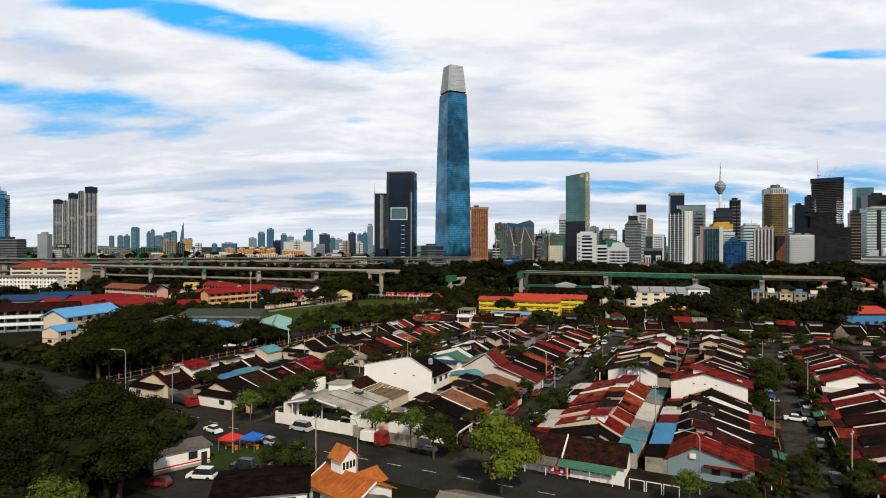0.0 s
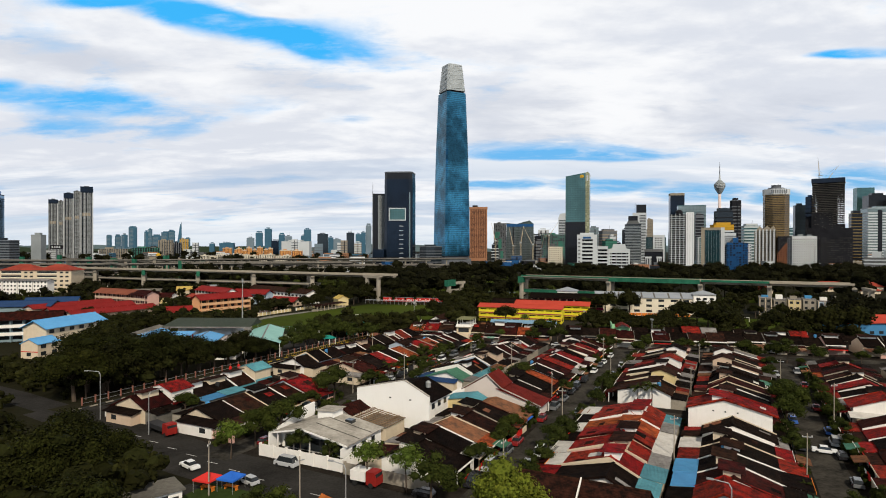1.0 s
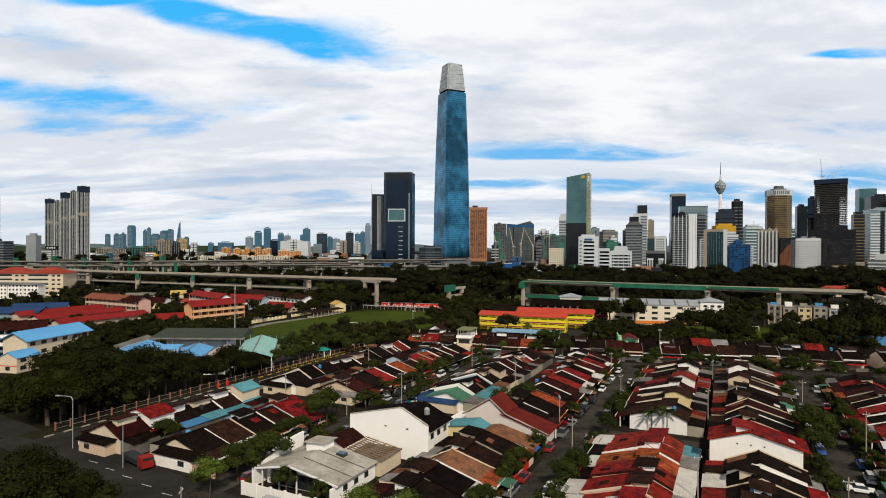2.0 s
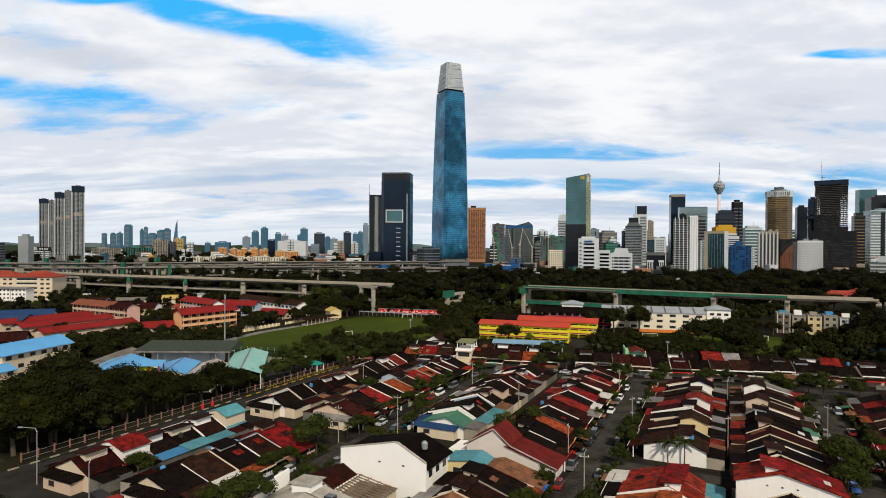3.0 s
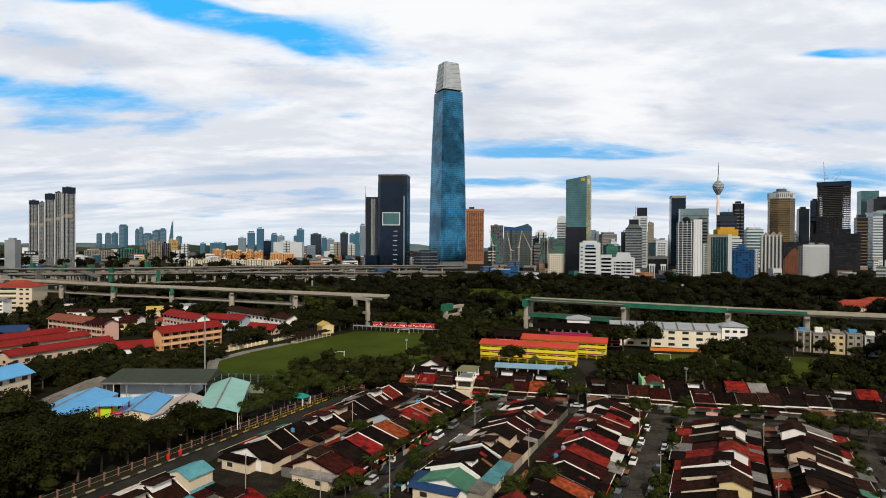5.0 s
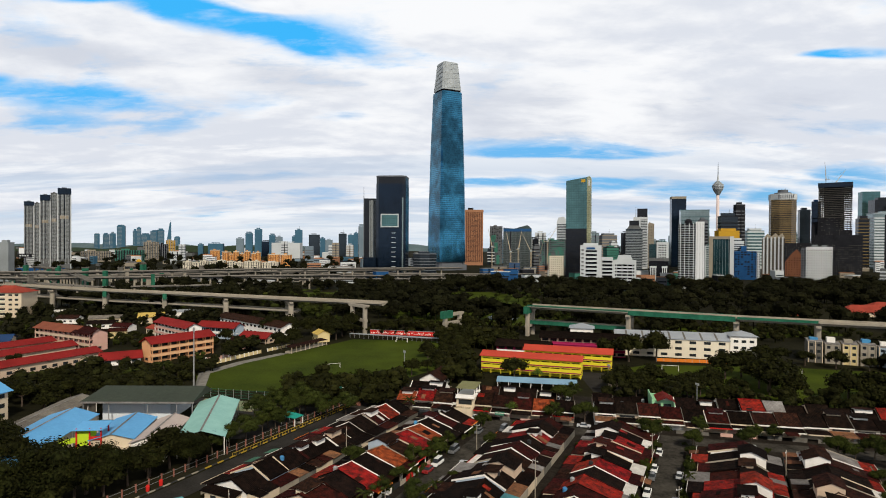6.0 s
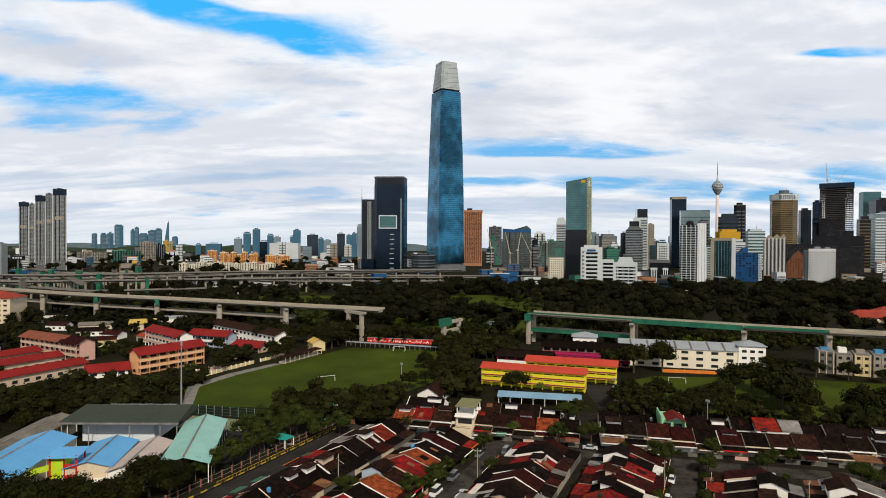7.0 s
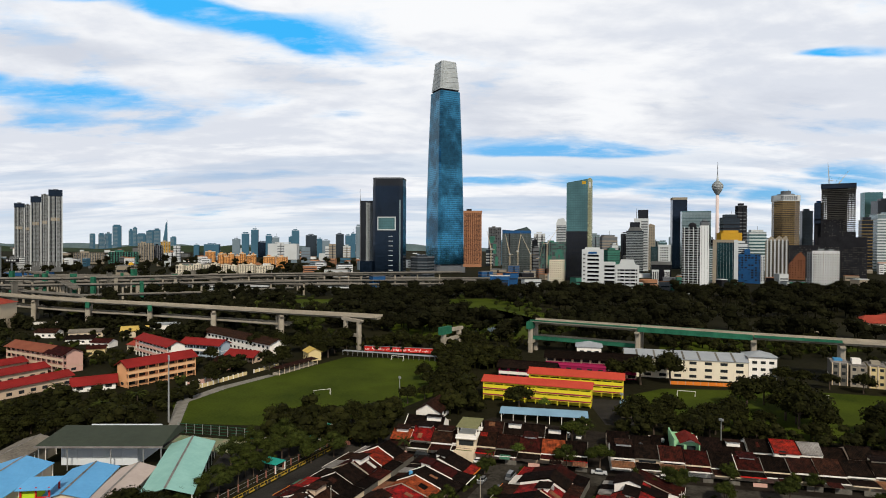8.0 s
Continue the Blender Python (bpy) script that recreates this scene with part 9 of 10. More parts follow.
# Street and garden trees on the estate.
for k, x, y, sz in (("bright", 8.5, 86, 1.2), ("light", -12, 106.5, 0.95), ("light", -5.5, 103.5, 1.0), ("mid_b", -1.5, 99, 1.1), ("mid_a", -32, 127.5, 1.15), ("mid_a", -36, 124.5, 1.0), ("light", -38.5, 118, 0.95),
                    ("mid_b", -22, 90.5, 0.9), ("mid_b", -25.5, 92.5, 0.8), ("mid_a", -27, 158.5, 1.2), ("mid_b", 46, 84, 0.6), ("mid_a", 40, 79, 0.62), ("mid_a", 54, 89, 0.62), ("mid_b", 58, 92, 0.7),
                    ("mid_a", 78, 143, 1.15), ("mid_b", 75, 138, 1.0), ("mid_a", 81, 148, 1.1), ("light", 33, 79, 0.8), ("mid_b", 52, 83, 0.65), ("mid_a", 62, 87, 0.65), ("palm", 48, 154, 0.8), ("palm", 51, 153, 0.9),
                    ("mid_b", 15, 168, 1.0), ("mid_a", 22, 172, 1.0), ("palm", -9, 252, 1.0), ("mid_a", -21, 206, 0.9), ("mid_b", -6, 208, 0.9), ("mid_b", -5, 187, 0.9), ("mid_a", -58, 144, 0.8), ("shrub", -20, 118, 1.2), ("mid_b", -26.5, 120.5, 0.7), ("mid_b", -20.0, 116.0, 0.6),
                    ("mid_b", 116, 208, 1.2), ("mid_a", 104, 212, 1.0), ("mid_b", 37, 246, 1.0), ("light", 24, 252, 0.7)):
    tree(k, x, y, sz)
for su in STREETS.values():
    for side in (-1, 1):
        v0 = 96
        while v0 < 228:
            v0 += PLACES.uniform(3.0, 9.0)
            if PLACES.random() < 0.8:
                tree(PLACES.choice(("mid_b", "shrub", "shrub", "mid_b", "mid_a", "palm", "mid_a")), *uv(su + side * PLACES.uniform(4.2, 5.6), v0)[:2], PLACES.uniform(0.38, 0.75))
for k in range(34):
    x = 48 + k * 4.2 + PLACES.uniform(-1.5, 1.5)
    y = 262 - 0.27 * x + PLACES.choice((-11.5, -9.5, 0.5))
    if y < 244:
        tree(PLACES.choice(("mid_a", "mid_b", "mid_b", "shrub")), x, y - 6, PLACES.uniform(0.5, 0.95))
for i in range(36):
    tree("shrub", *uv(PLACES.choice((-13, -13.3, -64, -114.3, 36)) + PLACES.uniform(-0.6, 0.6), PLACES.uniform(96, 228))[:2], PLACES.uniform(0.5, 0.9))

for k, x, y, sz in (("near_b", -90, 175, 1.25), ("near_a", -94, 167, 1.2), ("near_b", -83, 186, 1.18), ("near_b", -76, 194.5, 0.9), ("near_b", -69.5, 202, 0.62), ("near_b", -92, 158, 1.15)):
    tree(k, x, y, sz)

woodland("undergrowth", "bushes and small trees between the road bend and the school", (-210, -70, 118, 215), 150, 46, 2.6, "leaf", lambda x, y: (x * GC - y * GS) < -150 and x / (y - 10) < -0.6 and x * GS + y * GC > 110 and not (x < -114 and y > 188), 0.4, 6.0)


def beside_bend(x, y):
    u, v = x * GC - y * GS, x * GS + y * GC
    return -260 < u < -154 and 4.8 < abs(v - 95.5 + 0.085 * (u + 150)) < 15


woodland("undergrowth", "bushes and small trees along the bending road", (-260, -80, 60, 220), 130, 47, 1.9, "leaf", beside_bend, 0.3, 8.0)
# Undergrowth that closes the gaps between the trees.
woodland("undergrowth", "thick dark undergrowth and small trees round the schools", (-240, -96, 262, 420), 140, 41, 3.4, "leaf", lambda x, y: clear_of_roofs(x, y) and ((y > 268 and x < -112 and x > -160 and y < 318) or (x < -196 and y < 290) or (y > 366 and x > -132 and y < 392) or (x > -115 and 270 < y < 325)), 0.5, 4.5)
woodland("undergrowth", "thick dark undergrowth along the football field", (-62, 40, 240, 430), 170, 42, 3.6, "leaf", lambda x, y: (-56 < x < -14 and 270 - 0.2 * (x + 56) < y < 290 + (x + 56) * 0.12) or (2 < x < 16 and 296 < y < 420) or (x > 12 and 372 < y < 410 and x < 46), 0.5, 4.5)
woodland("undergrowth", "dark hedge trees behind the far terrace", (60, 172, 232, 300), 70, 43, 2.8, "leaf", lambda x, y: 283 - 0.20 * x < y < 291 - 0.18 * x, 0.5, 4.5)
woodland("undergrowth", "dark undergrowth beneath the shade trees", (-260, -40, 60, 240), 260, 44, 3.4, "leaf", lambda x, y: (x * GC - y * GS) < -150 and x * GS + y * GC > 110 and not (x > -126 and y > 178) and not (x < -114 and y > 188) or (x < -46 and y < 118 and x > -110 and x * GS + y * GC < 72), 0.5, 4.5)
for x, y, sz in ((-112, 205, 1.1), (-105, 196, 1.15), (-117, 215, 0.85)):
    tree("rain_a", x, y, sz)
tree("near_b", -62.6, 208.6, 0.72)
tree("near_b", -72, 206, 0.4)
woodland("garden_plants", "potted plants and small shrubs along the house fronts", (-70, 190, 60, 260), 620, 45, 0.8, "leaf_mid", lambda x, y: 93 < x * GS + y * GC < 232 and any(3.9 < abs(x * GC - y * GS - su) < 5.4 for su in STREETS.values()), 0.15, 45)

# ---------------------------------------------------------------- vehicles
PAINTS = {}
for cname, rgb in (("white", (0.75, 0.75, 0.74)), ("silver", (0.42, 0.43, 0.44)), ("black", (0.015, 0.015, 0.017)), ("red", (0.22, 0.016, 0.016)), ("blue", (0.03, 0.10, 0.35)), ("grey", (0.13, 0.135, 0.14)), ("teal", (0.05, 0.42, 0.50))):
    PAINTS[cname] = stuff(f"{cname}_car_paint", rgb, tuple(c * 0.85 for c in rgb), 0.25, grain=0.5, amount=0.2, spec=0.6)
WHEEL = Shape().tube((0, -0.1, 0), (0, 0.1, 0), 0.31, 0.31, 14).mesh("wheel", M["rubber"])
CARS = {}


def car_meshes(kind):
    L, W, H, hood = {"hatch": (3.8, 1.65, 1.45, 0.9), "sedan": (4.4, 1.7, 1.42, 1.1), "suv": (4.5, 1.8, 1.8, 1.0), "van": (4.6, 1.75, 1.95, 0.6)}[kind]
    body, cabin = bmesh.new(), bmesh.new()

    def block(bm, x0, x1, y, z0, z1, slope_f, slope_b, tuck):
        v = [bm.verts.new(p) for p in ((x0, -y, z0), (x1, -y, z0), (x1, y, z0), (x0, y, z0), (x0 + slope_b, -y + tuck, z1), (x1 - slope_f, -y + tuck, z1), (x1 - slope_f, y - tuck, z1), (x0 + slope_b, y - tuck, z1))]
        for f in ((3, 2, 1, 0), (4, 5, 6, 7), (0, 1, 5, 4), (1, 2, 6, 5), (2, 3, 7, 6), (3, 0, 4, 7)):
            bm.faces.new([v[i] for i in f])

    belt = 0.86 if kind != "van" else 1.0
    block(body, -L / 2, L / 2, W / 2, 0.28, belt, 0.12, 0.08, 0.06)
    back = 0.15 if kind != "sedan" else 0.95
    block(cabin, -L / 2 + back, L / 2 - hood, W / 2 - 0.1, belt, H - 0.08, 0.55, 0.35, 0.16)
    out = []
    for bm, nm in ((body, "body"), (cabin, "cabin_glass")):
        bmesh.ops.bevel(bm, geom=list(bm.edges), offset=0.07, segments=1, affect="EDGES")
        me = bpy.data.meshes.new(nm)
        bm.to_mesh(me), bm.free()
        out.append(me)
    roof = Shape().box(-L / 2 + back + 0.45, L / 2 - hood - 0.62, -W / 2 + 0.3, W / 2 - 0.3, H - 0.09, H).mesh("car_roof", M["white"])
    return out[0], out[1], roof, L, W


for ckind in ("hatch", "sedan", "suv", "van"):
    CARS[ckind] = car_meshes(ckind)
PAINTED = {}
FAR_WHEELS = {}


def car(kind, paint, m, note="parked on the street"):
    body, cabin, roof, L, W = CARS[kind]
    word = {"hatch": "hatchback", "sedan": "saloon car", "suv": "sport utility car", "van": "minivan"}[kind]
    t = thing("car", f"{paint} {word} {note}", "car", m, "parked cars")
    if (kind, paint) not in PAINTED:
        b, r, g = body.copy(), roof.copy(), cabin.copy()
        for me, mat in ((b, PAINTS[paint]), (g, M["window"]), (r, PAINTS[paint])):
            me.materials.clear()
            me.materials.append(mat)
        PAINTED[kind, paint] = (b, g, r)
    b, g, r = PAINTED[kind, paint]
    part("body", b, None, t), part("cabin_glass", g, None, t), part("car_roof", r, None, t)
    if m.translation.y > 150:
        # Far cars: the four wheels are too small to tell apart.
        if kind not in FAR_WHEELS:
            s = Shape()
            for sx, sy in itertools.product((-0.31, 0.31), (-1, 1)):
                s.tube((sx * L, sy * (W / 2 - 0.08) - 0.1, 0.31), (sx * L, sy * (W / 2 - 0.08) + 0.1, 0.31), 0.31, 0.31, 10)
            FAR_WHEELS[kind] = s.mesh("wheel_set", M["rubber"])
        tagged(part("wheel_set", FAR_WHEELS[kind], None, t), kind="stuff")
        return
    for sx in (-0.31, 0.31):
        for sy in (-1, 1):
            part("wheel", WHEEL, None, t, m=pose(sx * L, sy * (W / 2 - 0.08), 0.31))


TRAFFIC = random.Random(17)
HUES = ("white", "silver", "black", "grey", "grey", "red", "silver", "blue", "black", "black")
for su in (-89.5, -39.0, 11.5, 60.0):
    for side in (-1, 1):
        v0 = 94 + TRAFFIC.uniform(0, 5)
        while v0 < 228:
            if TRAFFIC.random() < 0.52:
                car(TRAFFIC.choice(("hatch", "sedan", "hatch", "suv", "van")), TRAFFIC.choice(HUES), grid_pose(su + side * 3.0, v0, 0.1, 90 if side > 0 else -90))
            v0 += TRAFFIC.uniform(5.2, 11)
for k in range(16):
    x = -4 + k * 8.2
    if x < 62 and TRAFFIC.random() < 0.7:
        car(TRAFFIC.choice(("hatch", "sedan", "van")), TRAFFIC.choice(HUES), pose(x, 253.5 - x * 0.26, 0.11, 0, 0, -15))
for kind, paint, u0, v0, turn in (("sedan", "white", -89.3, 82.6, 168), ("van", "silver", -74.8, 90.8, 180), ("hatch", "silver", -75.0, 82.0, 170), ("suv", "white", -73.0, 65.3, 200), ("hatch", "red", -76.5, 60.5, 195), ("suv", "black", -70.0, 71.0, 190),
                                  ("van", "red", -65.0, 74.2, 230), ("hatch", "black", -47.0, 90.3, 180), ("sedan", "white", 12.0, 141.0, 0), ("hatch", "teal", -86.0, 158.0, 100), ("sedan", "white", -60.0, 60.0, 190), ("sedan", "white", 66.0, 84.0, 0)):
    car(kind, paint, grid_pose(u0, v0, 0.1, turn))


def lorry(m, label, cab, box_mat, length, tall):
    t = thing("truck", label, "truck", m)
    part("cab", Shape().prism([(length / 2, 0.5), (length / 2 + 1.9, 0.5), (length / 2 + 1.9, 1.7), (length / 2 + 1.6, 2.6), (length / 2, 2.6)], "y", -1.1, 1.1), cab, t)
    part("windscreen", Shape().box(length / 2 + 1.72, length / 2 + 1.86, -0.95, 0.95, 1.6, 2.3), "window", t)
    part("cargo_box", Shape().box(-length / 2, length / 2 - 0.15, -1.15, 1.15, 0.9, tall), box_mat, t)
    for x in (-length / 2 + 0.8, length / 2 + 0.9):
        for sy in (-1, 1):
            part("wheel", WHEEL, None, t, m=Matrix.LocRotScale((x, sy * 0.95, 0.45), None, (1.45, 1.6, 1.45)))


lorry(grid_pose(-111.5, 94.2, 0.1, -12), "red lorry with a dark open cargo bed on the road", "lorry_red", "dark_metal", 6.5, 1.8)
lorry(grid_pose(-58.5, 90.2, 0.1, 0), "small white box lorry parked by the wall", "lorry_red", "white", 3.0, 2.5)
lorry(on(-82.3, 213.0, -100), "white lorry parked at the school shed", "white", "white", 3.6, 2.6)


# ---------------------------------------------------------------- street furniture
def street_lamp(x, y, turn, h=9.0, arm=2.2):
    t = thing("street_lamp", "tall grey street lamp with a curved arm", "lamp", on(x, y, turn), "street lamps")
    part("pole", Shape().tube((0, 0, 0), (0, 0, h - 0.8), 0.11, 0.07, 8), "steel", t)
    arm_ob = part("arm", Shape().tube((0, 0, h - 0.85), (0.35, 0, h - 0.2), 0.085, 0.07, 7).tube((0.35, 0, h - 0.2), (arm, 0, h), 0.07, 0.06, 7), "steel", t)
    part("lamp_head", Shape().box(arm - 0.1, arm + 0.75, -0.16, 0.16, h - 0.1, h + 0.08), "steel", arm_ob)


def power_pole(x, y, h=8.5):
    t = thing("power_pole", "slim concrete power pole beside the street", "pole", on(x, y, PLACES.uniform(0, 360)), "power poles")
    part("pole", Shape().tube((0, 0, 0), (0, 0, h), 0.12, 0.08, 8), "concrete", t)
    arm_ob = part("crossarm", Shape().box(-0.8, 0.8, -0.06, 0.06, h - 0.7, h - 0.58), "steel", t)
    for k in (-0.7, 0.7):
        part("insulator", Shape().tube((k, 0, h - 0.58), (k, 0, h - 0.38), 0.06, 0.05, 6), "white", arm_ob)


street_lamp(-76.5, 142.5, 180, 11.0, 2.8)
for u0, v0, turn in ((-52.0, 76.5, 154), (-112, 92, 64), (-4, 93, 154)):
    x, y, _ = uv(u0, v0)
    street_lamp(x, y, turn, 9.0)
for u0, v0 in ((-77.4, 75.9), (-94.5, 140), (-36.0, 132), (-36, 96), (-34.5, 180), (-43, 214), (7, 120), (8, 190), (-84.5, 150), (-86, 200), (-43.2, 150), (16, 104), (16, 160), (-13, 120), (-13, 170), (-13, 215), (-64, 180), (-114, 140), (-114, 180), (-60, 76.5), (56, 160)):
    power_pole(*uv(u0, v0)[:2], PLACES.uniform(8, 10))
for x, y, h in ((-14.3, 318, 9), (-94, 289, 22), (70, 300, 7), (92, 268, 7)):
    t = thing("floodlight_mast", "tall slim floodlight mast beside the field", "mast", on(x, y, -60), "masts")
    part("mast", Shape().tube((0, 0, 0), (0, 0, h), 0.10 + h * 0.011, 0.08 + h * 0.004, 8), "steel", t)
    part("lamp_head", Shape().box(-0.5 - h * 0.03, 0.5 + h * 0.03, -0.2, 0.2, h, h + 0.3 + h * 0.06), "steel", t)

# Kerb of yellow and black blocks, verge and fence along the school road.
kerb = [Shape().box(0, 0.35, 0, 2.0, 0, 0.25).mesh("kerb_block", M[c]) for c in ("paint_yellow", "black_paint", "concrete")]
t = thing("kerb", "low kerb painted in yellow and black blocks", "kerb", grid_pose(-143.6, 96), kind="structure")
for i in range(69):
    part("kerb_block", kerb[1 if i % 2 else 0 if i > 30 else 2], None, t, m=pose(0, i * 2.04, 0.05))
sheet("verge", guv((-150, 94), (-143.8, 94), (-143.8, 236), (-150, 230)), 0.08, "dark_verge", "strip of dark brown ground behind the kerb", "verge")
post_mesh = Shape().box(-0.13, 0.13, -0.13, 0.13, 0, 1.9).box(-0.17, 0.17, -0.17, 0.17, 1.9, 2.0).mesh("fence_post", M["post_pink"])
rail_mesh = Shape().box(-0.02, 0.02, 0, 3.4, 0.5, 0.56).box(-0.02, 0.02, 0, 3.4, 1.6, 1.66).mesh("fence_rail", M["steel"])
t = thing("fence", "school fence of pink posts with thin steel rails", "fence", grid_pose(-146.2, 100), kind="structure")
for i in range(38):
    part("fence_post", post_mesh, None, t, m=pose(0, i * 3.4, 0))
    part("fence_rail", rail_mesh, None, t, m=pose(0, i * 3.4, 0))
t = thing("railing", "yellow roadside railing with upright bars", "railing", grid_pose(-142.9, 170), kind="structure")
bar = Shape().box(-0.04, 0.04, -0.04, 0.04, 0.3, 1.25).mesh("bar", M["paint_yellow"])
for i in range(46):
    part("bar", bar, None, t, m=pose(0, i * 1.3, 0))
part("top_rail", Shape().box(-0.05, 0.05, 0, 59, 1.2, 1.3), "paint_yellow", t)
for u0, v0 in ((-144.6, 149.5), (-144.6, 146.0)):
    tagged(part("bin", Shape().lathe([(0.38, 0), (0.46, 1.2), (0.3, 1.4)], 10), "red_paint", m=grid_pose(u0, v0, 0.05)), "red roadside bin on the verge", "bin", "red bins")
t = thing("bus_shelter", "small shelter with teal pitched roof on white posts", "shelter", on(-45.5, 245.0, -26))
part("roof", Shape().add([(-3, -2.2, 2.6), (3, -2.2, 2.6), (3, 2.2, 2.6), (-3, 2.2, 2.6), (-1.5, 0, 3.7), (1.5, 0, 3.7)], [(0, 1, 5, 4), (1, 2, 5), (2, 3, 4, 5), (3, 0, 4), (3, 2, 1, 0)]), "tin_dkteal", t)
for sx in (-2.6, 2.6):
    for sy in (-1.9, 1.9):
        part("post", Shape().box(sx - 0.12, sx + 0.12, sy - 0.12, sy + 0.12, 0, 2.6), "white", t)
part("bench", Shape().box(-2.4, 2.4, 1.2, 1.8, 0, 0.5), "concrete", t)
t = thing("gate_arch", "school gateway arch in white, teal and red", "arch", on(-34.5, 269, -30))
for sx in (-3.2, 3.2):
    part("pillar", Shape().box(sx - 0.4, sx + 0.4, -0.4, 0.4, 0, 4.2), "white", t)
for i in range(8):
    a0, a1 = math.pi * i / 8, math.pi * (i + 1) / 8
    part("arch_piece", Shape().tube((3.2 * math.cos(a0), 0, 4 + 1.6 * math.sin(a0)), (3.2 * math.cos(a1), 0, 4 + 1.6 * math.sin(a1)), 0.4, 0.4, 6), "tin_dkteal" if i % 2 else "white", t)
part("guard_house", Shape().box(-8, -4.4, -1.5, 1.5, 0, 2.8), "tin_dkteal", t)
part("sign_board", Shape().box(4.2, 9, -0.1, 0.1, 0.4, 1.6), "post_pink", t)
# Field fences and boards.
for (x0, y0), (x1, y1), h, mat, lab in (((-86, 278), (-59, 271.5), 3.2, "netting", "green mesh fence at the corner of the field"), ((-59, 271.5), (-57, 258), 3.6, "tin_dkteal", "teal mesh court fence"),
                                         ((107, 346), (139, 340), 1.6, "orange_paint", "low orange boundary wall behind the lawn"), ((0, 331), (8, 347), 1.4, "red_paint", "low red and white boundary wall")):
    d = Vector((x1 - x0, y1 - y0, 0))
    t = thing("fence", lab, "fence", on(x0, y0, math.degrees(math.atan2(d.y, d.x))), kind="structure")
    n = max(2, int(d.length / 3))
    for k in range(n + 1):
        part("fence_post", Shape().box(-0.07, 0.07, -0.07, 0.07, 0, h + 0.1), "steel", t, m=pose(k * d.length / n, 0, 0))
    if mat == "netting":
        for z in (0.2, 1.2, 2.2, 3.1):
            part("fence_rail", Shape().box(0, d.length, -0.03, 0.03, z, z + 0.08), mat, t)
    else:
        part("fence_panel", Shape().box(0, d.length, -0.04, 0.04, 0.05, h), mat, t)
tagged(part("sign_board", Shape().box(-2, 2, -0.08, 0.08, 1.0, 3.0).box(-1.8, -1.6, -0.05, 0.05, 0, 1).box(1.6, 1.8, -0.05, 0.05, 0, 1), "white", m=on(-54.3, 264, -10)), "white board on two posts beside the court", "sign")

# Boundary walls on the main road.
def wall_run(u0, v0, u1, v1, h, mat, lab):
    a, b = Vector(uv(u0, v0)), Vector(uv(u1, v1))
    d = b - a
    t = thing("boundary_wall", lab, "wall", Matrix.Translation(a) @ pose(0, 0, 0, 0, 0, math.degrees(math.atan2(d.y, d.x))))
    n = max(1, int(d.length / 3))
    for k in range(n):
        part("wall_panel", Shape().box(k * d.length / n + 0.02, (k + 1) * d.length / n - 0.02, -0.09, 0.09, 0, h), mat, t)
    for k in range(n + 1):
        part("pier", Shape().box(-0.2, 0.2, -0.2, 0.2, 0, h + 0.2), mat, t, m=pose(k * d.length / n, 0, 0))


wall_run(-83, 93.2, -64.5, 93.0, 2.2, "white", "white painted boundary wall along the road")
wall_run(-64.5, 93.0, -64.3, 99.0, 2.2, "white", "white painted side wall of a yard")
wall_run(-63.5, 92.6, -47.5, 92.2, 2.0, "concrete", "grey boundary wall along the road")
wall_run(-108, 97.0, -92.5, 95.8, 1.8, "pink", "pale pink boundary wall along the road")
wall_run(-33.5, 91.6, -14.5, 91.2, 1.1, "white", "low white garden wall along the road")
tagged(part("banner", Shape().box(-1.6, 1.6, -0.04, 0.04, 0.1, 1.5), "red_paint", m=grid_pose(-24.0, 91.1, 0.25)), "red and white banner on the garden wall", "banner")
for k in range(4):
    tagged(part("wall_panel", Shape().box(-0.25, 0.25, -0.02, 0.02, 0.3 + 0.3 * (k % 2), 0.8 + 0.3 * (k % 2)), "white", m=grid_pose(-25.2 + k * 0.75, 91.02, 0.25)), "white shape on the red banner", "banner")


# ---------------------------------------------------------------- foreground plots before the road
def cottage(m, w, d, h, rise, roof, wall, label):
    """A free-standing house: ridge along x."""
    t = thing("house", label, "house", m, "roadside houses")
    part("wall", Shape().prism([(0, 0), (d, 0), (d, h), (d / 2, h + rise - 0.15), (0, h)], "x", 0, w), wall, t)
    slope = rise / (d / 2)
    for y0, z0, y1, z1, nm in ((-0.6, h + 0.18 - 0.6 * slope, d / 2, h + rise + 0.18, "roof"), (d / 2, h + rise + 0.18, d + 0.6, h + 0.18 - 0.6 * slope, "rear_roof")):
        part(nm, Shape().prism([(y0, z0), (y1, z1), (y1, z1 - 0.15), (y0, z0 - 0.15)], "x", -0.5, w + 0.5), roof, t)
    part("ridge_cap", Shape().prism([(d / 2 - 0.25, h + rise + 0.14), (d / 2, h + rise + 0.34), (d / 2 + 0.25, h + rise + 0.14)], "x", -0.5, w + 0.5), roof, t)
    for k in range(max(1, int(w / 4))):
        part("window", Shape().box(1 + k * 4, 2.6 + k * 4, -0.06, 0.02, 1.0, 2.2), "window", t)
        part("window", Shape().box(1 + k * 4, 2.6 + k * 4, d - 0.02, d + 0.06, 1.0, 2.2), "window", t)
    return t


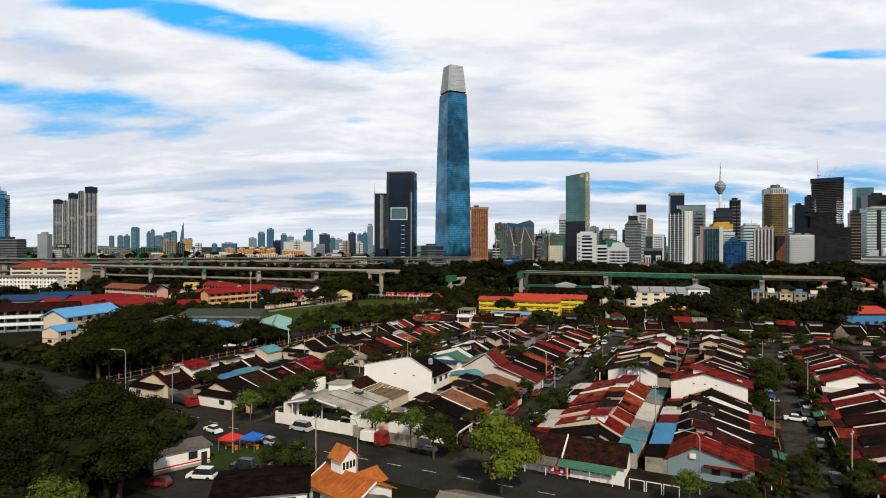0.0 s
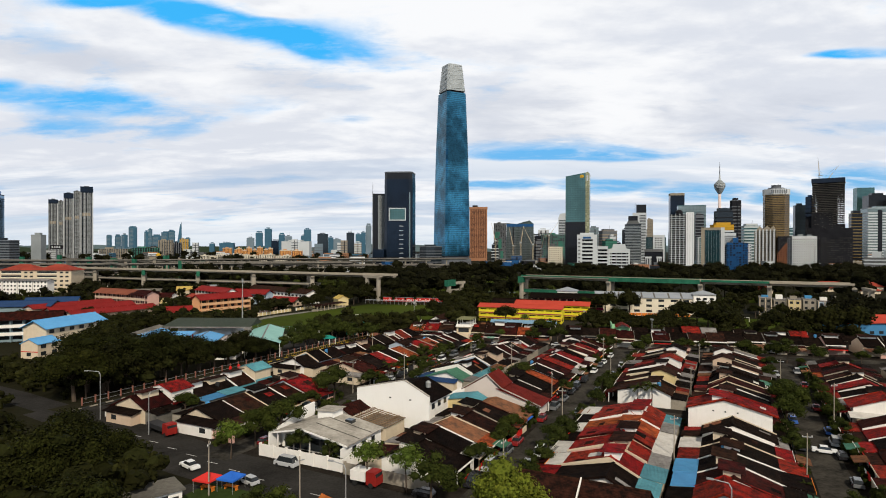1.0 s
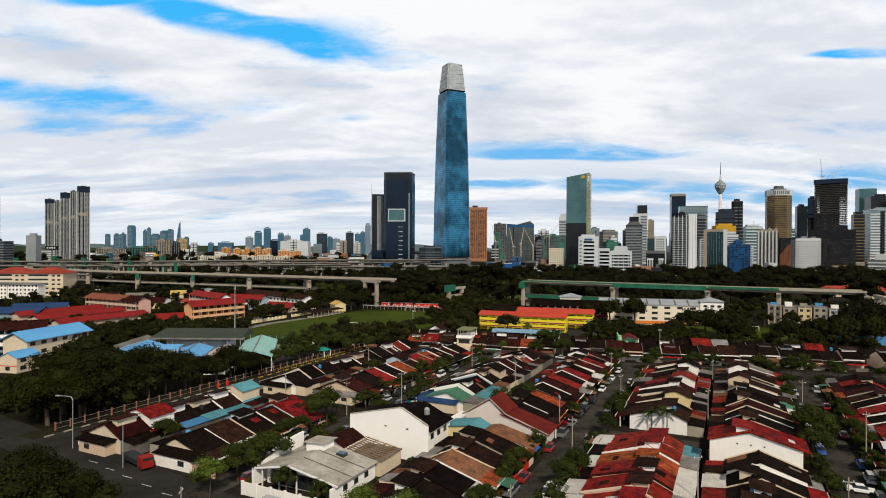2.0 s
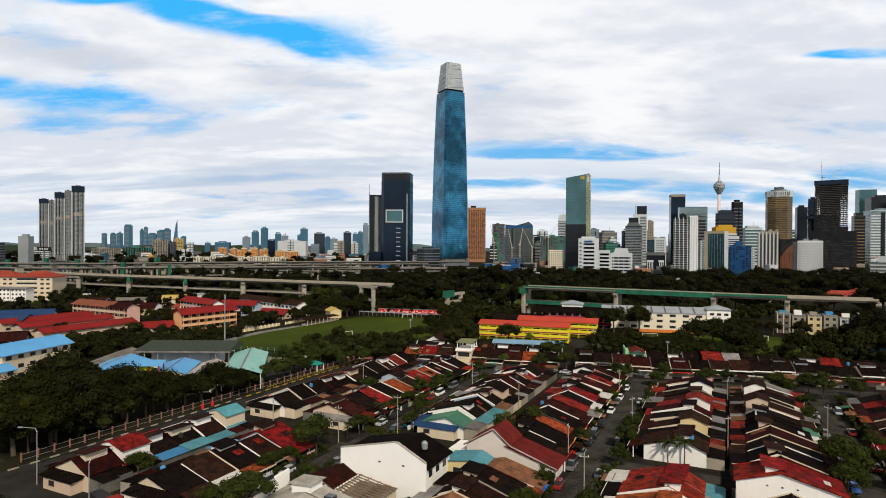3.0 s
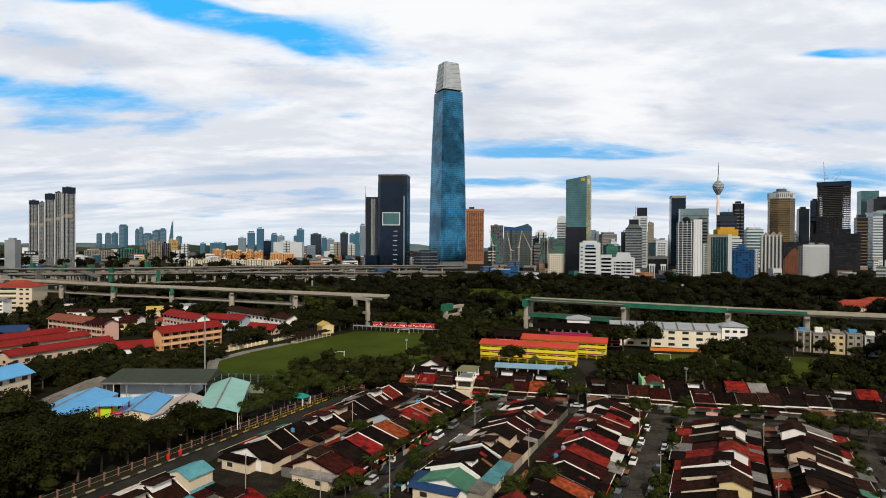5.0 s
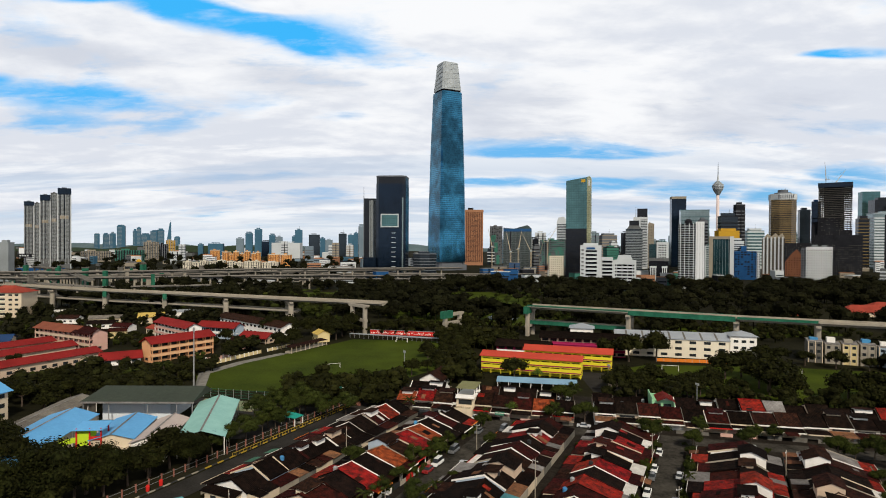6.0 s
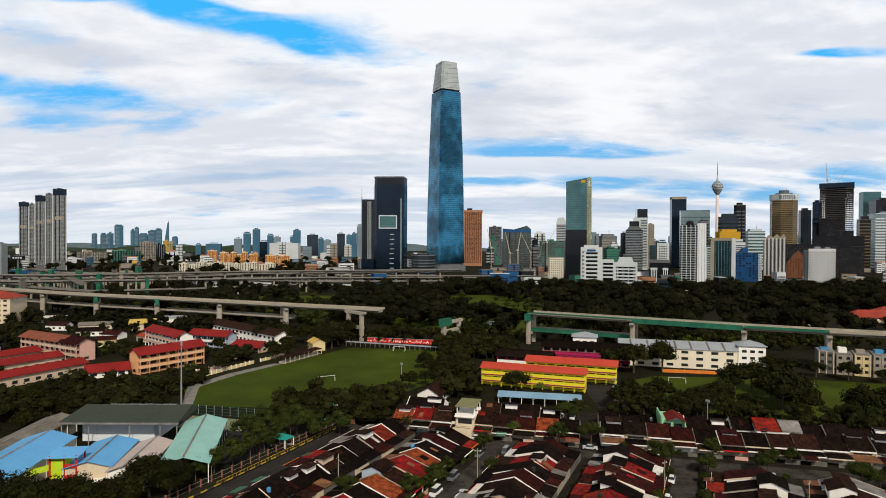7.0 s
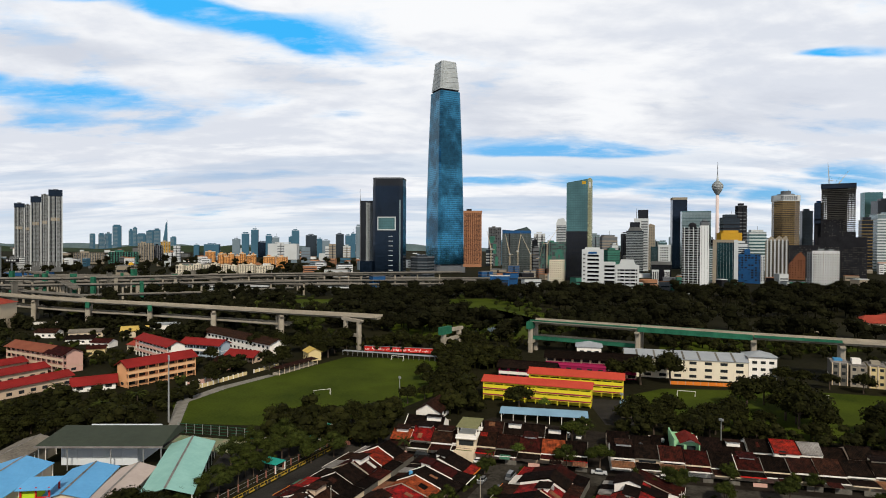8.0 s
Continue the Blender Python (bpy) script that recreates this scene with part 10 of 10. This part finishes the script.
t = cottage(grid_pose(-33.2, 92.8, -0.3), 18.6, 6.4, 2.9, 2.0, "tile_brown", "white", "corner terraced house with dark brown roof facing the road")
part("dividing_parapet", Shape().prism([(-0.8, 2.75), (3.2, 5.1), (3.2, 5.45), (-0.8, 3.1)], "x", 9.2, 9.4), "white", t)
part("awning", Shape().prism([(-3.0, 2.1), (-0.3, 2.7), (-0.3, 2.62), (-3.0, 2.02)], "x", 0.2, 8.6), "tin_old", t, "patched tan corrugated awning")
part("awning", Shape().prism([(-2.6, 2.1), (-0.3, 2.7), (-0.3, 2.62), (-2.6, 2.02)], "x", 8.9, 17.8), "tin_green", t, "green corrugated awning")
for k in range(6):
    part("awning_post", Shape().box(0.3 + k * 3.4, 0.42 + k * 3.4, -2.6, -2.48, 0, 2.1), "white", t)
gray = HOUSES[6.8, 99, 0]
part("side_awning", Shape().prism([(3.4, 2.2), (4.2, 2.2), (4.2, 2.0), (3.4, 2.0)], "x", 1, 9).box(4.2, 10.5, HOUSE_W, HOUSE_W + 1.0, 2.3, 2.45), "tile_red", gray, "red awning over the side window")
part("aircon_unit", Shape().box(11.6, 12.5, HOUSE_W, HOUSE_W + 0.35, 3.2, 3.9), "white", gray)
part("side_window", Shape().box(5.2, 6.8, HOUSE_W - 0.02, HOUSE_W + 0.06, 1.1, 2.1), "window", gray)
part("side_window", Shape().box(8.2, 9.4, HOUSE_W - 0.02, HOUSE_W + 0.06, 1.1, 2.1), "window", gray)
t = thing("barrier", "white tubular barrier frames beside the road", "barrier", grid_pose(-13.5, 90.5))
for k in range(3):
    part("panel_frame", Shape().box(k * 2.4, k * 2.4 + 2.2, -0.05, 0.05, 1.5, 1.6).box(k * 2.4, k * 2.4 + 0.1, -0.05, 0.05, 0, 1.5).box(k * 2.4 + 2.1, k * 2.4 + 2.2, -0.05, 0.05, 0, 1.5), "white", t)
for k in range(8):
    car(TRAFFIC.choice(("hatch", "sedan", "van")), TRAFFIC.choice(("white", "silver", "white", "grey")), pose(22 + k * 3.6, 280.5 - k * 1.14, 0.02, 0, 0, 72), "parked behind the terrace")
cottage(on(1.5, 291, 70), 16, 9, 3.0, 2.6, "tile_brown", "white", "white gabled house with red-brown roof near the school")
t = cottage(on(-18.9, 83.6, -42) @ Matrix.Translation((0, 0, -0.7)), 10, 6.6, 3.1, 1.5, "tile_clay", "white", "white house with orange clay tile roof and a small tower")
turret = part("tower_wall", Shape().prism([(2.6, 3.2), (5.3, 3.2), (5.3, 6.6), (3.95, 7.8), (2.6, 6.6)], "x", 1.6, 4.0), "white", t)
part("tower_roof", Shape().prism([(2.2, 6.4), (3.95, 8.05), (3.95, 7.9), (2.2, 6.25)], "x", 1.2, 4.4).prism([(3.95, 8.05), (5.7, 6.4), (5.7, 6.25), (3.95, 7.9)], "x", 1.2, 4.4), "tile_clay", turret)
for k in range(4):
    part("tower_window", Shape().box(3.98, 4.06, 2.85 + k * 0.6, 3.25 + k * 0.6, 5.0, 6.0), "window", turret)
tile_row = Shape().prism([(-0.55, 2.84), (3.3, 4.72), (3.3, 4.88), (-0.55, 3.0)], "x", -0.06, 0.06).mesh("tile_row", M["tile_clay"])
back_row = Shape().prism([(3.3, 4.72), (7.15, 2.84), (7.15, 3.0), (3.3, 4.88)], "x", -0.06, 0.06).mesh("tile_row", M["tile_clay"])
for k in range(27):
    part("tile_row", tile_row, None, t, m=pose(-0.35 + k * 0.41, 0, 0))
    part("tile_row", back_row, None, t, m=pose(-0.35 + k * 0.41, 0, 0))
part("verge", Shape().prism([(-0.6, 2.8), (3.3, 4.75), (3.3, 5.02), (-0.6, 3.07)], "x", -0.62, -0.5), "white", t)
part("verge", Shape().prism([(-0.6, 2.8), (3.3, 4.75), (3.3, 5.02), (-0.6, 3.07)], "x", 10.5, 10.62), "white", t)
cottage(on(-11.2, 81.6, 48), 4.0, 3.6, 2.7, 0.9, "tile_clay", "white", "orange tiled porch wing of the white house")
cottage(on(-30, 77.0, 12), 12, 9, 2.9, 0.8, "tile_dark", "white", "low white house with dark flat-pitched roof")
cottage(on(-37, 67.0, 12), 8, 7, 2.7, 0.8, "tin_green", "orange_paint", "low annexe with green sheet roof and orange edge")
cottage(on(-11.2, 75.8, -42), 8, 5.0, 2.0, 0.9, "tin_old", "concrete_dk", "low annexe with old brown sheet roof beside the orange roof")
cottage(on(-2.0, 70.0, -24), 12, 10, 3.0, 1.6, "tin_old", "concrete", "house with old grey corrugated roof")
cottage(on(-12.0, 66.0, -24), 9, 9, 3.0, 1.4, "tin_old", "white", "low house with weathered corrugated roof")
cottage(on(-27.0, 66.0, -10), 11, 8, 2.9, 1.2, "tile_brown", "cream", "low house with brown tile roof")
t = thing("guard_post", "flat-roofed white and grey hut with red lines", "hut", on(-45.0, 92.0, 40))
part("wall", Shape().box(0, 8.6, 0, 5.0, 0, 2.9), "white", t)
part("roof", Shape().box(-0.4, 9.0, -0.4, 5.4, 2.9, 3.15), "concrete_dk", t)
part("window", Shape().box(5.2, 6.6, -0.06, 0.02, 1.3, 2.5), "window", t)
part("door", Shape().box(7.2, 8.1, -0.06, 0.02, 0.05, 2.1), "dark_metal", t)
part("band", Shape().box(-0.03, 8.63, -0.04, 0.0, 0.75, 0.95), "red_paint", t)
part("plinth", Shape().box(-0.05, 8.65, -0.05, 5.05, 0, 0.5), "concrete", t)


def canopy_tent(x, y, cloth, label):
    t = thing("market_tent", label, "tent", on(x, y, -20), "market tents")
    part("cloth", Shape().add([(-1.6, -1.6, 2.2), (1.6, -1.6, 2.2), (1.6, 1.6, 2.2), (-1.6, 1.6, 2.2), (0, 0, 3.1), (-1.6, -1.6, 1.95), (1.6, -1.6, 1.95), (1.6, 1.6, 1.95), (-1.6, 1.6, 1.95)],
                              [(0, 1, 4), (1, 2, 4), (2, 3, 4), (3, 0, 4), (0, 5, 6, 1), (1, 6, 7, 2), (2, 7, 8, 3), (3, 8, 5, 0)]), cloth, t)
    for sx in (-1.5, 1.5):
        for sy in (-1.5, 1.5):
            part("leg", Shape().tube((sx, sy, 0), (sx, sy, 2.1), 0.04, 0.04, 6), "steel", t)
    part("table", Shape().box(-1.2, 1.2, -0.4, 0.4, 0.7, 0.78).box(-1.1, -1.0, -0.3, 0.3, 0, 0.7).box(1.0, 1.1, -0.3, 0.3, 0, 0.7), "orange_paint", t)


canopy_tent(-37.2, 104.0, "shade_cloth_red", "red pitched market tent on thin legs")
canopy_tent(-33.6, 104.4, "shade_cloth_blue", "blue pitched market tent on thin legs")
sheet("lay_by", guv((-84, 58), (-63, 58), (-63, 78), (-84, 78)), 0.045, "asphalt", "asphalt lay-by in front of the hut", "road")
sheet("verge", [(-42, 98), (-34, 94), (-28, 99), (-29, 103), (-38, 107)], 0.10, "rough_grass", "grass island beside the road", "verge")
# Lane marks on the main road.
t = thing("road_marking", "worn white lane dashes on the main road", "marking", kind="structure")
for i in range(26):
    u0 = -120 + i * 6.4
    v0 = 83.5 if u0 > -70 else 83.5 + (-70 - u0) * 0.16
    part("dash", Shape().box(-1.3, 1.3, -0.07, 0.07, 0.07, 0.075), "paint_white", t, m=grid_pose(u0, v0))
# Court beside the covered sheds.
sheet("yard", [(-62, 230), (-46, 232), (-34, 262), (-57, 268), (-86, 276), (-88, 262), (-64, 256)], 0.06, "asphalt", "dark asphalt school yard", "yard")
sheet("court", [(-84, 262), (-62, 258), (-60, 269), (-84, 275)], 0.10, "court_green", "worn green and tan playing court", "court")
sheet("path", [(-92, 284), (-88, 283), (-98, 316), (-90, 338), (-76, 362), (-80, 364), (-95, 340), (-103, 316)], 0.07, "paving", "grey path along the field edge", "path")
sheet("yard", [(60, 286), (70, 284), (76, 318), (62, 322)], 0.06, "asphalt", "asphalt drive beside the yellow school", "yard")
sheet("path", guv((-34, 140), (-28, 136), (-30, 143)), 0.13, "paving", "pale concrete corner of the pavement", "path")

# Small buildings among the left school blocks.
for x, y, turn, w, d, h, rise, roof, wall, lab in ((-72, 404, -60, 9, 7, 4.6, 1.8, "roof_yellow", "butter", "small yellow gabled house beside the field"), (-206, 470, 20, 16, 10, 4.5, 2.4, "roof_yellow", "cream", "low building with faded yellow roof"),
                                                 (-192, 408, 20, 9, 6, 4.2, 1.2, "tile_maroon", "butter", "small yellow and white house with maroon roof"), (-200, 490, 10, 22, 9, 6.0, 0.8, "tin_silver", "white", "white two-storey building with pale flat roof"),
                                                 (-292, 506, 6, 26, 9, 3.4, 1.2, "tin_white", "white", "long low white shed below the viaduct"), (-226, 444, 15, 16, 8, 3.4, 1.6, "tile_dark", "white", "low white house with dark roof"),
                                                 (-206, 436, -10, 12, 8, 3.2, 1.6, "tile_maroon", "white", "low white house with red-brown roof"), (-180, 428, -30, 18, 8, 3.4, 1.5, "tile_school_old", "cream", "low canteen with weathered red roof"),
                                                 (-240, 470, 20, 20, 8, 3.4, 1.5, "tin_old", "cream", "low shed with old grey roof"),
                                                 (-112, 378, -25, 10, 7, 3.2, 2.2, "tile_brown", "pink", "small pink gatehouse with brown roof"), (-262, 470, 0, 14, 8, 3.6, 1.8, "tile_brown", "white", "small house with brown roof below the viaduct")):
    cottage(on(x, y, turn), w, d, h, rise, roof, wall, lab)
for (x0, y0), (x1, y1), h, mat, lab in (((-103, 336), (-90, 364), 1.6, "butter", "low yellow wall along the field path"), ((-109, 340), (-100, 352), 2.0, "pink", "low pink wall beside the field path"), ((-88, 368), (-80, 384), 1.4, "butter", "low yellow wall beside the small stand")):
    d = Vector((x1 - x0, y1 - y0, 0))
    t = thing("boundary_wall", lab, "wall", on(x0, y0, math.degrees(math.atan2(d.y, d.x))))
    n = max(2, int(d.length / 3))
    for k in range(n):
        part("wall_panel", Shape().box(k * d.length / n + 0.2, (k + 1) * d.length / n - 0.2, -0.1, 0.1, 0, h), mat, t)
        part("pier", Shape().box(-0.22, 0.22, -0.22, 0.22, 0, h + 0.3), "white", t, m=pose(k * d.length / n, 0, 0))
t = thing("canopy", "blue tarpaulin canopy on white posts under the trees", "canopy", on(-60.5, 79.0, 20))
part("cloth", Shape().prism([(-3, 2.4), (0, 3.2), (3, 2.4), (3, 2.34), (0, 3.14), (-3, 2.34)], "x", 0, 9), "shade_cloth_blue", t)
for k in range(4):
    for sy in (-2.8, 2.8):
        part("post", Shape().tube((0.2 + 2.85 * k, sy, 0), (0.2 + 2.85 * k, sy, 2.45), 0.05, 0.05, 6), "white", t)
